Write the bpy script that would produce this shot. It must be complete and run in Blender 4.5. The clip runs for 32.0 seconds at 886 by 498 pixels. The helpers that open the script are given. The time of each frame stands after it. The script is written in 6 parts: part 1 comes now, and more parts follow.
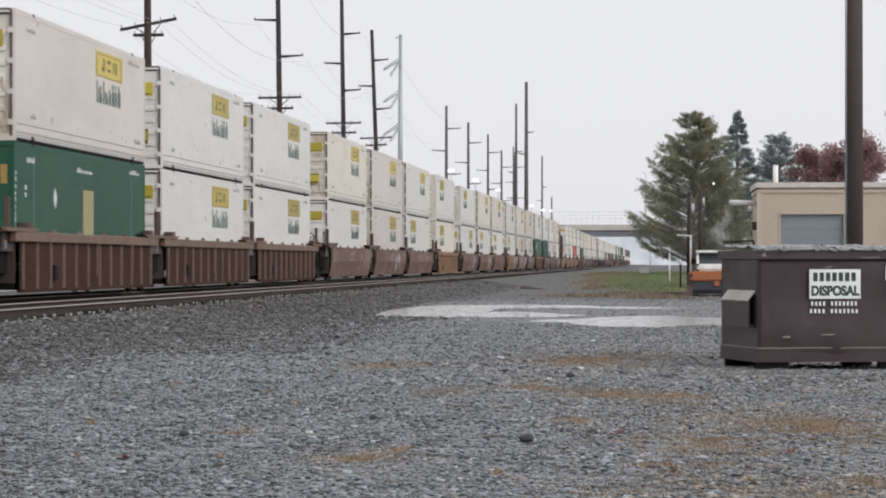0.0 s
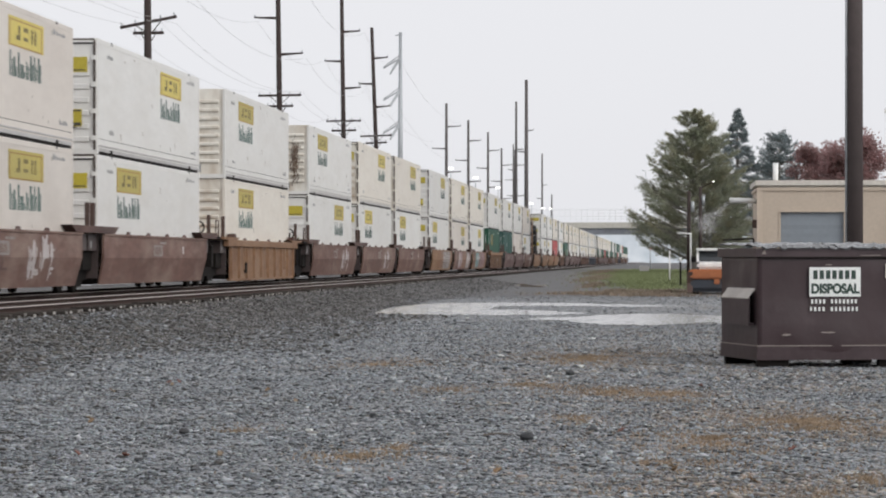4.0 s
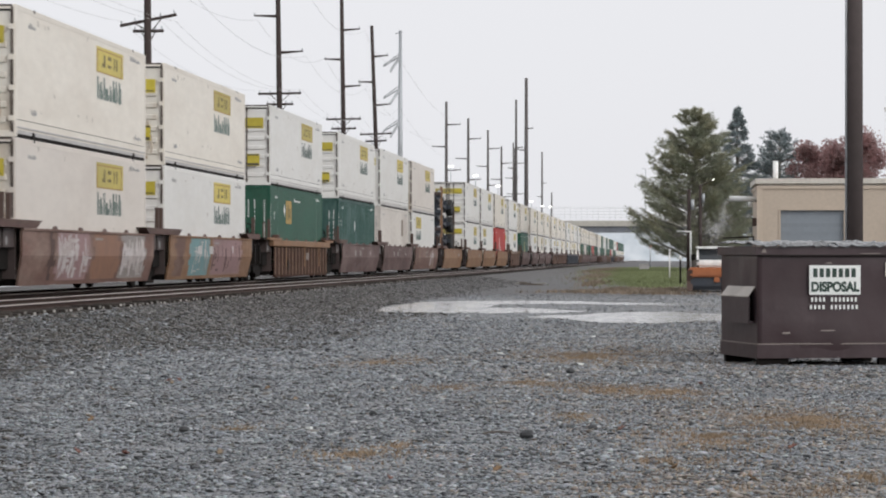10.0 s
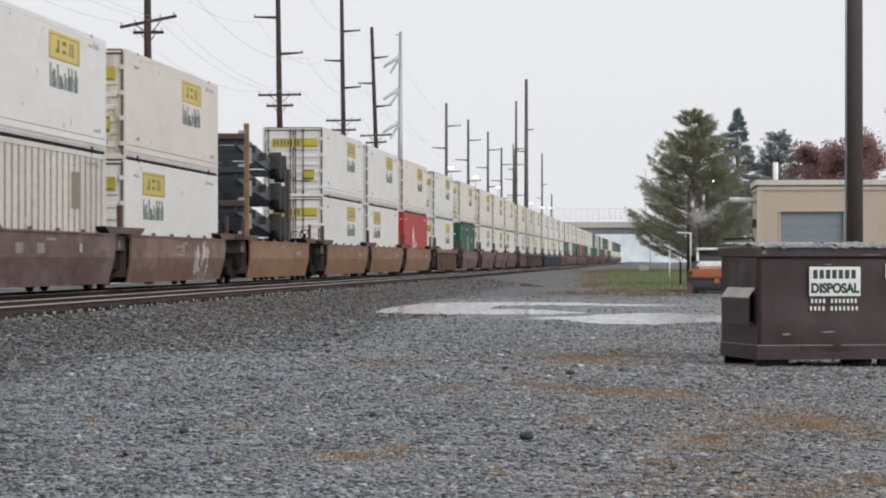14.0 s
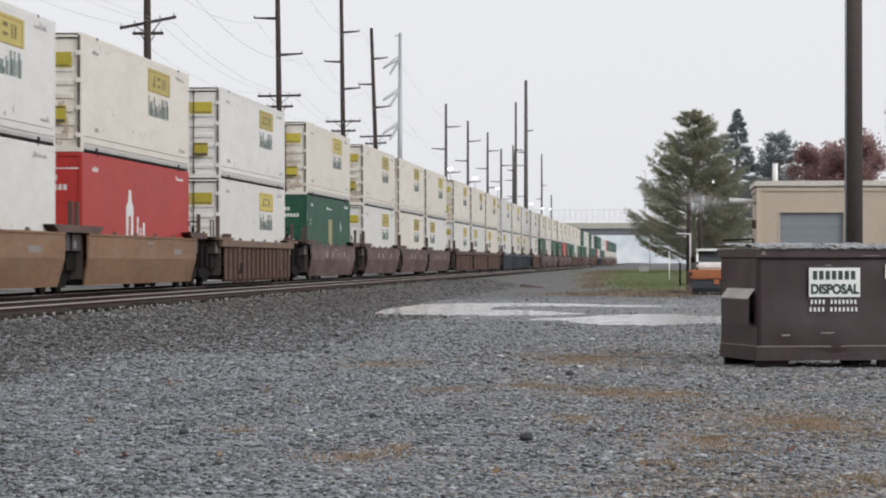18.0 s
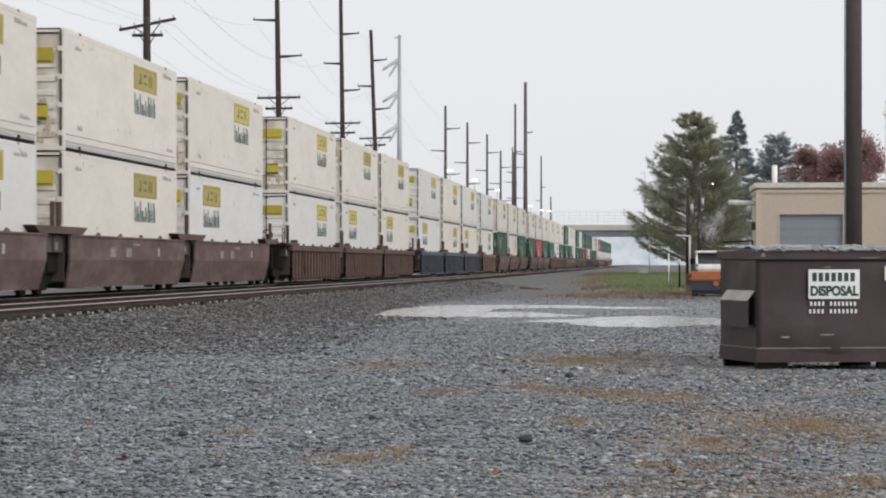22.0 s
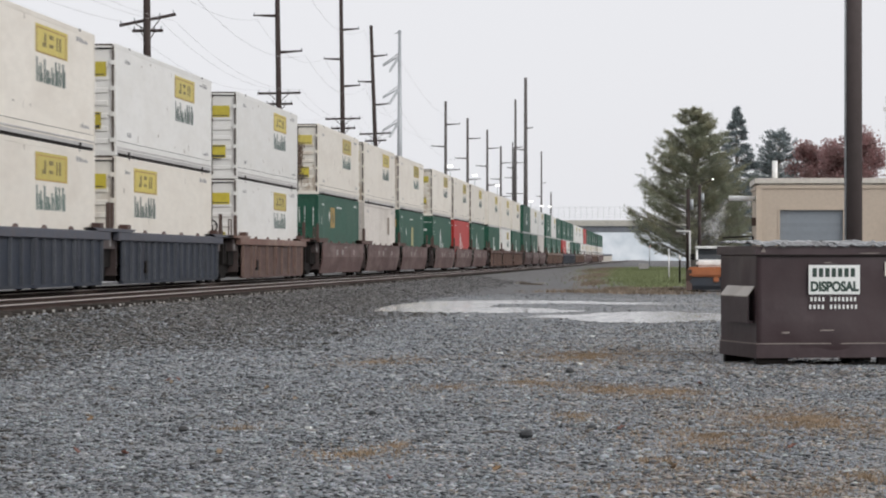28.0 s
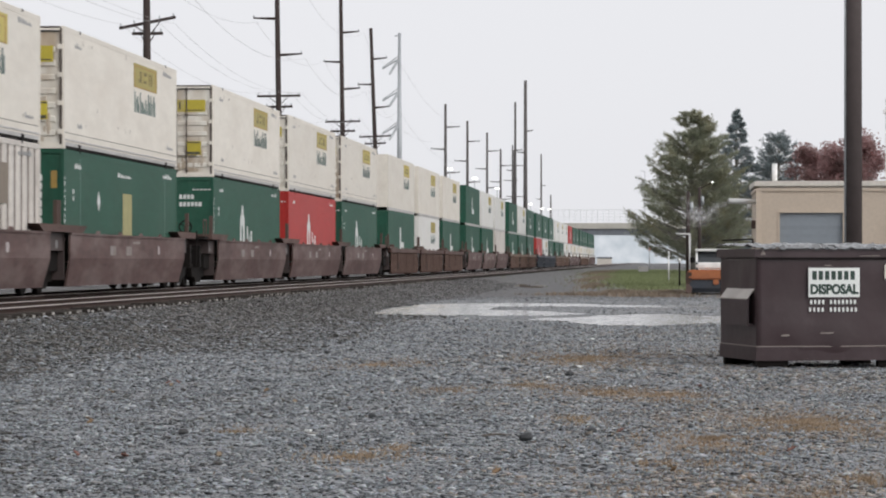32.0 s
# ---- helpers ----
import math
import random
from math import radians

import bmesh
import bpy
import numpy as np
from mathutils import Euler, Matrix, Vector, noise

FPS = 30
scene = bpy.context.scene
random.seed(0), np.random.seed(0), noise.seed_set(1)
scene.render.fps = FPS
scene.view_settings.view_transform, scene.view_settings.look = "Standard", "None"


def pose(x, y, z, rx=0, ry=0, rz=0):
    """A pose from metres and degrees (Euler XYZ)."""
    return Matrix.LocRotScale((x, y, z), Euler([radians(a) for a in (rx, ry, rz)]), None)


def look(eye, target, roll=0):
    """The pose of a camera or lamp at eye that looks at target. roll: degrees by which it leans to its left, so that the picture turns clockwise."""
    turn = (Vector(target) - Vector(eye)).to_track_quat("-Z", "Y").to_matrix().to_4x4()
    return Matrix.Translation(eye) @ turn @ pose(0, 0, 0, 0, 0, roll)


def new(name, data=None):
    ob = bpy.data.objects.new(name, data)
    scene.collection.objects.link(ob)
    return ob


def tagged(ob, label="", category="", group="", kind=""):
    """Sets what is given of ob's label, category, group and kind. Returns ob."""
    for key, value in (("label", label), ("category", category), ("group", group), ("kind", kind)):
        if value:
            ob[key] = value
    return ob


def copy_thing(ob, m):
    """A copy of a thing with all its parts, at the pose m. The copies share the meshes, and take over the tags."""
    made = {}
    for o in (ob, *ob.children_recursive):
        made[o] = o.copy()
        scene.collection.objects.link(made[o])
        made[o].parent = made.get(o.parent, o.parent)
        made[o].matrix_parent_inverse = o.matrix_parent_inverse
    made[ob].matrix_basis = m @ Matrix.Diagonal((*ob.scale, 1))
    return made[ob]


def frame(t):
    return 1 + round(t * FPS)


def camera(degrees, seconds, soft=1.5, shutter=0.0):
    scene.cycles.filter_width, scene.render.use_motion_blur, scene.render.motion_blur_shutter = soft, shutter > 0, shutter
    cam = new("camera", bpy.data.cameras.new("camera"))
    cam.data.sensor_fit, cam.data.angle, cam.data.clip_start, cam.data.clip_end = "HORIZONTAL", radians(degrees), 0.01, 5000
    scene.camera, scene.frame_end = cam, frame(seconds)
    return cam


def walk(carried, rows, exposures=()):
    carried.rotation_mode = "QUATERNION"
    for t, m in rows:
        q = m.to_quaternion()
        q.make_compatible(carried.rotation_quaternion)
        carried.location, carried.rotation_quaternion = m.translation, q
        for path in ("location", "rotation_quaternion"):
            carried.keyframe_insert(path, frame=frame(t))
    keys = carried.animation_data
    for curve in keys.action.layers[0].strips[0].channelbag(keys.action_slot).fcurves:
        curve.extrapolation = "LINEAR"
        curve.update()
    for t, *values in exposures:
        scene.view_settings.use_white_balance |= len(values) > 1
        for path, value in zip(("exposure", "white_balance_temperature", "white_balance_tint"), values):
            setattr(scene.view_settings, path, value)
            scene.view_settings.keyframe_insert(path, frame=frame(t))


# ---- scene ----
# A freight train of stacked containers passes a railway yard on a grey, wet day.
# x to the right of the line, y along the line away from the camera, z up; the yard lies at z = 0.
cam = camera(17.51, 32.0, soft=2.0, shutter=0.25)
walk(cam, [
    (0, pose(0, 0, 1.3, 90.281, 0, 4.325)),
    (0.5, pose(0, 0, 1.3, 90.246, 0, 4.324)),
    (1, pose(0, 0, 1.3, 90.205, 0, 4.327)),
    (1.5, pose(0, 0, 1.3, 90.217, 0, 4.325)),
    (2, pose(0, 0, 1.3, 90.238, 0, 4.325)),
    (2.5, pose(0, 0, 1.3, 90.244, 0, 4.325)),
    (3, pose(0, 0, 1.3, 90.250, 0, 4.324)),
    (3.5, pose(0, 0, 1.3, 90.250, 0, 4.325)),
    (5.5, pose(0, 0, 1.3, 90.175, 0, 4.325)),
    (6, pose(0, 0, 1.3, 90.184, 0, 4.325)),
    (6.5, pose(0, 0, 1.3, 90.187, 0, 4.323)),
    (7, pose(0, 0, 1.3, 90.169, 0, 4.330)),
    (7.5, pose(0, 0, 1.3, 90.182, 0, 4.324)),
    (8, pose(0, 0, 1.3, 90.210, 0, 4.325)),
    (8.5, pose(0, 0, 1.3, 90.197, 0, 4.327)),
    (9, pose(0, 0, 1.3, 90.200, 0, 4.324)),
    (9.5, pose(0, 0, 1.3, 90.231, 0, 4.324)),
    (10, pose(0, 0, 1.3, 90.201, 0, 4.324)),
    (10.5, pose(0, 0, 1.3, 90.194, 0, 4.325)),
    (11, pose(0, 0, 1.3, 90.190, 0, 4.325)),
    (11.5, pose(0, 0, 1.3, 90.195, 0, 4.324)),
    (12, pose(0, 0, 1.3, 90.228, 0, 4.324)),
    (12.5, pose(0, 0, 1.3, 90.238, 0, 4.324)),
    (13, pose(0, 0, 1.3, 90.238, 0, 4.325)),
    (13.5, pose(0, 0, 1.3, 90.218, 0, 4.324)),
    (14, pose(0, 0, 1.3, 90.228, 0, 4.324)),
    (14.5, pose(0, 0, 1.3, 90.215, 0, 4.324)),
    (16.5, pose(0, 0, 1.3, 90.181, 0, 4.324)),
    (17, pose(0, 0, 1.3, 90.204, 0, 4.318)),
    (17.5, pose(0, 0, 1.3, 90.237, 0, 4.324)),
    (18, pose(0, 0, 1.3, 90.247, 0, 4.317)),
    (18.5, pose(0, 0, 1.3, 90.263, 0, 4.317)),
    (19, pose(0, 0, 1.3, 90.250, 0, 4.317)),
    (19.5, pose(0, 0, 1.3, 90.236, 0, 4.321)),
    (20, pose(0, 0, 1.3, 90.237, 0, 4.324)),
    (20.5, pose(0, 0, 1.3, 90.309, 0, 4.314)),
    (21, pose(0, 0, 1.3, 90.293, 0, 4.310)),
    (21.5, pose(0, 0, 1.3, 90.322, 0, 4.298)),
    (22, pose(0, 0, 1.3, 90.284, 0, 4.307)),
    (22.5, pose(0, 0, 1.3, 90.284, 0, 4.294)),
    (23, pose(0, 0, 1.3, 90.293, 0, 4.297)),
    (23.5, pose(0, 0, 1.3, 90.300, 0, 4.303)),
    (24, pose(0, 0, 1.3, 90.281, 0, 4.307)),
    (24.5, pose(0, 0, 1.3, 90.306, 0, 4.291)),
    (25, pose(0, 0, 1.3, 90.304, 0, 4.301)),
    (25.5, pose(0, 0, 1.3, 90.290, 0, 4.298)),
    (27.5, pose(0, 0, 1.3, 90.211, 0, 4.308)),
    (28, pose(0, 0, 1.3, 90.195, 0, 4.311)),
    (28.5, pose(0, 0, 1.3, 90.194, 0, 4.308)),
    (29, pose(0, 0, 1.3, 90.220, 0, 4.308)),
    (29.5, pose(0, 0, 1.3, 90.214, 0, 4.307)),
    (30, pose(0, 0, 1.3, 90.224, 0, 4.311)),
    (30.5, pose(0, 0, 1.3, 90.222, 0, 4.316)),
    (31, pose(0, 0, 1.3, 90.224, 0, 4.314)),
    (31.5, pose(0, 0, 1.3, 90.222, 0, 4.308)),
    (32, pose(0, 0, 1.3, 90.250, 0, 4.307)),
])

# ---------------------------------------------------------------- light
world = bpy.data.worlds.new("overcast")
scene.world = world
world.use_nodes = True
wn, wl = world.node_tree.nodes, world.node_tree.links
sky = wn.new("ShaderNodeTexSky")
sky.sky_type = "NISHITA"
sky.sun_disc = False
sky.sun_elevation, sky.sun_rotation = radians(28), radians(125)
sky.air_density, sky.dust_density = 1.0, 3.0
grey = wn.new("ShaderNodeHueSaturation")
grey.inputs["Saturation"].default_value = 0.12
grey.inputs["Value"].default_value = 0.10
cloud = wn.new("ShaderNodeMix")
cloud.data_type = "RGBA"
cloud.inputs["Factor"].default_value = 0.86
cloud.inputs["B"].default_value = (0.90, 0.905, 0.945, 1)
wl.new(sky.outputs[0], grey.inputs["Color"])
wl.new(grey.outputs[0], cloud.inputs["A"])
wl.new(cloud.outputs["Result"], wn["Background"].inputs["Color"])
wn["Background"].inputs["Strength"].default_value = 1.0

sun = new("sun", bpy.data.lights.new("sun", "SUN"))
sun.data.energy, sun.data.angle, sun.data.color = 1.3, radians(35), (1.0, 0.97, 0.94)
sun.matrix_world = look((30, -22, 21), (0, 0, 0))
scene.view_settings.exposure = 0.0

# ---------------------------------------------------------------- numbers of the plan
SPEED = 22.3
TRAIN_X, NEAR_X, RAIL = -15.57, -12.05, 0.5
LENGTH, HIGH, HALF = 16.15, 2.94, 1.30
WELL, UPPER = 0.57, 3.522          # container floors above the rail


# ---------------------------------------------------------------- materials
def mat(name, rgb, rough=0.6, metal=0.0, grain=0.12, scale=6.0, stain=0.25, dirt=(0.09, 0.075, 0.06), streak=0.0,
        bump=0.15, bump_scale=40.0, vary=0.05, stain_scale=0.9, sheen=0.5, fade=None, fade_most=0.7):
    """Paint, metal or stone: colour with fine grain, larger stains, chalky faded patches, optional streaks that run down, and fine relief."""
    m = bpy.data.materials.new(name)
    m.use_nodes = True
    n, l = m.node_tree.nodes, m.node_tree.links
    b = n["Principled BSDF"]
    co = n.new("ShaderNodeTexCoord")
    info = n.new("ShaderNodeObjectInfo")
    shift = n.new("ShaderNodeVectorMath")
    shift.operation = "MULTIPLY_ADD"
    l.new(info.outputs["Random"], shift.inputs[0])
    shift.inputs[1].default_value = (37, 53, 41)
    l.new(co.outputs["Object"], shift.inputs[2])
    fine = n.new("ShaderNodeTexNoise")
    fine.inputs["Scale"].default_value, fine.inputs["Detail"].default_value = scale, 8
    if fade:
        squeeze = n.new("ShaderNodeMapping")
        squeeze.inputs["Scale"].default_value = (1, 0.25, 1)
        l.new(shift.outputs[0], squeeze.inputs["Vector"])
        l.new(squeeze.outputs[0], fine.inputs["Vector"])
    else:
        l.new(shift.outputs[0], fine.inputs["Vector"])
    big = n.new("ShaderNodeTexNoise")
    big.inputs["Scale"].default_value, big.inputs["Detail"].default_value = stain_scale, 6
    mp = n.new("ShaderNodeMapping")
    mp.inputs["Scale"].default_value = (1.2, 0.22, 0.45) if streak else (1, 0.3, 1) if fade else (1, 1, 1)
    l.new(shift.outputs[0], mp.inputs["Vector"])
    l.new(mp.outputs[0], big.inputs["Vector"])
    ramp = n.new("ShaderNodeMapRange")
    ramp.inputs[1].default_value, ramp.inputs[2].default_value = 0.45, 0.78
    ramp.inputs[3].default_value, ramp.inputs[4].default_value = 0.0, stain
    l.new(big.outputs["Fac"], ramp.inputs[0])
    g = n.new("ShaderNodeMix")
    g.data_type, g.blend_type = "RGBA", "MULTIPLY"
    g.inputs["Factor"].default_value = 1.0
    g.inputs["A"].default_value = (*rgb, 1)
    gr = n.new("ShaderNodeMapRange")
    gr.inputs[1].default_value, gr.inputs[2].default_value = 0.25, 0.75
    gr.inputs[3].default_value, gr.inputs[4].default_value = 1 - grain, 1 + grain
    l.new(fine.outputs["Fac"], gr.inputs[0])
    rv = n.new("ShaderNodeMapRange")
    rv.inputs[3].default_value, rv.inputs[4].default_value = 1 - vary, 1 + vary
    l.new(info.outputs["Random"], rv.inputs[0])
    mul = n.new("ShaderNodeMath")
    mul.operation = "MULTIPLY"
    l.new(gr.outputs[0], mul.inputs[0])
    l.new(rv.outputs[0], mul.inputs[1])
    l.new(mul.outputs[0], g.inputs["B"])
    d = n.new("ShaderNodeMix")
    d.data_type = "RGBA"
    d.inputs["B"].default_value = (*dirt, 1)
    l.new(ramp.outputs[0], d.inputs["Factor"])
    l.new(g.outputs["Result"], d.inputs["A"])
    last = d
    if fade:
        cloud = n.new("ShaderNodeTexNoise")
        cloud.inputs["Scale"].default_value, cloud.inputs["Detail"].default_value = 1.1, 7
        cloud.inputs["Roughness"].default_value = 0.65
        far = n.new("ShaderNodeMapping")
        far.inputs["Location"].default_value, far.inputs["Scale"].default_value = (11, 5, 3), (1, 0.3, 1)
        l.new(shift.outputs[0], far.inputs["Vector"])
        l.new(far.outputs[0], cloud.inputs["Vector"])
        part_of = n.new("ShaderNodeMapRange")
        part_of.inputs[1].default_value, part_of.inputs[2].default_value = 0.46, 0.66
        part_of.inputs[4].default_value = fade_most
        l.new(cloud.outputs["Fac"], part_of.inputs[0])
        last = n.new("ShaderNodeMix")
        last.data_type = "RGBA"
        last.inputs["B"].default_value = (*fade, 1)
        l.new(part_of.outputs[0], last.inputs["Factor"])
        l.new(d.outputs["Result"], last.inputs["A"])
    l.new(last.outputs["Result"], b.inputs["Base Color"])
    b.inputs["Roughness"].default_value, b.inputs["Metallic"].default_value = rough, metal
    b.inputs["Specular IOR Level"].default_value = sheen
    if bump:
        bf = n.new("ShaderNodeTexNoise")
        bf.inputs["Scale"].default_value, bf.inputs["Detail"].default_value = bump_scale, 4
        l.new(co.outputs["Object"], bf.inputs["Vector"])
        bn = n.new("ShaderNodeBump")
        bn.inputs["Strength"].default_value, bn.inputs["Distance"].default_value = bump, 0.02
        l.new(bf.outputs["Fac"], bn.inputs["Height"])
        l.new(bn.outputs[0], b.inputs["Normal"])
    return m


def glow(name, rgb, power):
    m = bpy.data.materials.new(name)
    m.use_nodes = True
    b = m.node_tree.nodes["Principled BSDF"]
    b.inputs["Base Color"].default_value = (0.02, 0.02, 0.02, 1)
    b.inputs["Emission Color"].default_value = (*rgb, 1)
    b.inputs["Emission Strength"].default_value = power
    return m


WHITE = mat("white container paint", (0.735, 0.728, 0.70), 0.45, stain=0.16, dirt=(0.42, 0.37, 0.30), stain_scale=1.6, grain=0.04, bump=0.05, fade=(0.66, 0.64, 0.59), fade_most=0.35)
CREAM = mat("weathered cream paint", (0.755, 0.712, 0.635), 0.5, stain=0.24, dirt=(0.44, 0.36, 0.28), stain_scale=1.2, grain=0.05, bump=0.05, fade=(0.69, 0.63, 0.55), fade_most=0.35)
PINKISH = mat("dulled beige paint", (0.665, 0.615, 0.56), 0.5, stain=0.25, dirt=(0.36, 0.28, 0.22), streak=1, grain=0.04, bump=0.05, fade=(0.72, 0.67, 0.61), fade_most=0.5)
# Beige troughs darkened for grime and the shade inside the corrugation.
SHADYBEIGE = mat("shaded grimy beige groove paint", (0.19, 0.155, 0.13), 0.6, stain=0.5, dirt=(0.10, 0.085, 0.07), streak=1)
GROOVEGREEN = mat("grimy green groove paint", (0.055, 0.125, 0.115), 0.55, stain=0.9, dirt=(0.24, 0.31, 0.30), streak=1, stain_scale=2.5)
PANELBROWN = mat("brown vent panel", (0.22, 0.18, 0.14), 0.6)
BEIGE = mat("grey beige paint", (0.64, 0.60, 0.555), 0.55, stain=0.5, dirt=(0.28, 0.23, 0.19), streak=1)
WORNTEAL = mat("worn blue-green container paint", (0.030, 0.078, 0.066), 0.55, stain=0.8, dirt=(0.12, 0.18, 0.17), streak=1, stain_scale=1.6, grain=0.2, sheen=0.2)
GREEN = mat("dark green container paint", (0.024, 0.083, 0.055), 0.55, stain=0.5, dirt=(0.06, 0.125, 0.09), streak=1, stain_scale=1.3, grain=0.15, sheen=0.2, fade=(0.022, 0.105, 0.068), fade_most=0.5)
RED = mat("red container paint", (0.42, 0.034, 0.030), 0.5, stain=0.4, dirt=(0.30, 0.05, 0.042), streak=1, sheen=0.25, fade=(0.45, 0.055, 0.048), fade_most=0.5)
RAILGREY = mat("dulled aluminium rail", (0.50, 0.485, 0.47), 0.45, 0.2, stain=0.3, dirt=(0.2, 0.17, 0.14))
DOORRUST = mat("brown door rust", (0.46, 0.38, 0.29), 0.75, stain=0.9, dirt=(0.66, 0.61, 0.54), stain_scale=5, streak=1)
SCUFF = mat("rubbed dirt", (0.40, 0.36, 0.31), 0.6, stain=0.9, dirt=(0.62, 0.60, 0.56), stain_scale=7)
RODGREY = mat("dull brown grey lock rod", (0.085, 0.068, 0.058), 0.55, 0.2, stain=0.4, dirt=(0.25, 0.2, 0.16))
BLACKRUBBER = mat("black rubber seal", (0.03, 0.03, 0.03), 0.8, stain=0.1)
YELLOW = mat("yellow decal", (0.51, 0.415, 0.085), 0.5, stain=0.45, dirt=(0.30, 0.27, 0.11), streak=1, grain=0.10, vary=0.30)
YELLOWBRIGHT = mat("fresh yellow decal", (0.48, 0.395, 0.045), 0.5, stain=0.45, dirt=(0.40, 0.32, 0.03), stain_scale=2.0, grain=0.10, vary=0.2)
DECAL = mat("dark decal print", (0.07, 0.065, 0.045), 0.6, stain=0.2)
LOGOINK = mat("worn dark ochre print", (0.15, 0.115, 0.035), 0.6, stain=0.7, dirt=(0.36, 0.29, 0.09), stain_scale=4)
TEALPRINT = mat("grey green print", (0.075, 0.122, 0.108), 0.6, stain=0.4, dirt=(0.50, 0.51, 0.48), stain_scale=4, vary=0.3)
PALEPRINT = mat("pale print", (0.72, 0.74, 0.72), 0.6, stain=0.3)
BANDFADED = mat("greyed yellow band", (0.44, 0.36, 0.09), 0.6, stain=0.6, dirt=(0.42, 0.38, 0.24), stain_scale=3)
PALEBAND = mat("bleached cream band", (0.66, 0.62, 0.50), 0.6, stain=0.4, dirt=(0.45, 0.40, 0.28), stain_scale=3)
SEAMGREEN = mat("chalky green seam", (0.16, 0.25, 0.21), 0.6, stain=0.4, dirt=(0.06, 0.13, 0.10))
PATCHPALE = mat("bleached ochre panel", (0.36, 0.33, 0.15), 0.6, stain=0.5, dirt=(0.24, 0.22, 0.13), stain_scale=3)
PATCH = mat("ochre panel", (0.40, 0.26, 0.065), 0.6, stain=0.4, dirt=(0.16, 0.12, 0.08), vary=0.15)
SMALLPRINT = mat("grey stencil print", (0.34, 0.34, 0.34), 0.6)
CARBROWN = mat("oxide brown car paint", (0.098, 0.057, 0.048), 0.65, stain=0.7, dirt=(0.050, 0.035, 0.032), streak=1, grain=0.25, fade=(0.17, 0.115, 0.098), fade_most=0.6, sheen=0.25)
CARPLUM = mat("dusty plum brown car paint", (0.128, 0.080, 0.074), 0.65, stain=0.7, dirt=(0.066, 0.043, 0.039), streak=1, stain_scale=1.6, grain=0.25, fade=(0.235, 0.182, 0.170), fade_most=0.65, sheen=0.25)
CARORANGE = mat("faded orange brown car paint", (0.245, 0.140, 0.080), 0.65, stain=0.6, dirt=(0.135, 0.070, 0.045), streak=1, grain=0.2, fade=(0.30, 0.20, 0.135), fade_most=0.65, sheen=0.25)
# Ribbed wall paint, darkened: shade between the ribs is in this colour.
SHADEBROWN = mat("shade-darkened red-brown car paint", (0.064, 0.036, 0.029), 0.8, stain=0.6, dirt=(0.095, 0.055, 0.043), streak=1, grain=0.25, sheen=0.03)
CARPINK = mat("faded pinkish brown car paint", (0.170, 0.098, 0.080), 0.65, stain=0.6, dirt=(0.10, 0.058, 0.046), streak=1, grain=0.2, fade=(0.30, 0.225, 0.185), fade_most=0.7, sheen=0.25)
CARBLUE = mat("dark blue grey car paint", (0.022, 0.028, 0.043), 0.6, stain=0.5, dirt=(0.048, 0.047, 0.05), streak=1, grain=0.2, fade=(0.055, 0.062, 0.078), fade_most=0.4, sheen=0.2)
# Ribs take paler copies of the car paints.
RIBPALE = mat("paler brown rib paint", (0.175, 0.122, 0.104), 0.7, stain=0.6, dirt=(0.12, 0.08, 0.065), streak=1, grain=0.2, sheen=0.2)
RIBBLUE = mat("paler blue rib paint", (0.075, 0.082, 0.095), 0.7, stain=0.6, dirt=(0.035, 0.04, 0.05), streak=1, grain=0.2, sheen=0.2)
CHORDBLUE = mat("chalky blue chord paint", (0.068, 0.074, 0.094), 0.6, stain=0.5, dirt=(0.10, 0.075, 0.065), stain_scale=3, grain=0.2, sheen=0.3)
CHORD = mat("worn brown chord paint", (0.175, 0.110, 0.072), 0.6, stain=0.7, dirt=(0.10, 0.06, 0.05), grain=0.2)
NAVY = mat("dark navy chassis paint", (0.034, 0.041, 0.054), 0.5, stain=0.4, dirt=(0.07, 0.06, 0.05))
DECKPLUM = mat("dark plum deck paint", (0.058, 0.042, 0.040), 0.6, stain=0.4, dirt=(0.10, 0.07, 0.06), grain=0.2)
GRIME = mat("greasy black steel", (0.014, 0.0122, 0.0115), 0.7, stain=0.3, dirt=(0.032, 0.026, 0.022), sheen=0.08)
STEEL = mat("worn bright steel", (0.55, 0.48, 0.45), 0.38, 0.7, stain=0.3, dirt=(0.2, 0.12, 0.09))
RUST = mat("rusty steel", (0.085, 0.052, 0.042), 0.75, stain=0.4)
SPRAYWHITE = mat("sprayed white paint", (0.50, 0.46, 0.45), 0.6, stain=0.7, dirt=(0.25, 0.17, 0.14), stain_scale=3)
SPRAYROSE = mat("sprayed rose paint", (0.27, 0.165, 0.165), 0.6, stain=0.7, dirt=(0.16, 0.10, 0.09), stain_scale=2, streak=1)
SPRAYRUST = mat("sprayed rust orange paint", (0.225, 0.115, 0.07), 0.6, stain=0.5, dirt=(0.14, 0.08, 0.06), stain_scale=2)
SPRAYHAZE = mat("faded sprayed wash", (0.26, 0.235, 0.22), 0.6, stain=0.8, dirt=(0.15, 0.105, 0.085), stain_scale=2.2)
SPRAYTEAL = mat("sprayed teal paint", (0.14, 0.27, 0.28), 0.6, stain=0.7, dirt=(0.24, 0.18, 0.15), stain_scale=2.5)
TIEWOOD = mat("weathered grey tie wood", (0.046, 0.040, 0.036), 0.8, stain=0.4, dirt=(0.06, 0.055, 0.05), vary=0.45, sheen=0.05)
TIEEND = mat("bleached tie end", (0.30, 0.285, 0.265), 0.8, stain=0.5, dirt=(0.10, 0.09, 0.08), stain_scale=3, vary=0.5, sheen=0.05)
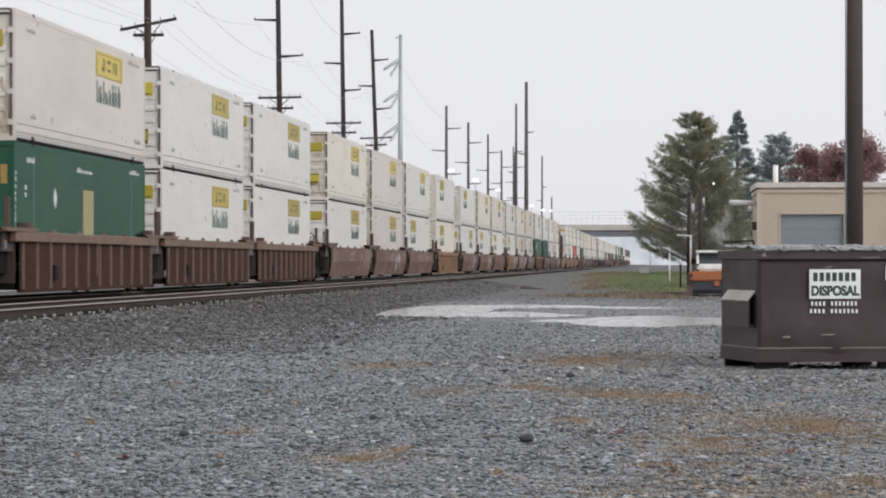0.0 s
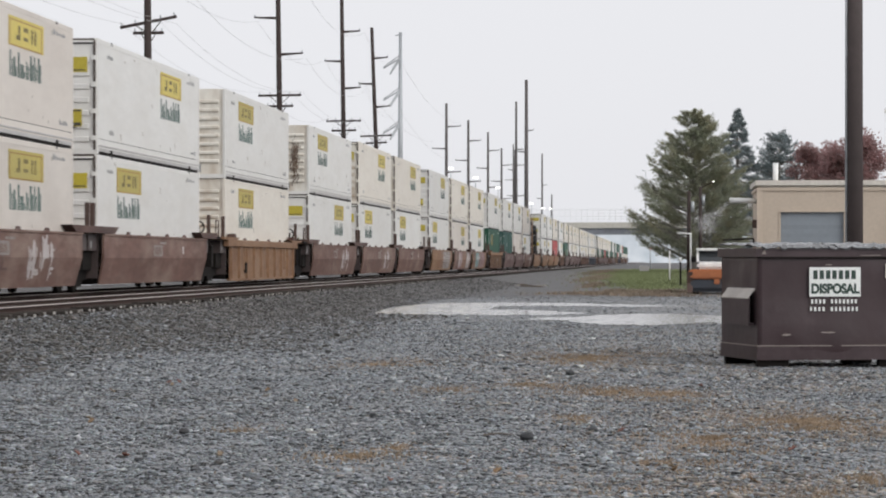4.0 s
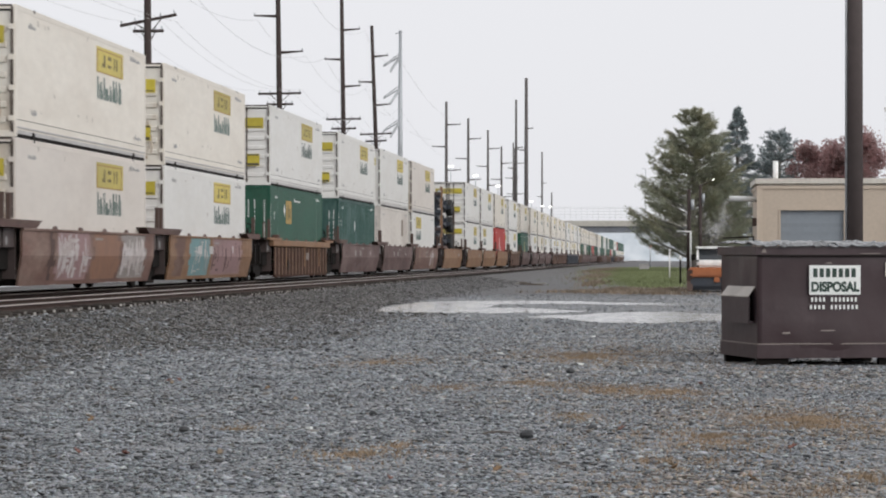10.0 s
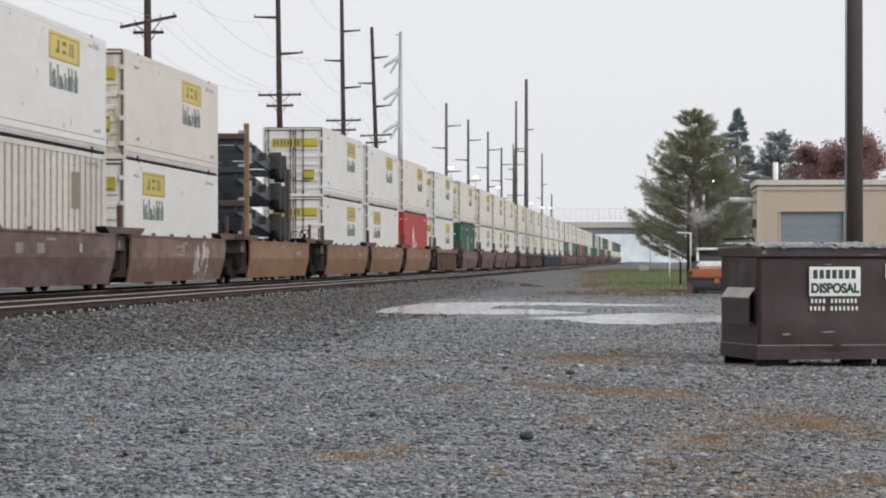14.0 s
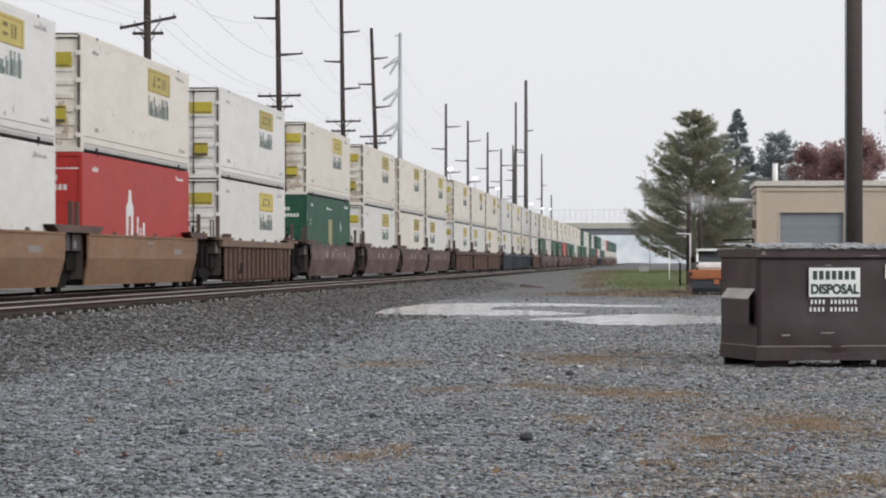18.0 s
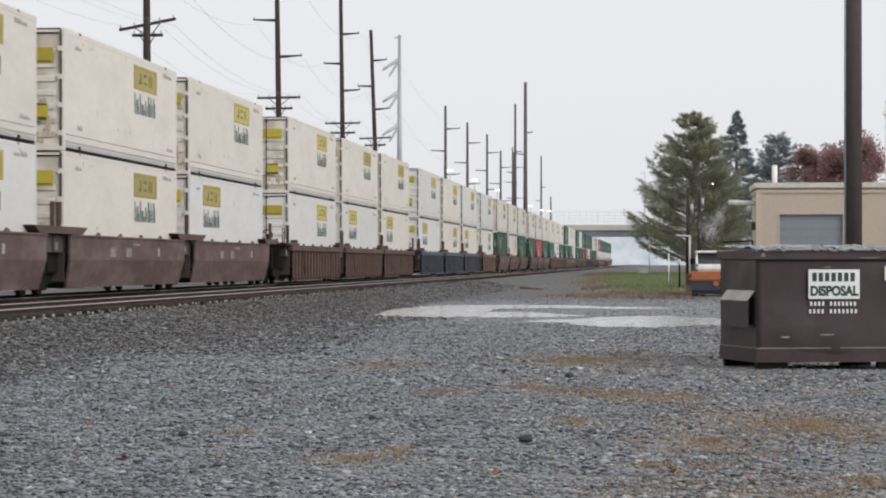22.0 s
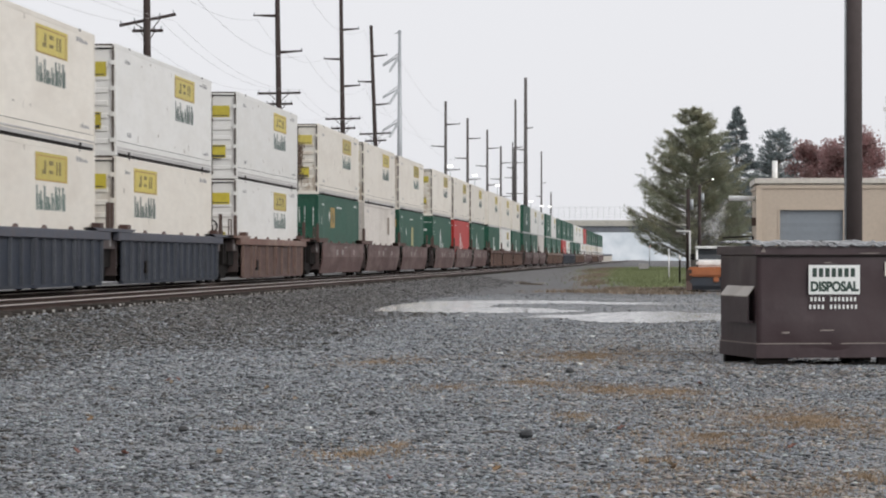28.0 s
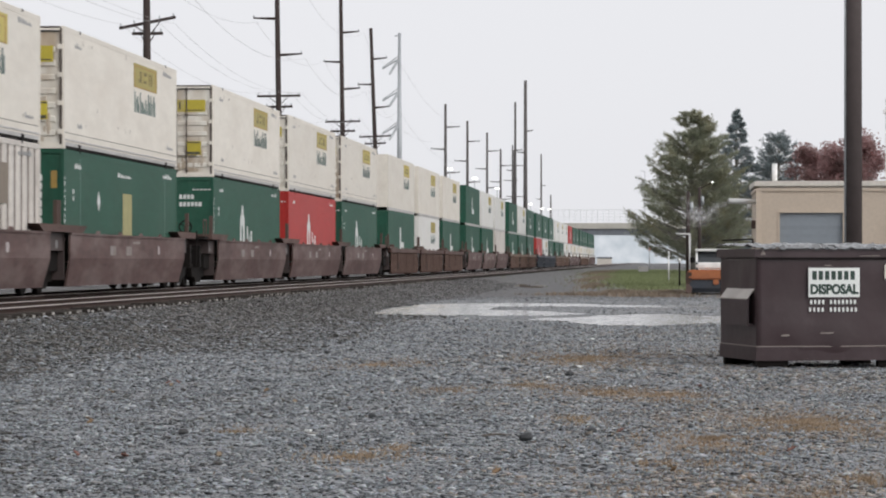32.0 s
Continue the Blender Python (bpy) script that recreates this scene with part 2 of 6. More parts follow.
POLEWOOD = mat("dark wet pole wood", (0.052, 0.039, 0.036), 0.8, stain=0.3, dirt=(0.10, 0.085, 0.078), streak=1, bump=0.4, bump_scale=15, sheen=0.2)
POLEDAMP = mat("damp grey brown pole wood", (0.072, 0.058, 0.056), 0.75, stain=0.5, dirt=(0.045, 0.033, 0.031), streak=1, bump=0.4, bump_scale=15, sheen=0.3)
# Pole wood with the distance haze mixed into its grey.
POLEGREY = mat("haze-paled grey pole wood", (0.125, 0.115, 0.112), 0.85, stain=0.4, dirt=(0.08, 0.07, 0.066), streak=1, bump=0.4, bump_scale=15, sheen=0.2)
GALV = mat("galvanised steel", (0.42, 0.44, 0.46), 0.5, 0.4, stain=0.2)
WIRE = mat("dull wire", (0.42, 0.42, 0.43), 0.6)
STUCCO = mat("tan stucco", (0.53, 0.445, 0.36), 0.85, stain=0.2, dirt=(0.3, 0.24, 0.17), streak=1, grain=0.06, bump=0.3)
TRIM = mat("pale roof trim", (0.62, 0.58, 0.52), 0.6, stain=0.2)
DOORGREY = mat("blue grey shutter", (0.24, 0.27, 0.30), 0.5, stain=0.1, grain=0.05)
WHITEPIPE = mat("white plastic pipe", (0.80, 0.80, 0.78), 0.4, stain=0.15)
SKIP = mat("dark maroon brown bin paint", (0.034, 0.0170, 0.0200), 0.40, stain=0.5, dirt=(0.066, 0.046, 0.048), stain_scale=1.3, grain=0.12, scale=3, bump=0.2, bump_scale=6, fade=(0.062, 0.041, 0.046), fade_most=0.8)
POCKETPALE = mat("rubbed bare pocket steel", (0.42, 0.385, 0.35), 0.5, stain=0.5, dirt=(0.2, 0.16, 0.14), stain_scale=3)
SKIPEDGE = mat("scuffed brown steel", (0.25, 0.215, 0.195), 0.5, stain=0.5)
RAILRUST = mat("dark rusty rail web", (0.050, 0.033, 0.028), 0.75, stain=0.4, sheen=0.1)
LID = mat("wet grey plastic lid", (0.09, 0.095, 0.10), 0.25, stain=0.3, bump=0.4, bump_scale=6)
SIGNWHITE = mat("white sign", (0.78, 0.80, 0.78), 0.5, stain=0.05, grain=0.02, bump=0)
SIGNGREEN = mat("dark green lettering", (0.02, 0.045, 0.035), 0.5, bump=0)
CONCRETE = mat("pale concrete", (0.50, 0.48, 0.43), 0.8, stain=0.2)
# Bridge girder and railing colours are lifted to stand in for haze.
GIRDER = mat("haze-paled blue grey girder", (0.17, 0.185, 0.21), 0.55, stain=0.4, dirt=(0.12, 0.12, 0.125), streak=1)
PALERAIL = mat("haze-paled galvanised railing", (0.78, 0.80, 0.82), 0.5, stain=0.2)
ORANGE = mat("orange paint", (0.40, 0.135, 0.05), 0.5, stain=0.5, dirt=(0.20, 0.09, 0.05))
DARKGLASS = mat("dark window glass", (0.03, 0.035, 0.04), 0.08, bump=0)
TYRE = mat("tyre rubber", (0.02, 0.02, 0.02), 0.85)
# Bark of the far trees, lightened so its colour carries the haze.
TREEBARK = mat("haze-paled grey bark", (0.27, 0.25, 0.225), 0.9, stain=0.6, dirt=(0.17, 0.155, 0.135), bump=0.6, bump_scale=12)
BARK = mat("grey brown bark", (0.12, 0.10, 0.085), 0.9, bump=0.6, bump_scale=12)


def foliage(name, rgb, other, thin=0.6):
    """Leaves: two tones by patches, part of the light passing through."""
    m = mat(name, rgb, 0.4, grain=0.35, scale=1.2, stain=0.8, dirt=other, stain_scale=0.5, bump=0, sheen=0.8)
    n, l = m.node_tree.nodes, m.node_tree.links
    b = n["Principled BSDF"]
    tr = n.new("ShaderNodeBsdfTranslucent")
    l.new(b.inputs["Base Color"].links[0].from_socket, tr.inputs["Color"])
    mx = n.new("ShaderNodeMixShader")
    mx.inputs[0].default_value = thin
    l.new(b.outputs[0], mx.inputs[1])
    l.new(tr.outputs[0], mx.inputs[2])
    l.new(mx.outputs[0], n["Material Output"].inputs["Surface"])
    return m


# Leaf colours are paled well past real foliage to imitate distance haze.
PINE = foliage("haze-paled pine needles", (0.33, 0.35, 0.26), (0.365, 0.32, 0.19), 0.6)
SPRUCE = foliage("haze-paled spruce needles", (0.29, 0.335, 0.345), (0.25, 0.30, 0.30), 0.6)
REDLEAF = foliage("haze-paled dull red autumn leaves", (0.45, 0.285, 0.28), (0.37, 0.28, 0.255), 0.7)
RUSTYDOOR = mat("white door paint with rust stains", (0.72, 0.69, 0.62), 0.5, stain=0.9, dirt=(0.33, 0.22, 0.12), streak=1, grain=0.06, stain_scale=1.1)
SOOT = mat("sooty rust streak", (0.11, 0.075, 0.055), 0.7, stain=0.8, dirt=(0.27, 0.20, 0.14), stain_scale=6, streak=1)
# Near-black from oil and wet, with the track's shade painted in too.
TRACKBED = mat("oily shade-dark track bed", (0.024, 0.022, 0.020), 0.85, grain=0.5, scale=25, stain=0.4, dirt=(0.08, 0.075, 0.07), bump=0.9, bump_scale=30, stain_scale=1.5, sheen=0.05)
# Haze beyond the yard is put into the paled grass colour.
GRASSGREEN = mat("green grass", (0.185, 0.22, 0.10), 0.8, grain=0.4, scale=2, stain=0.3, dirt=(0.16, 0.13, 0.05))
DEADGRASS = mat("dead brown grass", (0.29, 0.212, 0.142), 0.85, grain=0.4, scale=3, stain=0.5, dirt=(0.22, 0.17, 0.10))
DRYWEED = mat("dry brown weed stalks", (0.25, 0.195, 0.145), 0.85, grain=0.4, scale=2, stain=0.6, dirt=(0.12, 0.105, 0.075))
# Far woods emit their pale tone: haze painted into the emission.
FARWOODS = glow("self-lit pale far haze", (0.58, 0.62, 0.66), 1.0)
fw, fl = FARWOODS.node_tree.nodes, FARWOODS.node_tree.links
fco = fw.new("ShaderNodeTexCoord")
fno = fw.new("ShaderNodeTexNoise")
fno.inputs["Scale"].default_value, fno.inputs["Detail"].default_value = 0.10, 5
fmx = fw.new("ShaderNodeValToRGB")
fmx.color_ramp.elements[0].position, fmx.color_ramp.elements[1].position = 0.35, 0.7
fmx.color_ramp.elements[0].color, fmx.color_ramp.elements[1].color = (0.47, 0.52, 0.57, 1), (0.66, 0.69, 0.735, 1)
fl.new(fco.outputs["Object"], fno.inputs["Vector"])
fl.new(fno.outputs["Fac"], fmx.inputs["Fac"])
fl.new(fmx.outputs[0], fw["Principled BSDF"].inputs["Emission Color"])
LAMPGLOW = glow("lit lamp", (1, 0.98, 0.95), 3.0)
REDLAMP = glow("red lamp", (1, 0.42, 0.38), 0.9)


# ---------------------------------------------------------------- mesh helpers
def box(bm, x0, x1, y0, y1, z0, z1):
    v = [bm.verts.new(p) for p in ((x0, y0, z0), (x1, y0, z0), (x1, y1, z0), (x0, y1, z0),
                                   (x0, y0, z1), (x1, y0, z1), (x1, y1, z1), (x0, y1, z1))]
    for f in ((3, 2, 1, 0), (4, 5, 6, 7), (0, 1, 5, 4), (1, 2, 6, 5), (2, 3, 7, 6), (3, 0, 4, 7)):
        bm.faces.new([v[i] for i in f])
    return bm


def boxes(*lots):
    bm = bmesh.new()
    for lot in lots:
        box(bm, *lot)
    return bm


def soft_box(x0, x1, y0, y1, z0, z1, r=0.02, seg=2):
    bm = boxes((x0, x1, y0, y1, z0, z1))
    bmesh.ops.bevel(bm, geom=list(bm.edges), offset=r, segments=seg, affect="EDGES")
    return bm


def prism(points, axis, a, b):
    """A closed outline of (u, v) pushed along an axis from a to b. x: u, v are y, z; y: x, z; z: x, y."""
    put = {"x": lambda u, v, w: (w, u, v), "y": lambda u, v, w: (u, w, v), "z": lambda u, v, w: (u, v, w)}[axis]
    bm = bmesh.new()
    lo = [bm.verts.new(put(u, v, a)) for u, v in points]
    hi = [bm.verts.new(put(u, v, b)) for u, v in points]
    bm.faces.new(lo[::-1])
    bm.faces.new(hi)
    for i in range(len(points)):
        j = (i + 1) % len(points)
        bm.faces.new((lo[i], lo[j], hi[j], hi[i]))
    bmesh.ops.recalc_face_normals(bm, faces=list(bm.faces))
    return bm


def tube(bm, p, q, r0, r1=None, seg=10):
    """A tapered round bar from p to q."""
    p, q = Vector(p), Vector(q)
    turn = (q - p).to_track_quat("Z", "Y").to_matrix()
    rings = []
    for c, r in ((p, r0), (q, r0 if r1 is None else r1)):
        rings.append([bm.verts.new(c + turn @ Vector((r * math.cos(k * math.tau / seg), r * math.sin(k * math.tau / seg), 0)))
                      for k in range(seg)])
    for k in range(seg):
        f = bm.faces.new((rings[0][k], rings[0][(k + 1) % seg], rings[1][(k + 1) % seg], rings[1][k]))
        f.smooth = seg > 6
    bm.faces.new(rings[0][::-1])
    bm.faces.new(rings[1])
    return bm


def tubes(*lots, seg=8):
    bm = bmesh.new()
    for lot in lots:
        tube(bm, *lot, seg=seg)
    return bm


def mesh_of(bm, name, material):
    me = bpy.data.meshes.new(name)
    bm.to_mesh(me)
    bm.free()
    me.materials.append(material)
    return me


def part(name, bm, material, parent, label=""):
    ob = new(name, mesh_of(bm, name, material))
    ob.parent = parent
    return tagged(ob, label) if label else ob


def share(name, me, parent, at=(0, 0, 0), turn=0.0):
    """One more object on a mesh that alike pieces share."""
    ob = new(name, me)
    ob.parent = parent
    ob.location, ob.rotation_euler = at, (0, 0, turn)
    return ob


def thing(name, label, category, group="", m=None, kind=""):
    ob = new(name)
    ob.empty_display_size = 0.3
    if m is not None:
        ob.matrix_basis = m
    return tagged(ob, label, category, group, kind)


def solid(name, bm, material, label, category, group="", m=None, kind=""):
    ob = new(name, mesh_of(bm, name, material))
    if m is not None:
        ob.matrix_basis = m
    return tagged(ob, label, category, group, kind)


def numpy_mesh(name, verts, faces, material):
    """A mesh from arrays; faces all have the same number of corners."""
    me = bpy.data.meshes.new(name)
    k = faces.shape[1]
    me.vertices.add(len(verts))
    me.vertices.foreach_set("co", np.ascontiguousarray(verts, dtype=np.float32).ravel())
    me.loops.add(faces.size)
    me.loops.foreach_set("vertex_index", np.ascontiguousarray(faces, dtype=np.int32).ravel())
    me.polygons.add(len(faces))
    me.polygons.foreach_set("loop_start", np.arange(len(faces), dtype=np.int32) * k)
    me.polygons.foreach_set("loop_total", np.full(len(faces), k, dtype=np.int32))
    me.update(calc_edges=True)
    me.validate()
    me.materials.append(material)
    return me


# ---------------------------------------------------------------- ground
POOLS = ((-6.0, 78.8, 1.45, 9.8), (-4.9, 72.6, 2.35, 4.3), (-3.3, 71.0, 1.5, 2.5), (-4.6, 85.8, 2.7, 3.7), (-2.0, 84.2, 2.5, 1.9), (-0.1, 81.6, 1.8, 1.0),
         (-0.35, 64.4, 1.65, 6.6), (-1.9, 64.6, 1.1, 2.2), (1.6, 64.2, 2.5, 4.6), (3.4, 63.0, 2.3, 4.0))


def smooth(a, b, x):
    s = np.clip((x - a) / (b - a), 0, 1)
    return s * s * (3 - 2 * s)


def wave(x, y, k, seed):
    """A cheap smooth field of about -1 to 1."""
    r = np.random.RandomState(seed)
    out = 0
    for i in range(5):
        a, p = r.uniform(0, math.tau), r.uniform(0, math.tau)
        out = out + np.sin((x * math.cos(a) + y * math.sin(a)) * k * (1 + 0.55 * i) + p) / (1 + 0.4 * i)
    return out / 2.6


def ground_z(x, y):
    z = 0.02 + 0.012 * wave(x, y, 1.7, 3) + 0.008 * wave(x, y, 6.0, 4)
    bank = smooth(-7.6, -10.3, x) * (1 - smooth(-18.6, -21.5, x))
    z = z + 0.30 * bank
    dip = 0
    for cx, cy, rx, ry in POOLS:
        d = np.hypot((x - cx) / rx, (y - cy) / ry) + 0.09 * wave(x, y * 0.45, 2.6, 8) + 0.05 * wave(x, y * 0.5, 8.0, 9)
        dip = np.maximum(dip, smooth(1.12, 0.88, d))
    under = smooth(1.45, 0.8, np.hypot((x - 2.1) / 1.7, (y - 37.0) / 1.9))
    return z - 0.07 * dip - 0.06 * under - 0.02 * smooth(-22.5, -24.5, x)


def gravel_material():
    m = bpy.data.materials.new("wet grey gravel")
    m.use_nodes = True
    n, l = m.node_tree.nodes, m.node_tree.links
    b = n["Principled BSDF"]
    co = n.new("ShaderNodeTexCoord")
    vor = n.new("ShaderNodeTexVoronoi")
    vor.inputs["Scale"].default_value = 30
    l.new(co.outputs["Object"], vor.inputs["Vector"])
    stone = n.new("ShaderNodeValToRGB")
    stone.color_ramp.elements[0].color = (0.10, 0.105, 0.111, 1)
    stone.color_ramp.elements[1].color = (0.34, 0.345, 0.35, 1)
    mid = stone.color_ramp.elements.new(0.55)
    mid.color = (0.215, 0.220, 0.226, 1)
    l.new(vor.outputs["Color"], stone.inputs["Fac"])
    patch = n.new("ShaderNodeTexNoise")
    patch.inputs["Scale"].default_value, patch.inputs["Detail"].default_value = 0.55, 7
    l.new(co.outputs["Object"], patch.inputs["Vector"])
    mr = n.new("ShaderNodeMapRange")
    mr.inputs[1].default_value, mr.inputs[2].default_value, mr.inputs[4].default_value = 0.52, 0.72, 0.55
    l.new(patch.outputs["Fac"], mr.inputs[0])
    sep = n.new("ShaderNodeSeparateXYZ")
    l.new(co.outputs["Object"], sep.inputs[0])
    east = n.new("ShaderNodeMapRange")
    east.inputs[1].default_value, east.inputs[2].default_value = -3.0, 0.5
    l.new(sep.outputs["X"], east.inputs[0])
    amount = n.new("ShaderNodeMath")
    amount.operation = "MULTIPLY"
    l.new(mr.outputs[0], amount.inputs[0])
    l.new(east.outputs[0], amount.inputs[1])
    soil = n.new("ShaderNodeMix")
    soil.data_type = "RGBA"
    soil.inputs["B"].default_value = (0.20, 0.135, 0.085, 1)
    l.new(amount.outputs[0], soil.inputs["Factor"])
    l.new(stone.outputs[0], soil.inputs["A"])
    lane = n.new("ShaderNodeMapRange")
    lane.inputs[1].default_value, lane.inputs[2].default_value, lane.inputs[4].default_value = 92, 104, 0.85
    l.new(sep.outputs["Y"], lane.inputs[0])
    mud = n.new("ShaderNodeMix")
    mud.data_type = "RGBA"
    mud.inputs["B"].default_value = (0.066, 0.063, 0.063, 1)
    l.new(lane.outputs[0], mud.inputs["Factor"])
    l.new(soil.outputs["Result"], mud.inputs["A"])
    bank = n.new("ShaderNodeMapRange")
    bank.inputs[1].default_value, bank.inputs[2].default_value, bank.inputs[4].default_value = -6.6, -9.6, 0.95
    l.new(sep.outputs["X"], bank.inputs[0])
    dark = n.new("ShaderNodeMix")
    dark.data_type = "RGBA"
    dark.inputs["B"].default_value = (0.072, 0.068, 0.065, 1)
    l.new(bank.outputs[0], dark.inputs["Factor"])
    l.new(mud.outputs["Result"], dark.inputs["A"])
    l.new(dark.outputs["Result"], b.inputs["Base Color"])
    b.inputs["Roughness"].default_value = 0.6
    b.inputs["Specular IOR Level"].default_value = 0.35
    bn = n.new("ShaderNodeBump")
    bn.inputs["Strength"].default_value, bn.inputs["Distance"].default_value = 0.7, 0.02
    bn.invert = True
    l.new(vor.outputs["Distance"], bn.inputs["Height"])
    l.new(bn.outputs[0], b.inputs["Normal"])
    return m


def stone_material(name, lo, mid, hi):
    m = bpy.data.materials.new(name)
    m.use_nodes = True
    n, l = m.node_tree.nodes, m.node_tree.links
    b = n["Principled BSDF"]
    geo = n.new("ShaderNodeNewGeometry")
    ramp = n.new("ShaderNodeValToRGB")
    ramp.color_ramp.elements[0].color, ramp.color_ramp.elements[1].color = (*lo, 1), (*hi, 1)
    for at, k in ((0.30, 0.42), (0.62, 1.0), (0.86, 1.35)):
        ramp.color_ramp.elements.new(at).color = (*[k * q for q in mid], 1)
    l.new(geo.outputs["Random Per Island"], ramp.inputs["Fac"])
    co = n.new("ShaderNodeTexCoord")
    fine = n.new("ShaderNodeTexNoise")
    fine.inputs["Scale"].default_value = 90
    l.new(co.outputs["Object"], fine.inputs["Vector"])
    mul = n.new("ShaderNodeMix")
    mul.data_type, mul.blend_type = "RGBA", "MULTIPLY"
    mul.inputs["Factor"].default_value = 0.5
    l.new(ramp.outputs[0], mul.inputs["A"])
    l.new(fine.outputs["Color"], mul.inputs["B"])
    wide = n.new("ShaderNodeTexNoise")
    wide.inputs["Scale"].default_value, wide.inputs["Detail"].default_value = 2.2, 5
    l.new(co.outputs["Object"], wide.inputs["Vector"])
    damp = n.new("ShaderNodeMapRange")
    damp.inputs[1].default_value, damp.inputs[2].default_value = 0.3, 0.7
    damp.inputs[3].default_value, damp.inputs[4].default_value = 0.72, 1.28
    l.new(wide.outputs["Fac"], damp.inputs[0])
    tone = n.new("ShaderNodeMix")
    tone.data_type, tone.blend_type = "RGBA", "MULTIPLY"
    tone.inputs["Factor"].default_value = 1.0
    l.new(mul.outputs["Result"], tone.inputs["A"])
    l.new(damp.outputs[0], tone.inputs["B"])
    l.new(tone.outputs["Result"], b.inputs["Base Color"])
    b.inputs["Roughness"].default_value = 0.36
    return m


GRAVEL = gravel_material()
# Darkest stones go near black so their colour imitates shadowed crevices.
STONE = stone_material("crushed grey stone", (0.010, 0.012, 0.015), (0.268, 0.296, 0.322), (0.62, 0.64, 0.65))
EARTHY = stone_material("earthy brown stone", (0.12, 0.098, 0.08), (0.345, 0.295, 0.248), (0.54, 0.50, 0.45))
# Lighter copy of the ballast; distance haze is painted into its tone.
HAZEBALLAST = stone_material("haze-paled grey ballast stone", (0.03, 0.029, 0.028), (0.135, 0.129, 0.124), (0.30, 0.29, 0.28))
MUDGRIT = stone_material("dark trodden grit", (0.03, 0.026, 0.022), (0.21, 0.182, 0.156), (0.36, 0.33, 0.30))
BALLAST = stone_material("dark oily ballast stone", (0.012, 0.011, 0.010), (0.080, 0.073, 0.065), (0.24, 0.22, 0.20))

gx = np.concatenate([[-2500, -900, -300, -120, -60, -35], np.arange(-24, -9, 0.5), np.arange(-9, 6, 0.15), np.arange(6, 14, 1.0),
                     [20, 35, 60, 120, 300, 900, 2500]])
gy = np.concatenate([[-900, -300, -100, -30, 0], np.arange(10, 54, 0.5), np.arange(54, 96, 0.28), np.arange(96, 200, 4.0),
                     np.arange(200, 700, 25.0), [800, 1100, 1600, 2600, 4200]])
mx, my = np.meshgrid(gx, gy)
co = np.stack([mx.ravel(), my.ravel(), ground_z(mx, my).ravel()], 1)
idx = np.arange(len(gx) * len(gy)).reshape(len(gy), len(gx))
quads = np.stack([idx[:-1, :-1], idx[:-1, 1:], idx[1:, 1:], idx[1:, :-1]], -1).reshape(-1, 4)
ground = new("ground", numpy_mesh("ground", co, quads, GRAVEL))
ground.data.polygons.foreach_set("use_smooth", [True] * len(ground.data.polygons))
tagged(ground, "wet grey gravel yard with a ballast bank", "ground", kind="structure")

WATER = bpy.data.materials.new("still rain water")
WATER.use_nodes = True
wb = WATER.node_tree.nodes["Principled BSDF"]
wb.inputs["Base Color"].default_value = (0.16, 0.15, 0.14, 1)
wb.inputs["Roughness"].default_value, wb.inputs["IOR"].default_value = 0.11, 1.33
wx, wy = np.meshgrid(np.arange(-8.6, 6.2, 0.15), np.arange(54.5, 94.5, 0.10))
ripple = 0.0068 * wave(wx, wy * 1.6, 8.0, 41) + 0.0018 * wave(wx, wy * 1.4, 21.0, 42)
wi = np.arange(wx.size).reshape(wx.shape)
wq = np.stack([wi[:-1, :-1], wi[:-1, 1:], wi[1:, 1:], wi[1:, :-1]], -1).reshape(-1, 4)
puddle = new("puddle", numpy_mesh("puddle", np.stack([wx.ravel(), wy.ravel(), ripple.ravel()], 1), wq, WATER))
tagged(puddle, "shallow rain puddle mirroring the pale sky on gravel", "puddle", kind="structure")


# Assumed water, added and sized so bright slivers fit the view under the cars.
ditch = boxes(*[(-31.8, -29.2, 40 + k * 13.5 + 3 * math.sin(k * 2.1), 47 + k * 13.5 + 3 * math.sin(k * 3.3), 0.045, 0.05) for k in range(45)])
solid("ditch_water", ditch, WATER, "assumed strip of water giving bright slivers under the train", "puddle", kind="structure")


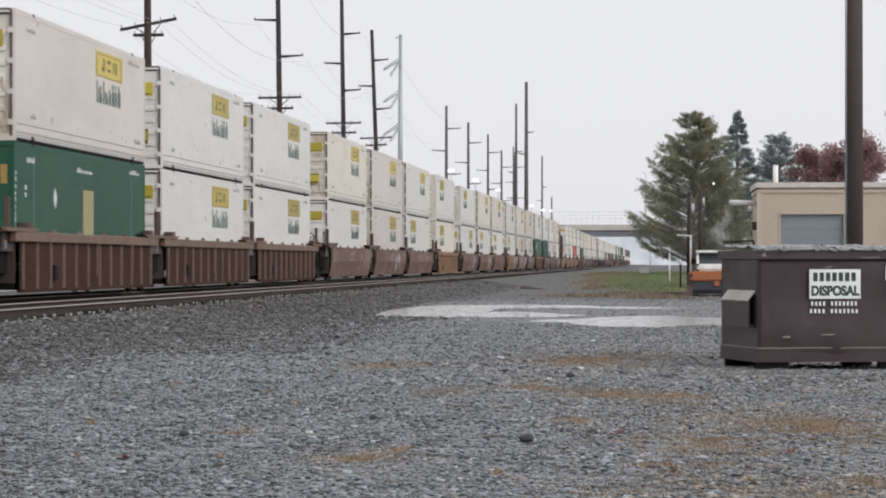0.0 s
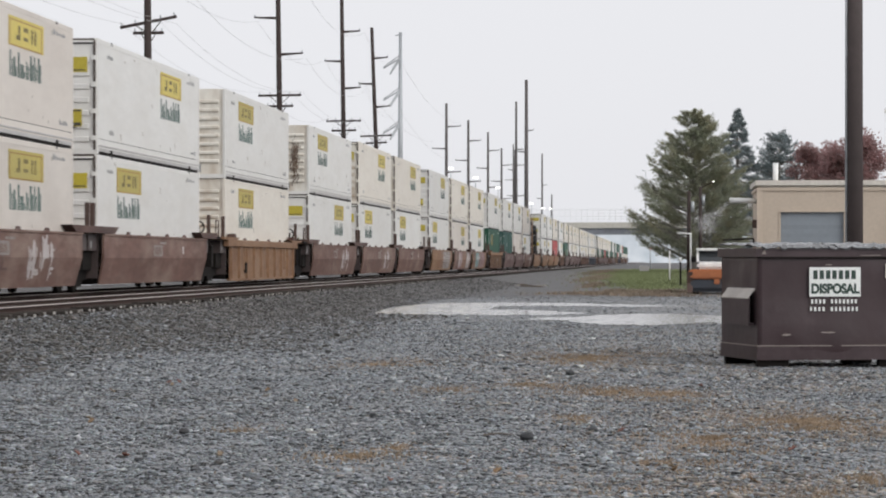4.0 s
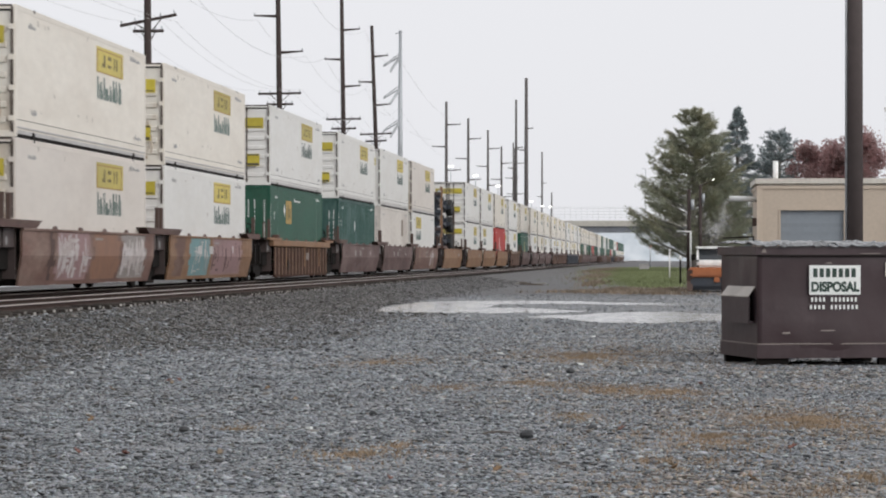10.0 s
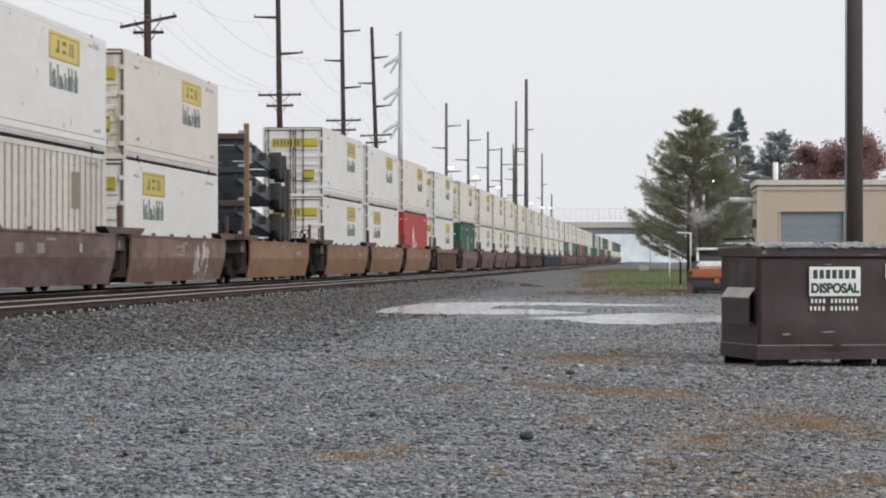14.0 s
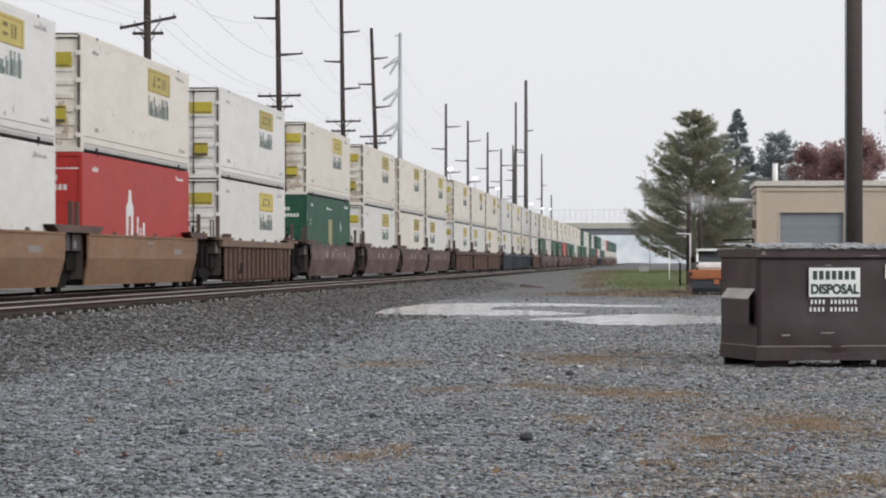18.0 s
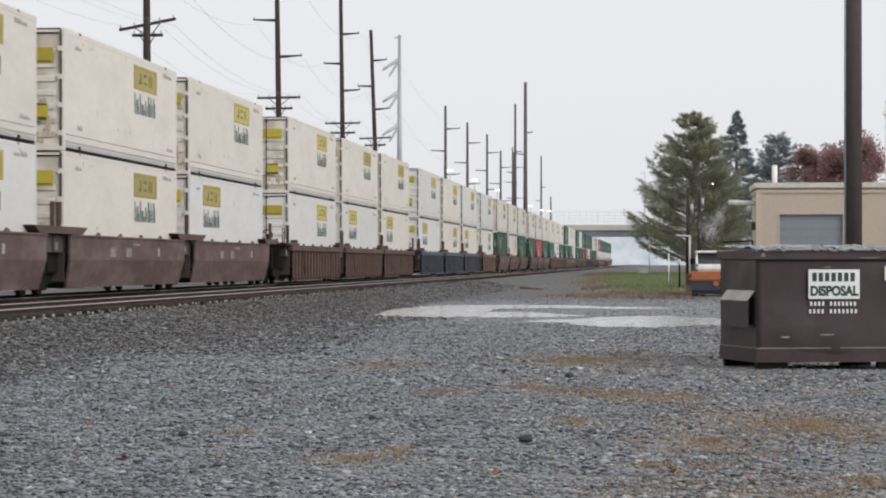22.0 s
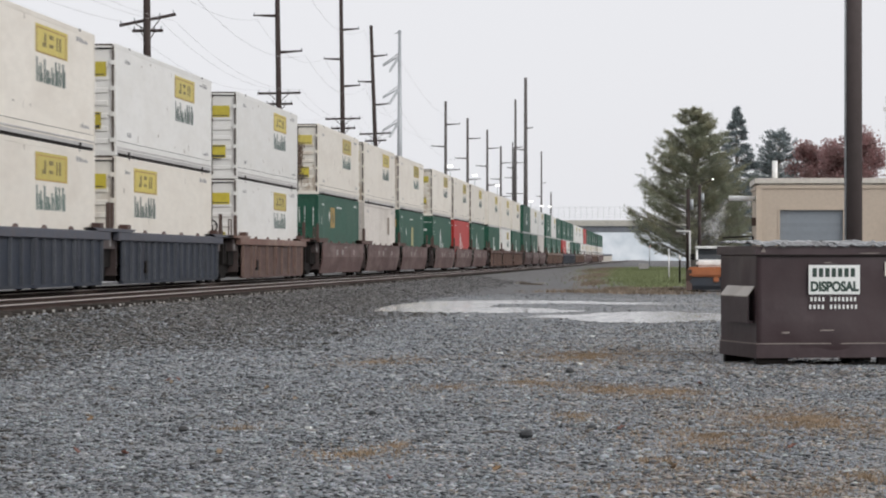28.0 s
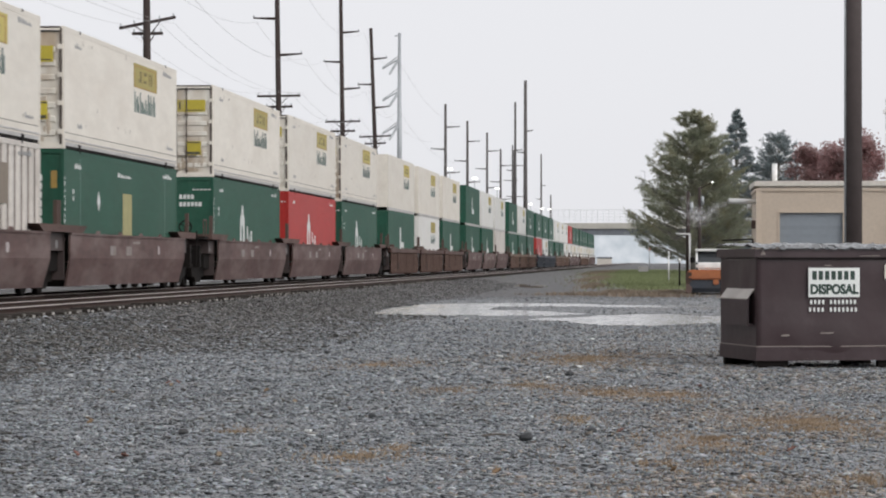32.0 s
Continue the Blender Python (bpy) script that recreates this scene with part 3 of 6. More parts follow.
def stones(name, count, place, size, material, label, seed):
    """Many small angular stones as one object: jittered blocks, turned at random."""
    r = np.random.RandomState(seed)
    x, y = place(r, count)
    keep = bare(x, y, r)
    x, y = x[keep], y[keep]
    count = len(x)
    unit = np.array([(-1, 0, 0), (1, 0, 0), (0, -1, 0), (0, 1, 0), (0, 0, -1), (0, 0, 1)]) * 0.62
    s = np.clip(size[0] * np.exp(r.normal(0.35, 0.42, (count, 1, 1))), 0, size[1] * 1.6) * r.uniform(0.6, 1.4, (count, 1, 3))
    s = s * (1.08 + 0.25 * wave(x, y * 0.6, 3.3, seed))[:, None, None]
    v = (unit[None] + r.uniform(-0.25, 0.25, (count, 6, 3))) * s
    q = r.normal(size=(count, 4))
    q /= np.linalg.norm(q, axis=1, keepdims=True)
    w, a, b, c = q.T
    rot = np.stack([1 - 2 * (b * b + c * c), 2 * (a * b - c * w), 2 * (a * c + b * w), 2 * (a * b + c * w), 1 - 2 * (a * a + c * c),
                    2 * (b * c - a * w), 2 * (a * c - b * w), 2 * (b * c + a * w), 1 - 2 * (a * a + b * b)], 1).reshape(-1, 3, 3)
    v = np.einsum("nij,nkj->nki", rot, v)
    v[:, :, 2] *= 0.36
    v += np.stack([x, y, ground_z(x, y) + 0.12 * s[:, 0, 2]], 1)[:, None]
    f = np.array([(1, 3, 5), (3, 0, 5), (0, 2, 5), (2, 1, 5), (3, 1, 4), (0, 3, 4), (2, 0, 4), (1, 2, 4)])
    faces = (f[None] + 6 * np.arange(count)[:, None, None]).reshape(-1, 3)
    ob = new(name, numpy_mesh(name, v.reshape(-1, 3), faces, material))
    return tagged(ob, label, "gravel", kind="stuff")


def fore(y0, y1, power):
    def place(r, n):
        y = y0 + (y1 - y0) * r.uniform(0, 1, n) ** power
        return y * r.uniform(-0.245, 0.085, n), y
    return place


TUFTS = ((-0.85, 38.0, 0.75, 1.2), (-1.38, 29.7, 0.30, 0.5), (-0.5, 28.1, 0.38, 0.5), (0.1, 27.4, 0.28, 0.5), (-0.7, 23.3, 0.15, 0.25), (0.38, 20.8, 0.34, 0.8),
         (1.15, 22.6, 0.6, 1.0), (-0.73, 19.2, 0.1, 0.15), (-0.05, 17.9, 0.32, 0.3), (-0.02, 16.1, 0.2, 0.2), (0.44, 15.9, 0.16, 0.2), (0.87, 15.8, 0.15, 0.2), (1.2, 16.8, 0.16, 0.3),
         (-2.0, 18.6, 0.24, 0.3), (-3.5, 35.4, 0.36, 0.6), (-1.8, 19.4, 0.12, 0.2), (-3.2, 21.6, 0.12, 0.2), (-2.1, 28.5, 0.2, 0.4))


def bare(x, y, r):
    """True where stones lie; few of them in the tufts of dead grass."""
    inside = np.zeros(len(x), bool)
    for cx, cy, rx, ry in POOLS:
        inside |= np.hypot((x - cx) / rx, (y - cy) / ry) < 0.97
    wet = inside.copy()
    for cx, cy, rx, ry in TUFTS:
        inside |= np.hypot((x - cx) / rx, (y - cy) / ry) + 0.3 * wave(x, y, 5.0, 21) < 0.9
    inside |= np.hypot((x - 2.2) / 1.9, (y - 36.6) / 2.4) + 0.25 * wave(x, y, 4.0, 23) < 1.0
    return ~inside | (~wet & (r.uniform(0, 1, len(x)) < 0.45))


stones("gravel", 94000, fore(14.5, 31, 0.9), (0.0125, 0.034), STONE, "loose crushed grey stone on the yard", 11)
stones("gravel", 75000, fore(30, 60, 1.0), (0.018, 0.042), STONE, "loose crushed grey stone on the yard", 12)
def east(r, n):
    y = 15 + 47 * r.uniform(0, 1, n)
    x = y * 0.085 - np.abs(r.normal(0, 0.075, n)) * y
    ok = wave(x, y * 0.5, 1.6, 51) + 0.5 * wave(x, y, 5.0, 52) > r.uniform(-0.6, 0.9, n)
    return x[ok], y[ok]


stones("gravel", 68000, east, (0.0145, 0.038), EARTHY, "brown earthy stone patches in the yard gravel", 15)
stones("gravel", 22000, lambda r, n: (r.uniform(-8.2, 5.0, n), 58 + 46 * r.uniform(0, 1, n) ** 1.2), (0.019, 0.045), STONE, "loose crushed grey stone round the puddle", 14)
def west(r, n):
    y = 15.5 + 50 * r.uniform(0, 1, n) ** 1.1
    x = -y * (0.05 + 0.20 * np.sqrt(r.uniform(0, 1, n)))
    ok = wave(x * 0.7, y * 0.3, 1.9, 71) + 0.5 * wave(x, y, 6.0, 72) > r.uniform(-0.7, 0.8, n)
    return x[ok], y[ok]


# Darker stones; their number also paints shaded slits into the gravel.
stones("gravel", 21000, west, (0.015, 0.040), BALLAST, "darker coarse stones scattered in the yard gravel", 17)

def beside_bin(r, n):
    a, d = r.uniform(0, math.tau, n), np.sqrt(r.uniform(0, 1, n))
    return 2.3 + 2.1 * d * np.cos(a), 35.6 + 4.0 * d * np.sin(a)


stones("gravel", 9000, beside_bin, (0.008, 0.022), MUDGRIT, "fine earthy grit trodden in around the dumpster", 18)


def bank_place(r, n):
    y = 27 + 75 * r.uniform(0, 1, n) ** 1.4
    toe = -7.7 + 0.7 * wave(y * 0.3, y, 0.5, 61) + r.normal(0, 0.45, n)
    return -10.8 + (toe + 10.8) * r.uniform(0, 1, n), y


def far_bank(r, n):
    y = 52 + 110 * r.uniform(0, 1, n) ** 1.2
    toe = -7.6 + 0.7 * wave(y * 0.3, y, 0.5, 61) + r.normal(0, 0.45, n)
    return -10.8 + (toe + 10.8) * r.uniform(0, 1, n), y


stones("ballast", 26000, bank_place, (0.028, 0.066), BALLAST, "dark crushed ballast on the bank beside the track", 13)
def spill(r, n):
    y = 40 + 45 * r.uniform(0, 1, n)
    edge = -5.3 + 0.6 * wave(y * 0.3, y, 0.6, 81)
    return edge - 4.0 * r.uniform(0, 1, n) ** 0.8 + np.abs(r.normal(0, 0.4, n)), y


stones("ballast", 20000, spill, (0.024, 0.056), BALLAST, "dark ballast spilled out over the yard edge", 20)
stones("ballast", 17000, far_bank, (0.030, 0.066), HAZEBALLAST, "haze-paled grey ballast farther along the bank", 19)


def blades(name, spots, per_m2, height, material, label, seed):
    """Short grass blades, one thin triangle each, in uneven patches."""
    r = np.random.RandomState(seed)
    xs, ys = [], []
    for cx, cy, rx, ry in spots:
        n = int(per_m2 * math.pi * rx * ry)
        a, d = r.uniform(0, math.tau, n), np.abs(r.normal(0, 0.62, n))
        x, y = cx + rx * d * np.cos(a), cy + ry * d * np.sin(a)
        keep = wave(x, y, 3.1, seed) + 0.6 * wave(x, y, 11.0, seed + 1) > r.uniform(-0.7, 0.8, n)
        xs.append(x[keep])
        ys.append(y[keep])
    x, y = np.concatenate(xs), np.concatenate(ys)
    n = len(x)
    h = height * r.uniform(0.4, 1.1, n)
    a = r.uniform(0, math.tau, n)
    w = 0.10 * h + 0.004
    lean = r.normal(0, 0.45, (n, 2)) * h[:, None]
    z = ground_z(x, y) - 0.005
    p0 = np.stack([x - w * np.cos(a), y - w * np.sin(a), z], 1)
    p1 = np.stack([x + w * np.cos(a), y + w * np.sin(a), z], 1)
    p2 = np.stack([x + lean[:, 0], y + lean[:, 1], z + h], 1)
    v = np.stack([p0, p1, p2], 1).reshape(-1, 3)
    ob = new(name, numpy_mesh(name, v, np.arange(3 * n).reshape(-1, 3), material))
    return tagged(ob, label, "grass", kind="stuff")


blades("dead_grass", [(x, y, rx * 2.1, ry * 3.6) for x, y, rx, ry in TUFTS], 850, 0.034, DEADGRASS, "low tufts of dead orange-brown grass in gravel", 21)
blades("dry_weeds", ((-2.6, 110, 2.1, 2.6), (-0.2, 105, 1.9, 2.4), (0.4, 117, 1.4, 5), (-1.6, 118, 0.9, 6), (-3.4, 150, 0.6, 14), (-4.6, 215, 0.9, 34), (-6.4, 340, 1.4, 60)), 170, 0.16, DRYWEED,
       "dry brown weeds at the edge of the yard", 22)
blades("grass", ((-0.2, 138, 1.5, 13), (-0.8, 172, 2.4, 30), (-1.2, 240, 3.6, 50), (-1.5, 345, 5.0, 70), (3.5, 170, 2.5, 35)), 110, 0.17, GRASSGREEN,
       "green grass strip beyond the gravel yard", 23)

# fallen leaves, scraps, dark clods and a stick on the gravel
LEAFRED = mat("fallen red leaf", (0.17, 0.065, 0.045), 0.6)
LEAFORANGE = mat("fallen orange leaf", (0.19, 0.115, 0.055), 0.6)
LEAFTAN = mat("fallen tan leaf", (0.24, 0.18, 0.12), 0.7)
CLOD = mat("dark wet stone", (0.03, 0.032, 0.035), 0.5)


def on_ground(u, v):
    """The plan place of a yard spot at column u, row v of the camera's view."""
    y = 5090 * 1.28 / (v - 466)
    return (u - 1169) / 5090 * y, y


for k, (u, v) in enumerate(((293, 686), (152, 757), (384, 815), (126, 816), (240, 640), (1190, 836), (1240, 690), (60, 600), (700, 800), (1400, 800), (470, 700), (298, 690), (310, 684), (190, 700), (150, 752), (215, 818), (1195, 840), (1186, 829), (1100, 770), (880, 845), (520, 720), (690, 860), (1330, 860))):
    x, y = on_ground(u, v)
    bm = prism([(-0.032, 0), (-0.022, -0.012), (-0.012, -0.024), (0.004, -0.013), (0.02, -0.02), (0.022, -0.006), (0.04, 0), (0.02, 0.008), (0.022, 0.023), (0.002, 0.012), (-0.014, 0.02), (-0.018, 0.008)], "z", 0, 0.006)
    for w in bm.verts:
        w.co.z += 0.5 * abs(w.co.y) + 0.2 * abs(w.co.x)
    solid("fallen_leaf", bm, (LEAFRED, LEAFORANGE, LEAFTAN)[k % 3], "curled autumn leaf on wet gravel", "leaf", "fallen leaves", pose(x, y, float(ground_z(x, y)) + 0.012, 20, -25, 40 * k))
for k, (u, v) in enumerate(((886, 636), (1028, 654), (972, 676), (545, 771), (828, 568), (1050, 604))):
    x, y = on_ground(u, v)
    solid("paper_scrap", prism([(-0.042, 0), (-0.018, -0.024), (0.03, -0.021), (0.048, 0.006), (0.012, 0.027)], "z", 0, 0.02), SIGNWHITE, "small crumpled white scrap on gravel", "litter", "scraps", pose(x, y, float(ground_z(x, y)) + 0.008, 8, 5, 37 * k))
for k, (u, v, s) in enumerate(((934, 786, 0.055), (1050, 769, 0.04), (660, 745, 0.035), (450, 700, 0.045), (320, 776, 0.04), (1010, 670, 0.05))):
    x, y = on_ground(u, v)
    bm = bmesh.new()
    bmesh.ops.create_icosphere(bm, subdivisions=2, radius=s)
    for w in bm.verts:
        w.co *= 1 + 0.25 * noise.noise(w.co * 30 + Vector((k * 3, 0, 0)))
        w.co.z *= 0.7
    solid("dark_rock", bm, CLOD, "dark wet stone lying on the gravel", "rock", "dark rocks", pose(x, y, float(ground_z(x, y)) + 0.5 * s))
x, y = on_ground(878, 781)
solid("stick", tubes(((-0.09, 0, 0.02), (0.02, 0.02, 0.03), 0.008, 0.007), ((0.02, 0.02, 0.03), (0.11, 0.0, 0.024), 0.007, 0.004), seg=6), BARK, "thin dark stick on the gravel", "stick", m=pose(x, y, float(ground_z(x, y))))

# ---------------------------------------------------------------- tracks
for lane, label in ((NEAR_X, "empty worn track with shiny rails on dark ties"), (TRAIN_X, "worn main track under the passing train")):
    track = thing("track", label, "railway track", "tracks", pose(lane, 0, 0), kind="structure")
    for side in (-0.7525, 0.7525):
        part("rail", prism([(side - 0.07, 0.385), (side + 0.07, 0.385), (side + 0.07, 0.40), (side + 0.012, 0.415), (side + 0.012, 0.462),
                            (side + 0.034, 0.47), (side + 0.034, 0.482), (side - 0.034, 0.482), (side - 0.034, 0.47), (side - 0.012, 0.462),
                            (side - 0.012, 0.415), (side - 0.07, 0.40)], "y", -740, 1600), RAILRUST, track, "rusty rail web and foot")
        part("rail_head", prism([(side - 0.036, 0.4822), (side + 0.036, 0.4822), (side + 0.036, 0.494), (side + 0.028, RAIL), (side - 0.028, RAIL), (side - 0.036, 0.494)], "y", -740, 1600), STEEL, track, "worn bright rail head")
    near = lane == NEAR_X
    tie = mesh_of(soft_box(-1.33, 1.33, -0.11, 0.11, 0.24, 0.405, 0.012, 1), "tie", TIEWOOD)
    r = random.Random(5)
    end = mesh_of(soft_box(1.331, 1.345, -0.09, 0.09, 0.355, 0.40, 0.004, 1), "tie_end", TIEEND)
    for k in range(220 if near else 50):
        share("tie", tie, track, (r.uniform(-0.03, 0.03), 38 + k * 0.53 + r.uniform(-0.02, 0.02), r.uniform(-0.03, 0.012)), r.uniform(-0.012, 0.012))
        if near and k < 200 and r.random() < 0.8:
            share("tie_end", end, track.children[-1], (0, 0, 0))
    rest = bmesh.new()
    for k in range(220 if near else 50, 800):
        box(rest, -1.3, 1.3, 37.89 + k * 0.53, 38.11 + k * 0.53, 0.24, 0.405)
    tagged(part("tie_row", rest, TIEWOOD, track), kind="stuff")


bed = solid("track_bed", prism([(-18.2, 0.30), (-17.4, 0.355), (-11.2, 0.355), (-10.85, 0.31), (-10.85, 0.2), (-18.2, 0.2)], "y", -740, 900), TRACKBED,
            "ballast bed darkened for oil and shade between the rails", "track bed", kind="structure")

# ---------------------------------------------------------------- poles and wires
def power_pole(at, high, r, arms, low_arms=(), lean=0.0, tilt=0.0):
    """A tall wooden pole with staggered single arms above and a pair of crossarms lower down."""
    p = thing("power_pole", "tall dark wooden power pole with staggered arms", "utility pole", "power line poles", pose(*at, 0, lean, 0))
    # Poles from 300 m on take the wood paled for haze.
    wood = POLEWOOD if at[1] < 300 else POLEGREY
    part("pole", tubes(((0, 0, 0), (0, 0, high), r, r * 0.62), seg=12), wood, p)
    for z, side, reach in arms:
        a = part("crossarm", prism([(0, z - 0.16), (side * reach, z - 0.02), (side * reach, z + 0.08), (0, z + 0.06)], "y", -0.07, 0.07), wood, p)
        part("insulator", tubes(((side * (reach - 0.06), 0, z + 0.07), (side * (reach - 0.06), 0, z + 0.24), 0.06, 0.04), seg=6), GALV, a)
    for z, half in low_arms:
        a = part("crossarm", boxes((-half, half, 0.16, 0.30, z - 0.08, z + 0.08)), wood, p)
        if tilt and half > 1.2:
            a.matrix_basis = Matrix.Translation((0, 0, z)) @ pose(0, 0, 0, 0, -tilt, 0) @ Matrix.Translation((0, 0, -z))
        part("brace", tubes(((-half * 0.5, 0.2, z), (0, 0.18, z - 0.7), 0.03), ((half * 0.5, 0.2, z), (0, 0.18, z - 0.7), 0.03), seg=6), wood, a)
        for x in (-half + 0.1, -half * 0.45, half * 0.45, half - 0.1):
            part("insulator", tubes(((x, 0.23, z + 0.08), (x, 0.23, z + 0.26), 0.05, 0.03), seg=6), GALV, a)
    return p


def x_in_view(u, y):
    """The plan x that fits column u of the camera's view, y metres down the line."""
    return (u - 1169) / 5090 * y


LINE = ((257, 157), (496, 211), (610, 253), (673, 282), (790, 377), (829, 422), (864, 470), (888, 515), (912, 560))
for k, (u, y) in enumerate(LINE):
    x = x_in_view(u, y)
    s = y / 5090
    high = (25.0, 25.0, 25.0, 24.3, 22.0, 22.0, 22.4, 21.5, 23)[k]
    arms = [(high - d, (1, -1, 1)[i], 1.9) for i, d in enumerate((3.0, 5.9, 9.0))]
    low = {0: ((14.5, 1.6), (13.9, 0.85)), 1: ((13.55, 1.6), (12.75, 1.0)), 2: ((13.7, 1.55), (12.85, 1.1)), 3: ((13.65, 1.55), (12.95, 1.05))}.get(k, ())
    if k == 1:
        arms = [(19.3, -1, 1.8), (16.6, 1, 1.8)]
    if k == 2:
        arms = [(21.6, 1, 1.6), (19.0, -1, 1.6), (16.6, 1, 1.6)]
    if k == 3:
        arms = [(21.3, 1, 1.5), (18.8, -1, 1.5), (16.5, 1, 1.5)]
    power_pole((x, y, 0), high, 0.26, arms, low, (-0.35, -0.8, -0.8, -2.1, 0, 0, 0, 0, 0)[k], 10.5 if k == 0 else 0)
for u, y, high, r in ((932, 400, 26.5, 0.34), (914, 420, 24.6, 0.24), (960, 640, 25.2, 0.26), (977, 700, 17.5, 0.26), (909, 560, 24, 0.2)):
    power_pole((x_in_view(u, y), y, 0), high, r, [(high - 7, 1, 1.0), (high - 10, -1, 1.2)])

steel_pole = thing("transmission_pole", "pale grey steel transmission pole with braced arms", "transmission pole", m=pose(x_in_view(708, 312), 312, 0))
part("pole", tubes(((0, 0, 0), (0, 0, 26.2), 0.36, 0.16), seg=12), GALV, steel_pole)
for z in (23.4, 19.9, 16.3):
    a = part("arm", tubes(((0, 0, z), (-1.85, 0, z - 1.1), 0.08), ((0, 0, z + 0.35), (-1.85, 0, z - 0.95), 0.05), seg=6), GALV, steel_pole)
    part("arm", tubes(((0, 0, z - 0.1), (-1.0, -1.0, z - 1.8), 0.09), ((0, 0, z + 0.2), (-1.0, -1.0, z - 1.6), 0.06), seg=6), GALV, steel_pole)
part("arm", tubes(((0.2, 0, 26.0), (-0.55, 0, 25.85), 0.06), seg=6), GALV, steel_pole)


def wire(points, sag, r=0.007):
    """A hanging line through the given ends."""
    cu = bpy.data.curves.new("wire", "CURVE")
    cu.dimensions, cu.bevel_depth, cu.bevel_resolution = "3D", r, 1
    for a, b in zip(points, points[1:]):
        sp = cu.splines.new("POLY")
        sp.points.add(14)
        for i in range(15):
            f = i / 14
            p = Vector(a).lerp(Vector(b), f)
            p.z -= sag * 4 * f * (1 - f)
            sp.points[i].co = (*p, 1)
    cu.materials.append(WIRE)
    ob = new("wire", cu)
    return tagged(ob, "thin sagging overhead wire between the poles", "wire", "overhead wires")


def on_pole(k, dx, z):
    u, y = LINE[k]
    return (x_in_view(u, y) + dx, y, z)


for dx in (-1.5, 0.7, 1.5):
    wire([(on_pole(0, dx, 14.2)[0], 90, 15.6), on_pole(0, dx, 14.4), on_pole(1, dx, 13.8), on_pole(2, dx, 13.9), on_pole(3, dx, 13.8)], 1.1)
for side, z in ((-1.8, 19.0), (1.8, 16.3), (1.7, 21.4)):
    wire([(on_pole(0, side, 0)[0], 100, z + 1.2), on_pole(0, side, z + 0.4), on_pole(1, side, z), on_pole(2, side, z + 0.1), on_pole(3, side, z), on_pole(4, side, z - 2)], 1.5, 0.009)

bin_pole = thing("utility_pole", "thick dark brown wooden utility pole behind the bin", "utility pole", m=pose(3.40, 51, 0))
part("pole", tubes(((0, 0, 0), (0, 0, 10), 0.155, 0.142), seg=20), POLEDAMP, bin_pole)
part("conduit", tubes(((-0.15, -0.07, 1.6), (-0.142, -0.065, 9.9), 0.02), seg=8), GALV, bin_pole, "thin grey conduit on the pole")

# ---------------------------------------------------------------- bridge and the far distance
bridge = thing("road_bridge", "pale concrete road bridge with dark girders and railing over the line", "bridge", m=pose(0, 640, 0))
part("deck", boxes((-140, 70, 0, 11, 8.75, 9.3)), CONCRETE, bridge)
part("kerb_beam", boxes((-140, 70, -0.25, 0.15, 8.6, 9.85)), CONCRETE, bridge)
for k in range(4):
    part("girder", boxes((-140, 70, 0.2 + k * 3, 0.7 + k * 3, 7.25, 8.74)), GIRDER, bridge, "dark blue grey steel girder")
for x in (-36, 22):
    part("pier", boxes((x - 0.6, x + 0.6, 1, 10, 0, 7.25)), CONCRETE, bridge)
post = mesh_of(boxes((-0.05, 0.05, -0.05, 0.05, 0, 3.0)), "railing_post", PALERAIL)
for k in range(96):
    share("railing_post", post, bridge, (-85 + k * 1.25, 0, 9.85))
for z in (10.6, 11.2, 11.9, 12.85):
    part("railing", boxes((-85, 34, -0.03, 0.03, z - 0.035, z + 0.035)), PALERAIL, bridge)
part("railing", boxes((-85, 34, 10.9, 10.96, 12.7, 12.77)), PALERAIL, bridge)
lamp_mast = thing("lamp_mast", "tall thin grey lamp mast on the bridge", "lamp post", m=pose(x_in_view(1143, 645), 645, 9.3))
part("post", tubes(((0, 0, 0), (0, 0, 12.2), 0.11, 0.06), seg=8), GALV, lamp_mast)
part("arm", tubes(((0, 0, 12.1), (-0.9, 0, 12.3), 0.05), seg=6), GALV, lamp_mast)
bm = bmesh.new()
r = random.Random(3)
for k in range(260):
    x = -420 + k * 4
    h = 19 + 2 * math.sin(k * 0.21) + r.uniform(-2, 2)
    box(bm, x, x + 4.2, 1900, 1904, -1, h)
solid("backdrop", bm, FARWOODS, "pale self-lit backdrop of far misty woods", "backdrop", kind="structure")


# ---------------------------------------------------------------- building
hall = thing("building", "flat-roofed tan stucco shed with a grey roller door", "building", m=pose(x_in_view(1340, 140), 140, 0, 0, 0, 0))
for span in ((0, 1.09, 0, 0.3, 0, 4.85), (4.13, 14, 0, 0.3, 0, 4.85), (1.09, 4.13, 0, 0.3, 3.66, 4.85), (0, 0.3, 0.3, 8, 0, 4.85), (13.7, 14, 0.3, 8, 0, 4.85), (0.3, 13.7, 7.7, 8, 0, 4.85)):
    part("wall", boxes(span), STUCCO, hall)
part("roof", boxes((0.1, 13.9, 0.1, 7.9, 4.853, 4.95)), TRIM, hall)
part("fascia", boxes((-0.12, 14.1, -0.12, 8.1, 4.955, 5.2)), TRIM, hall, "pale roof edge")
part("fascia", boxes((-0.06, 14.05, -0.06, 8.05, 4.70, 4.848)), STUCCO, hall)
part("corner_pilaster", boxes((-0.05, 0.22, -0.05, 0.26, 0, 4.69)), STUCCO, hall)
door = part("roller_door", boxes((1.09, 4.13, 0.17, 0.22, 0, 3.66)), DOORGREY, hall, "closed blue grey roller door")
slat = mesh_of(boxes((1.10, 4.12, 0.162, 0.169, 0.004, 0.199)), "slat", DOORGREY)
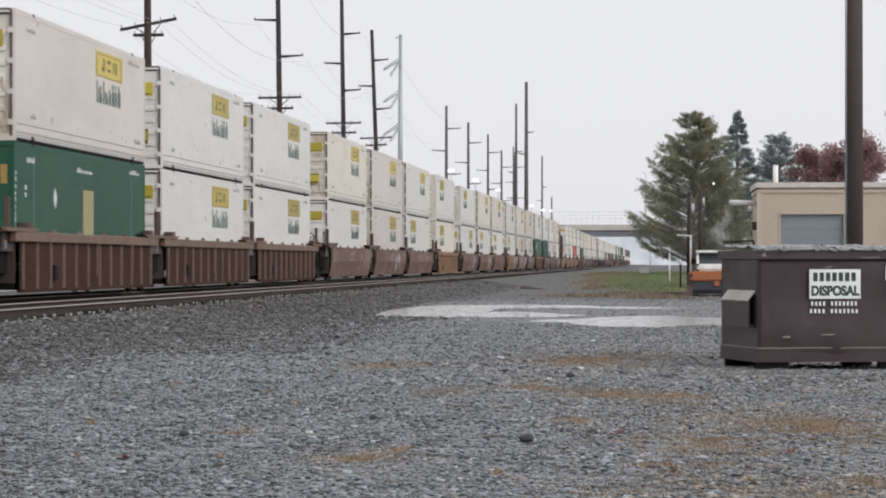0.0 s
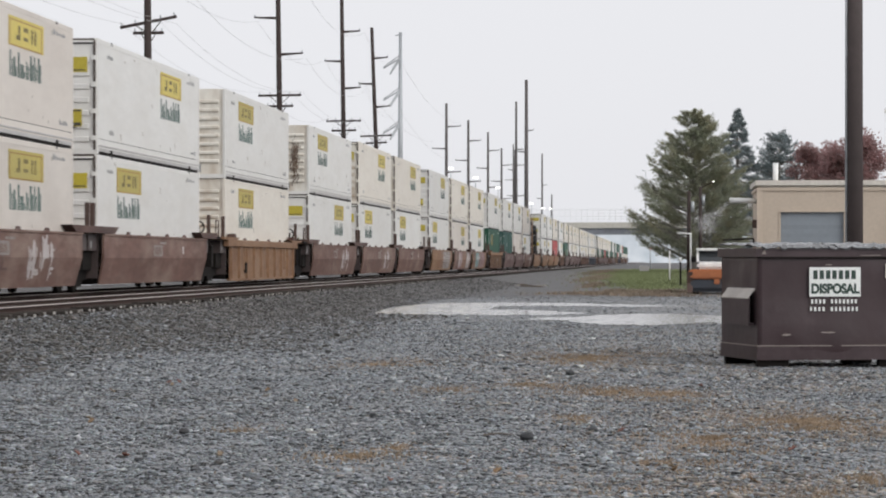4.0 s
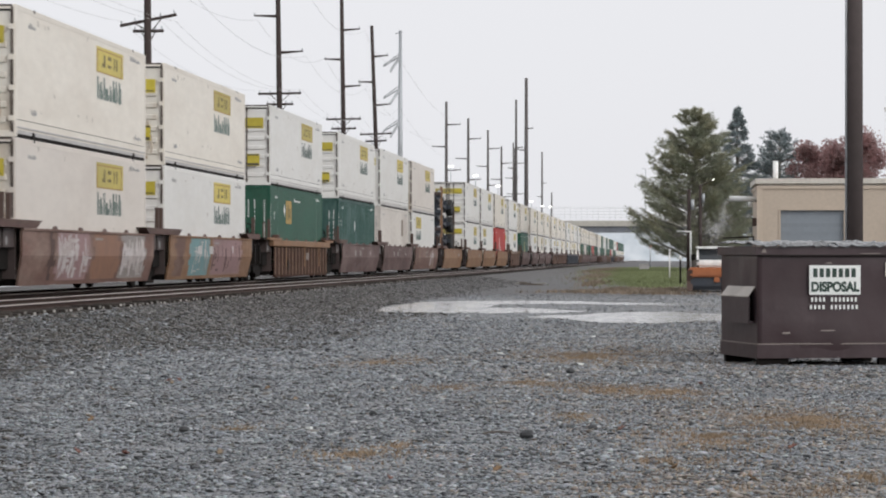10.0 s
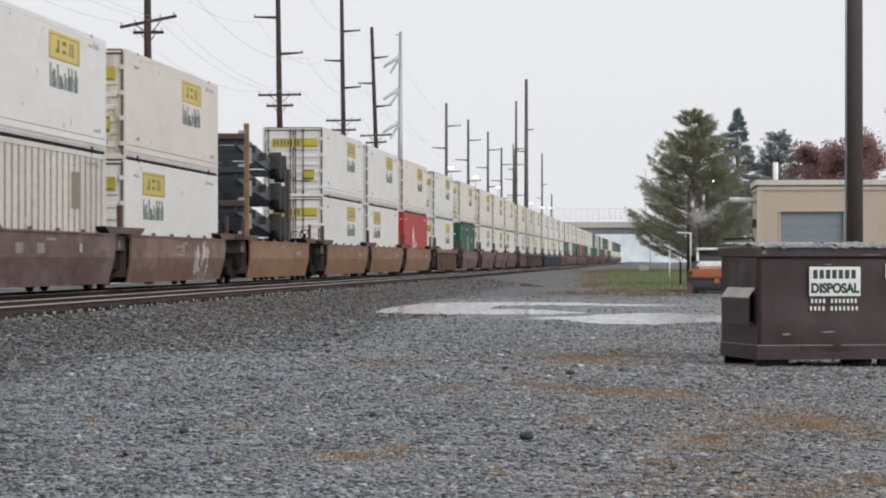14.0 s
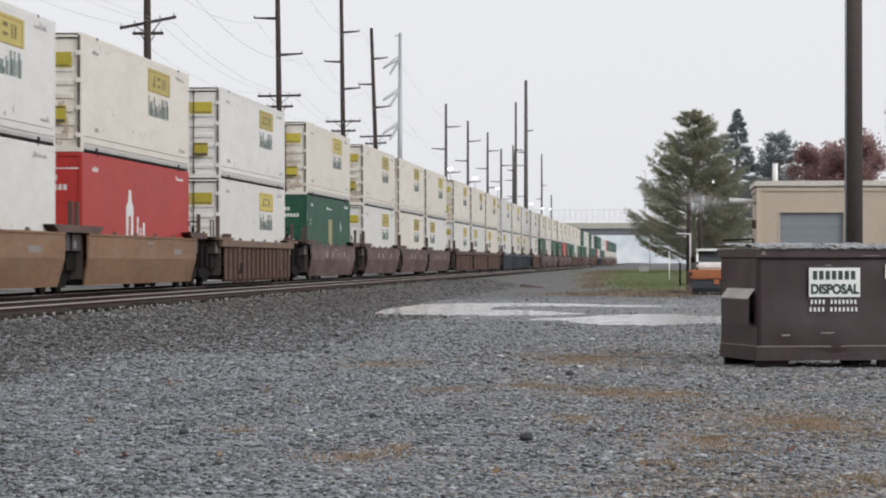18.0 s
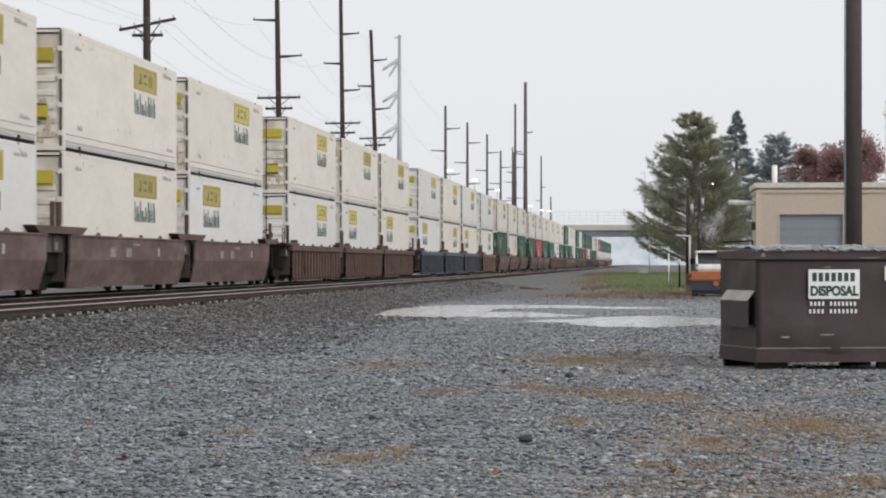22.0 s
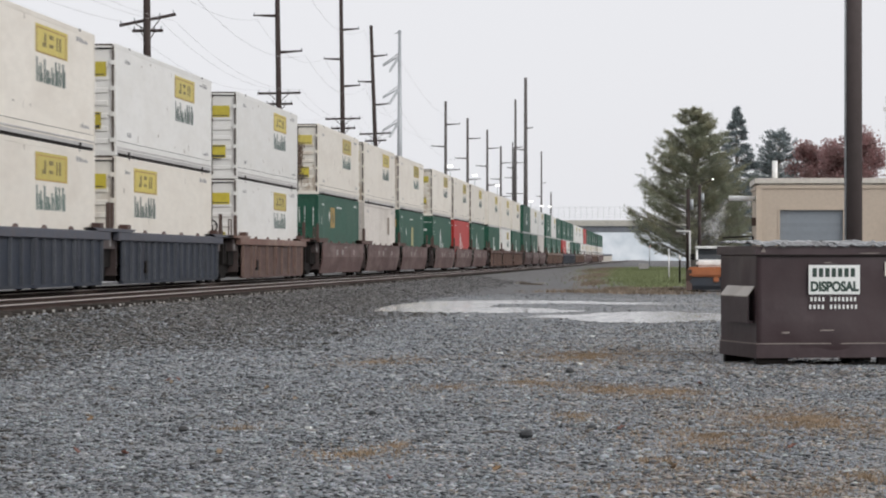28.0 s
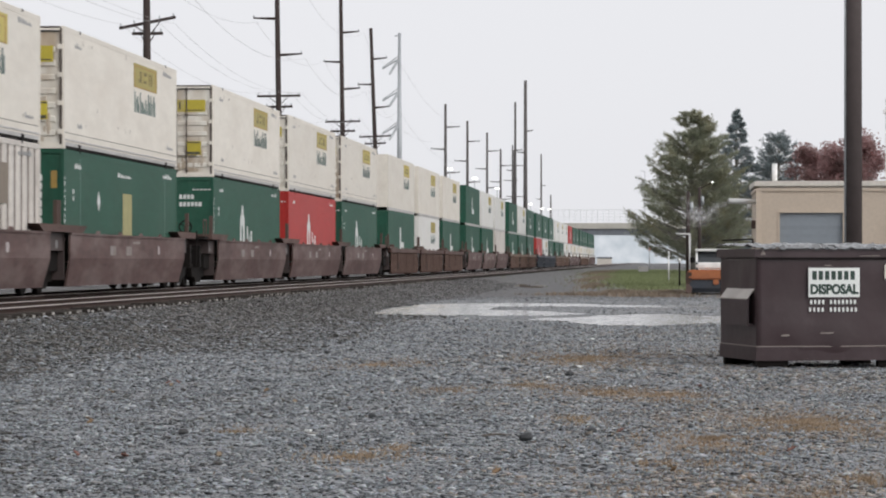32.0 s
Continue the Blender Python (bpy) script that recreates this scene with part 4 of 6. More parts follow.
for k in range(18):
    share("slat", slat, door, (0, 0, k * 0.203))
part("door_frame", boxes((0.99, 1.09, -0.03, -0.002, 0, 3.76), (4.13, 4.23, -0.03, -0.002, 0, 3.76), (1.09, 4.13, -0.03, -0.002, 3.66, 3.76)), STUCCO, hall)
part("vent_pipe", tubes(((0.0, 1.0, 4.22), (-1.35, 1.0, 4.26), 0.13), ((-0.35, 1.0, 4.1), (-0.35, 1.0, 3.85), 0.1), seg=12), WHITEPIPE, hall, "white steaming vent pipe")
part("chimney", tubes(((0.97, 3, 4.95), (0.97, 3, 6.15), 0.135), seg=12), WHITEPIPE, hall, "white flue pipe")
part("gas_meter", boxes((-0.25, -0.02, 0.5, 0.9, 2.9, 3.3)), RUST, hall)
part("flue", boxes((6.35, 6.75, 2, 2.4, 5.2, 9.3), (6.25, 6.85, 1.9, 2.5, 8.55, 8.75)), WHITEPIPE, hall, "tall pale flue")

# ---------------------------------------------------------------- the bin
BIN_W, BIN_D, BIN_H = 2.05, 1.72, 1.40
skip = thing("dumpster", "dark maroon-brown steel dumpster with dented black plastic lids", "dumpster", m=pose(1.213, 36.2, 0.022, 0, 0, 14))


def bin_wall(w, h, dents, seed):
    """A dented steel sheet, w by h, in the x z plane with its face to -y."""
    r = random.Random(seed)
    bm = bmesh.new()
    nx, nz = 30, 20
    spots = [(r.uniform(0, w), r.uniform(0, h), r.uniform(0.12, 0.4), r.uniform(-0.02, 0.022)) for _ in range(dents)]
    grid = []
    for layer in (0, 1):
        rows = []
        for j in range(nz + 1):
            row = []
            for i in range(nx + 1):
                x, z = w * i / nx, h * j / nz
                d = sum(a * math.exp(-((x - cx) ** 2 + (z - cz) ** 2) / (s * s)) for cx, cz, s, a in spots)
                edge = min(1, x / 0.1, (w - x) / 0.1, z / 0.1, (h - z) / 0.1)
                row.append(bm.verts.new((x, d * max(edge, 0) + 0.006 * layer, z)))
            rows.append(row)
        grid.append(rows)
        for j in range(nz):
            for i in range(nx):
                q = [rows[j][i], rows[j][i + 1], rows[j + 1][i + 1], rows[j + 1][i]]
                f = bm.faces.new(q if layer == 0 else q[::-1])
                f.smooth = True
    a, b = grid
    for i in range(nx):
        bm.faces.new((a[0][i + 1], a[0][i], b[0][i], b[0][i + 1]))
        bm.faces.new((a[nz][i], a[nz][i + 1], b[nz][i + 1], b[nz][i]))
    for j in range(nz):
        bm.faces.new((a[j][0], a[j + 1][0], b[j + 1][0], b[j][0]))
        bm.faces.new((a[j + 1][nx], a[j][nx], b[j][nx], b[j + 1][nx]))
    return bm


front = part("front_panel", bin_wall(BIN_W, 1.32, 14, 4), SKIP, skip)
front.location = (0, 0, 0.035)
back = part("back_panel", bin_wall(BIN_W, 1.32, 5, 5), SKIP, skip)
back.location = (0, BIN_D - 0.006, 0.035)
for x, s in ((0, 6), (BIN_W, 7)):
    w = part("side_panel", bin_wall(BIN_D, 1.32, 8, s), SKIP, skip)
    w.location, w.rotation_euler = (x + (0.003 if x else 0.009), 0.01, 0.035), (0, 0, radians(90))
part("floor_panel", boxes((0.02, BIN_W - 0.02, 0.02, BIN_D - 0.02, 0.04, 0.06)), SKIP, skip)
part("top_rim", boxes((-0.04, BIN_W + 0.04, -0.05, 0.03, 1.33, 1.44), (-0.04, BIN_W + 0.04, BIN_D - 0.03, BIN_D + 0.05, 1.33, 1.44),
                      (-0.04, 0.04, 0.03, BIN_D - 0.03, 1.33, 1.44), (BIN_W - 0.04, BIN_W + 0.04, 0.03, BIN_D - 0.03, 1.33, 1.44)), SKIP, skip)
part("bottom_band", boxes((-0.012, BIN_W + 0.012, -0.014, -0.004, 0.035, 0.205), (-0.016, -0.004, -0.004, BIN_D, 0.035, 0.205)), SKIP, skip)
part("weld_ledge", boxes((-0.015, BIN_W + 0.01, -0.022, -0.002, 0.208, 0.220), (-0.024, -0.002, 0, BIN_D, 0.208, 0.220)), SKIPEDGE, skip)
for x in (0.02, BIN_W - 0.45):
    for y in (0.05, BIN_D - 0.15):
        part("skid", boxes((x, x + 0.4, y, y + 0.1, -0.09, 0.04)), GRIME, skip)
for x, s in ((0.0, -1), (BIN_W, 1)):
    y0, y1 = 0.14, 1.40
    lo, hi = sorted((x + s * 0.005, x + s * 0.085))
    pocket = part("fork_pocket", boxes((lo, hi, y0, y1, 0.47, 0.50), (lo if s > 0 else lo, lo + 0.02 if s < 0 else hi, y0, y1, 0.50, 0.815),
                                       ) if s < 0 else boxes((lo, hi, y0, y1, 0.47, 0.50), (hi - 0.02, hi, y0, y1, 0.50, 0.815)), SKIP, skip)
    part("pocket_top", prism([(x, 0.935), (x + s * 0.095, 0.815), (x + s * 0.095, 0.80), (x, 0.915)], "y", y0 - 0.02, y1), POCKETPALE, pocket, "scuffed pale pocket roof")


def lid_sheet(x0, x1, seed):
    r = random.Random(seed)
    bm = bmesh.new()
    nx, ny = 26, 10
    layers = []
    for lift in (0, 0.011):
        rows = [[bm.verts.new((x0 + (x1 - x0) * i / nx, -0.09 + (BIN_D + 0.14) * j / ny,
                               1.436 + lift + 0.014 + 0.026 * noise.noise(Vector((i * 0.5 + seed * 9, j * 0.35, seed))) + 0.040 * abs(noise.noise(Vector((i * 1.3 + seed * 4, j * 0.9, 2.5)))) + 0.014 * r.random() + 0.03 * j / ny - 0.03 * (j == 0)))
                 for i in range(nx + 1)] for j in range(ny + 1)]
        layers.append(rows)
        for j in range(ny):
            for i in range(nx):
                q = [rows[j][i], rows[j][i + 1], rows[j + 1][i + 1], rows[j + 1][i]]
                bm.faces.new(q if lift else q[::-1])
    a, b = layers
    for i in range(nx):
        bm.faces.new((a[0][i], a[0][i + 1], b[0][i + 1], b[0][i]))
        bm.faces.new((a[ny][i + 1], a[ny][i], b[ny][i], b[ny][i + 1]))
    for j in range(ny):
        bm.faces.new((a[j + 1][0], a[j][0], b[j][0], b[j + 1][0]))
        bm.faces.new((a[j][nx], a[j + 1][nx], b[j + 1][nx], b[j][nx]))
    return bm


part("lid", lid_sheet(-0.04, BIN_W / 2 - 0.01, 1), LID, skip, "sagging wet plastic lid")
part("lid", lid_sheet(BIN_W / 2 + 0.01, BIN_W + 0.04, 2), LID, skip, "sagging wet plastic lid")
part("hinge_bar", tubes(((-0.06, BIN_D - 0.3, 1.55), (0.35, BIN_D - 0.3, 1.57), 0.012), ((0.35, BIN_D - 0.3, 1.57), (0.35, BIN_D - 0.3, 1.46), 0.012), seg=6), GRIME, skip)


def text_part(words, size, at, material, parent, wide=1.0, name="lettering"):
    cu = bpy.data.curves.new(name, "FONT")
    cu.body, cu.size, cu.extrude, cu.align_x = words, size, 0.002, "CENTER"
    cu.offset = 0.048 * size
    ob = new(name, cu)
    dg = bpy.context.evaluated_depsgraph_get()
    me = bpy.data.meshes.new_from_object(ob.evaluated_get(dg))
    bpy.data.objects.remove(ob)
    me.materials.clear()
    me.materials.append(material)
    o = new(name, me)
    o.parent = parent
    o.matrix_basis = pose(*at, 90, 0, 0) @ Matrix.Diagonal((wide, 1, 1, 1))
    return o


# sign: the company name is kept as plain blocks, the trade as a word, the telephone numbers as bars
SX, SZ = 0.995, 1.03
part("sign_plate", soft_box(SX - 0.335, SX + 0.335, -0.032, -0.024, SZ - 0.20, SZ + 0.17, 0.003, 1), SIGNWHITE, skip, "white sign plate with dark lettering")
bm = bmesh.new()
for k in range(7):
    x = SX - 0.285 + k * 0.083
    box(bm, x, x + 0.056, -0.036, -0.033, SZ + 0.02, SZ + 0.13)
tagged(part("name_mark", bm, SIGNGREEN, skip), kind="stuff")
text_part("DISPOSAL", 0.165, (SX, -0.034, SZ - 0.155), SIGNGREEN, skip, 0.86)
digit = mesh_of(boxes((0, 0.026, -0.031, -0.026, 0.004, 0.056)), "number_bar", SIGNWHITE)
for z, w in ((SZ - 0.29, 0.31), (SZ - 0.385, 0.325)):
    for k in range(12):
        if k != 4:
            share("number_bar", digit, skip, (SX - w + k * w / 6, 0, z))
# The rim's shadow line, made as a black strip.
part("rim_groove", boxes((0.0, BIN_W, -0.046, -0.006, 1.312, 1.330)), GRIME, skip, "black strip for the shadow under the rim")
part("rim_edge", boxes((-0.042, 0.30, -0.0535, -0.0505, 1.428, 1.441)), SKIPEDGE, skip, "pale strip on the rim edge")
part("rim_tab", prism([(0.035, 1.36), (0.10, 1.36), (0.068, 1.43)], "y", -0.058, -0.051), SKIPEDGE, skip, "small scuffed triangular tab")
part("sticker", soft_box(1.655, 1.92, -0.031, -0.026, 1.06, 1.24, 0.002, 1), TRIM, skip, "pale beige sticker")
for x, z, w, h in ((0.86, 1.225, 0.10, 0.012), (0.80, 0.375, 0.20, 0.014), (0.30, 0.345, 0.12, 0.02), (1.30, 1.345, 0.3, 0.01)):
    part("scrape", prism([(x, z), (x + w * 0.6, z - h * 0.3), (x + w, z + h * 0.2), (x + w * 0.9, z + h), (x + w * 0.2, z + h * 0.8)], "y", -0.030 if z < 1.3 else -0.0535, -0.022 if z < 1.3 else -0.049), SKIPEDGE, skip, "pale scraped mark")


# ---------------------------------------------------------------- trees
def conifer(name, label, at, high, radius, crown_low, material, seed, droop, sprays, size, ragged, shape=0.72, top=0.0):
    """A trunk, limbs at uneven heights, side sprays along each limb, and brushes of thin needles along the sprays."""
    r = np.random.RandomState(seed)
    tree = thing(name, label, "tree", m=pose(*at))
    part("trunk", tubes(((0, 0, 0), (0, 0, high * 0.55), 0.02 * high, 0.012 * high), ((0, 0, high * 0.55), (0, 0, high), 0.012 * high, 0.01), seg=9), TREEBARK, tree)
    limbs = bmesh.new()
    spots, ways = [], []
    z = crown_low
    while z < high * 0.985:
        f = (z - crown_low) / (high - crown_low)
        reach0 = radius * ((1 - f) ** shape + top * (f > 0.8) * (1 - f)) * (0.85 + 0.15 * min(1, f * 6))
        for k in range(r.randint(5, 8)):
            a = r.uniform(0, math.tau)
            reach = reach0 * r.uniform(1 - ragged, 1.1) + 0.12 * min(1, 0.3 + 5 * (1 - f))
            foot = np.array([0, 0, z + r.uniform(-0.3, 0.3)])
            way = np.array([math.cos(a), math.sin(a), 0.28 - droop + r.uniform(-0.12, 0.12)])
            end = foot + way * reach
            if reach > 0.8:
                tube(limbs, tuple(foot), tuple(end), 0.02 + 0.010 * reach, 0.010, seg=4)
            n = int(sprays * (0.35 + reach / radius))
            s = np.sqrt(r.uniform(0.06, 1.0, n))
            root = foot + s[:, None] * (end - foot)
            root[:, 2] -= 0.10 * reach * np.sin(s * 3.0) * (1 if droop <= 0 else 2 * droop)
            turn = a + r.choice((-1, 1), n) * r.uniform(0.15, 1.1, n)
            rise = 0.35 - droop + r.normal(0, 0.22, n)
            out = np.stack([np.cos(turn), np.sin(turn), rise], 1)
            long = (0.16 * reach + 0.22 * min(1, 0.2 + 5 * (1 - f))) * r.uniform(0.5, 1.3, n) * (1.15 - 0.45 * s)
            for g in (0.15, 0.5, 0.85):
                spots.append(root + out * (long * (g + r.uniform(-0.12, 0.12, n)))[:, None] + r.normal(0, 0.05, (n, 3)))
                ways.append(out)
        z += high * r.uniform(0.012, 0.022)
    part("limb", limbs, TREEBARK, tree)
    leaf = 6
    c, w = np.repeat(np.concatenate(spots), leaf, 0), np.repeat(np.concatenate(ways), leaf, 0)
    n = len(c)
    w = w + r.normal(0, 0.55, (n, 3))
    w /= np.linalg.norm(w, axis=1, keepdims=True)
    side = np.cross(w, r.normal(size=(n, 3)))
    side /= np.linalg.norm(side, axis=1, keepdims=True)
    c = c + r.normal(0, size * 0.5, (n, 3))
    half = side * size * 0.20
    v = np.stack([c - half, c + half, c + w * size * r.uniform(1.6, 3.0, (n, 1))], 1)
    part_ob = new("needles", numpy_mesh("needles", v.reshape(-1, 3), np.arange(n * 3).reshape(-1, 3), material))
    part_ob.parent = tree
    return tree


def broadleaf(name, label, at, high, radius, material, seed, count, size):
    r = np.random.RandomState(seed)
    tree = thing(name, label, "tree", m=pose(*at))
    limbs = bmesh.new()
    part("trunk", tubes(((0, 0, 0), (0.1, 0, high * 0.45), 0.03 * high, 0.018 * high), seg=9), TREEBARK, tree)
    pts = []
    for k in range(26):
        a, up = r.uniform(0, math.tau), r.uniform(0.1, 1.0)
        rad = radius * math.sqrt(max(0.05, 1 - (up * 2 - 0.95) ** 2)) * r.uniform(0.5, 1)
        end = np.array([math.cos(a) * rad, math.sin(a) * rad, high * (0.40 + 0.56 * up)])
        tube(limbs, (0.1, 0, high * r.uniform(0.3, 0.45)), tuple(end), 0.10, 0.02, seg=5)
        pts.append(end + np.clip(r.normal(0, radius * 0.17, (count // 26, 3)), -0.36 * radius, 0.36 * radius))
    part("limb", limbs, TREEBARK, tree)
    c = np.concatenate(pts)
    v = np.repeat(c, 4, 0)[:, None] + r.normal(0, size, (len(c) * 4, 3, 3))
    o = new("leaves", numpy_mesh("leaves", v.reshape(-1, 3), np.arange(len(c) * 12).reshape(-1, 3), material))
    o.parent = tree
    return tree


conifer("pine_tree", "large ragged olive-green white pine", (x_in_view(1228, 300), 300, 0), 16.7, 7.1, 1.2, PINE, 37, -0.12, 22, 0.14, 0.40, 0.60, 0.1)
conifer("spruce_tree", "dark blue-green pointed spruce", (x_in_view(1304, 330), 330, 0), 18.9, 6.6, 1.2, SPRUCE, 32, 0.42, 17, 0.13, 0.30, 1.0)
conifer("pine_tree", "small dark grey-green pine behind the shed", (x_in_view(1378, 330), 330, 0), 15.8, 4.3, 6.0, SPRUCE, 33, -0.12, 10, 0.13, 0.55, 0.45)
broadleaf("maple_tree", "dull red autumn tree behind the shed", (x_in_view(1436, 320), 320, 0), 14.4, 2.9, REDLEAF, 34, 6200, 0.085)
broadleaf("maple_tree", "broad dull red autumn tree behind the shed", (x_in_view(1512, 310), 310, 0), 15.1, 3.6, REDLEAF, 35, 9200, 0.09)
broadleaf("maple_tree", "dull red autumn tree behind the shed", (x_in_view(1468, 318), 318, 0), 14.3, 2.6, REDLEAF, 36, 5000, 0.085)

# ---------------------------------------------------------------- things on the far side of the yard
mast = thing("lamp_post", "white-painted lamp post with a short arm", "lamp post", m=pose(x_in_view(1222, 150), 150, 0))
part("post", tubes(((0, 0, 0), (0, 0, 2.75), 0.048), seg=10), WHITEPIPE, mast)
part("arm", tubes(((0, 0, 2.72), (-0.72, 0, 2.75), 0.045), seg=8), WHITEPIPE, mast)
for u, y, h in ((1219, 165, 5.3), (1239, 190, 6.2)):
    p = thing("utility_pole", "dark wooden utility pole in front of the pine", "utility pole", m=pose(x_in_view(u, y), y, 0))
    part("pole", tubes(((0, 0, 0), (0, 0, h), 0.14, 0.1), seg=10), POLEWOOD, p)
    if u > 1230:
        part("lamp_arm", tubes(((0, 0, 6.1), (0.86, -0.1, 6.5), 0.03), seg=6), POLEWOOD, p)
        part("lamp_head", soft_box(0.80, 0.92, -0.16, -0.04, 6.46, 6.58, 0.04), LAMPGLOW, p, "small lit lamp")
    part("transformer", tubes(((0.2, -0.1, h - 1.2), (0.2, -0.1, h - 0.6), 0.10), seg=10), GALV, p)
for u, y, z in ((842, 330, 10.8), (882, 360, 10.4), (941, 450, 10.2), (961, 520, 10.8), (975, 560, 11.4), (798, 300, 10.9)):
    s = thing("street_lamp", "lit street lamp on a thin grey post", "street lamp", "street lamps", pose(x_in_view(u, y), y, 0))
    part("post", tubes(((0, 0, 0), (0, 0, z), 0.07, 0.05), seg=8), GALV, s)
    w = 0.29
    part("lamp_head", soft_box(-w, w, -0.3, 0.3, z, z + 0.16, 0.05), LAMPGLOW, s, "glowing white lamp head")

truck = thing("utility_truck", "white and orange work truck parked on the grass edge", "truck", m=pose(x_in_view(1218, 112), 112, 0))
part("plow", prism([(-0.30, 0.08), (-0.18, 0.06), (-0.06, 0.45), (-0.20, 0.88), (-0.30, 0.88), (-0.16, 0.45)], "x", -0.06, 0.16), RUST, truck, "rusty blade edge")
part("chassis", soft_box(-0.02, 1.95, -0.1, 4.6, 0.10, 0.70, 0.06), NAVY, truck)
part("bumper", soft_box(0.0, 1.95, -0.25, 0.35, 0.60, 0.98, 0.06), ORANGE, truck, "faded orange bumper")
part("hood", soft_box(0.34, 1.95, 0.2, 1.6, 0.985, 1.27, 0.08), WHITEPIPE, truck, "white hood")
part("cab", prism([(1.3, 1.26), (1.75, 1.70), (3.2, 1.70), (3.3, 0.8), (1.3, 0.8)], "x", 0.36, 1.9), DARKGLASS, truck, "dark cab windows")
part("cab_roof", soft_box(0.30, 1.93, 1.5, 3.3, 1.705, 1.80, 0.04), WHITEPIPE, truck, "white cab roof")
part("mirror", soft_box(0.12, 0.3, 1.2, 1.3, 1.25, 1.5, 0.03), GRIME, truck)
part("door_pillar", prism([(1.28, 1.27), (1.36, 1.27), (1.80, 1.70), (1.72, 1.70)], "x", 0.34, 0.42), WHITEPIPE, truck, "white windscreen pillar")
part("side_lamp", soft_box(0.98, 1.2, -0.28, -0.2, 0.40, 0.60, 0.03), ORANGE, truck, "orange lamp block under the bumper")
part("bumper_guard", soft_box(0.05, 1.9, -0.2, 0.1, 0.22, 0.56, 0.04), NAVY, truck)
for y in (1.0, 3.7):
    for x in (0.16, 1.65):
        part("wheel", tubes(((x, y, 0.38), (x + 0.25, y, 0.38), 0.38), seg=18), TYRE, truck)

hut = thing("equipment_hut", "pale equipment hut beside the far tracks", "hut", m=pose(-22.6, 1180, 0))
part("wall", boxes((-3, 3, 0, 4, 0, 2.6)), TRIM, hut)
part("roof", prism([(-3.3, 2.6), (3.3, 2.6), (2.8, 3.2), (-2.8, 3.2)], "y", -0.2, 4.2), GIRDER, hut)
signal = thing("railway_signal", "railway signal mast showing a red light", "signal", m=pose(x_in_view(1151, 420), 420, 0))
part("post", tubes(((0, 0, 0), (0, 0, 3.4), 0.08), seg=8), GALV, signal)
part("signal_lamp", tubes(((0, -0.1, 3.15), (0, 0.1, 3.15), 0.17), seg=12), REDLAMP, signal, "glowing red signal lamp")
for u, y, h, paint in ((1185, 190, 1.75, WHITEPIPE), (1204, 140, 1.25, GRIME)):
    marker = thing("marker_post", "thin marker post standing in the grass", "post", "marker posts", pose(x_in_view(u, y), y, 0))
    part("post", tubes(((0, 0, 0), (0, 0, h), 0.045), seg=8), paint, marker)
    part("cap", tubes(((0, 0, h), (0, 0, h + 0.22), 0.06), seg=8), WHITEPIPE, marker, "white cap")
cabinet = thing("signal_cabinet", "small pale metal cabinet by the grass", "cabinet", m=pose(x_in_view(1132, 330), 330, 0))
part("body", soft_box(0, 1.1, 0, 0.6, 0.02, 0.75, 0.03), RAILGREY, cabinet)
for dx, long, turn, rise, wood in ((0.0, 0.62, 7, 0.06, BARK), (0.42, 0.30, -14, 0.10, TIEEND), (-0.38, 0.28, 24, 0.13, BARK), (-0.66, 0.12, -6, 0.12, TIEEND)):
    bm = prism([(-long, 0.0), (long * 0.9, 0.0), (long, 0.03), (long * 0.6, 0.075), (-long * 0.5, 0.085), (-long * 0.94, 0.05)], "y", -0.11, 0.11)
    solid("plank", bm, wood, "broken weathered board lying on the gravel", "plank", "broken boards", m=pose(x_in_view(942, 140) + dx, 140 + 0.3 * dx, rise - 0.03, 0, 0.3 * turn, turn))

# ---------------------------------------------------------------- steam from the vent pipe
STEAM = bpy.data.materials.new("thin white steam")
STEAM.use_nodes = True
sn, sl = STEAM.node_tree.nodes, STEAM.node_tree.links
clear = sn.new("ShaderNodeBsdfTransparent")
veil = sn.new("ShaderNodeMixShader")
sn["Principled BSDF"].inputs["Base Color"].default_value = (0.85, 0.85, 0.86, 1)
sn["Principled BSDF"].inputs["Roughness"].default_value = 1.0
sco = sn.new("ShaderNodeTexCoord")
puffs = sn.new("ShaderNodeTexNoise")
puffs.inputs["Scale"].default_value, puffs.inputs["Detail"].default_value = 3.2, 5
thin = sn.new("ShaderNodeMapRange")
thin.inputs[1].default_value, thin.inputs[2].default_value, thin.inputs[4].default_value = 0.30, 0.75, 0.13
sl.new(sco.outputs["Object"], puffs.inputs["Vector"])
sl.new(puffs.outputs["Fac"], thin.inputs[0])
sl.new(thin.outputs[0], veil.inputs[0])
sl.new(clear.outputs[0], veil.inputs[1])
sl.new(sn["Principled BSDF"].outputs[0], veil.inputs[2])
sl.new(veil.outputs[0], sn["Material Output"].inputs["Surface"])
PUFFS = []
for k, size in enumerate((0.15, 0.22, 0.30, 0.38, 0.46, 0.54, 0.60)):
    r = np.random.RandomState(60 + k)
    wisps = 150
    core = np.clip(r.normal(0, 0.42 * size, (wisps, 1, 3)), -size, size)
    v = core + r.normal(0, 0.20 * size, (wisps, 3, 3))
    ob = new("steam_puff", numpy_mesh("steam_puff", v.reshape(-1, 3), np.arange(wisps * 3).reshape(-1, 3), STEAM))
    tagged(ob, "thin drifting puff of white steam at the vent pipe", "steam", "steam puffs")
    ob.visible_shadow = False
    PUFFS.append((ob, k))


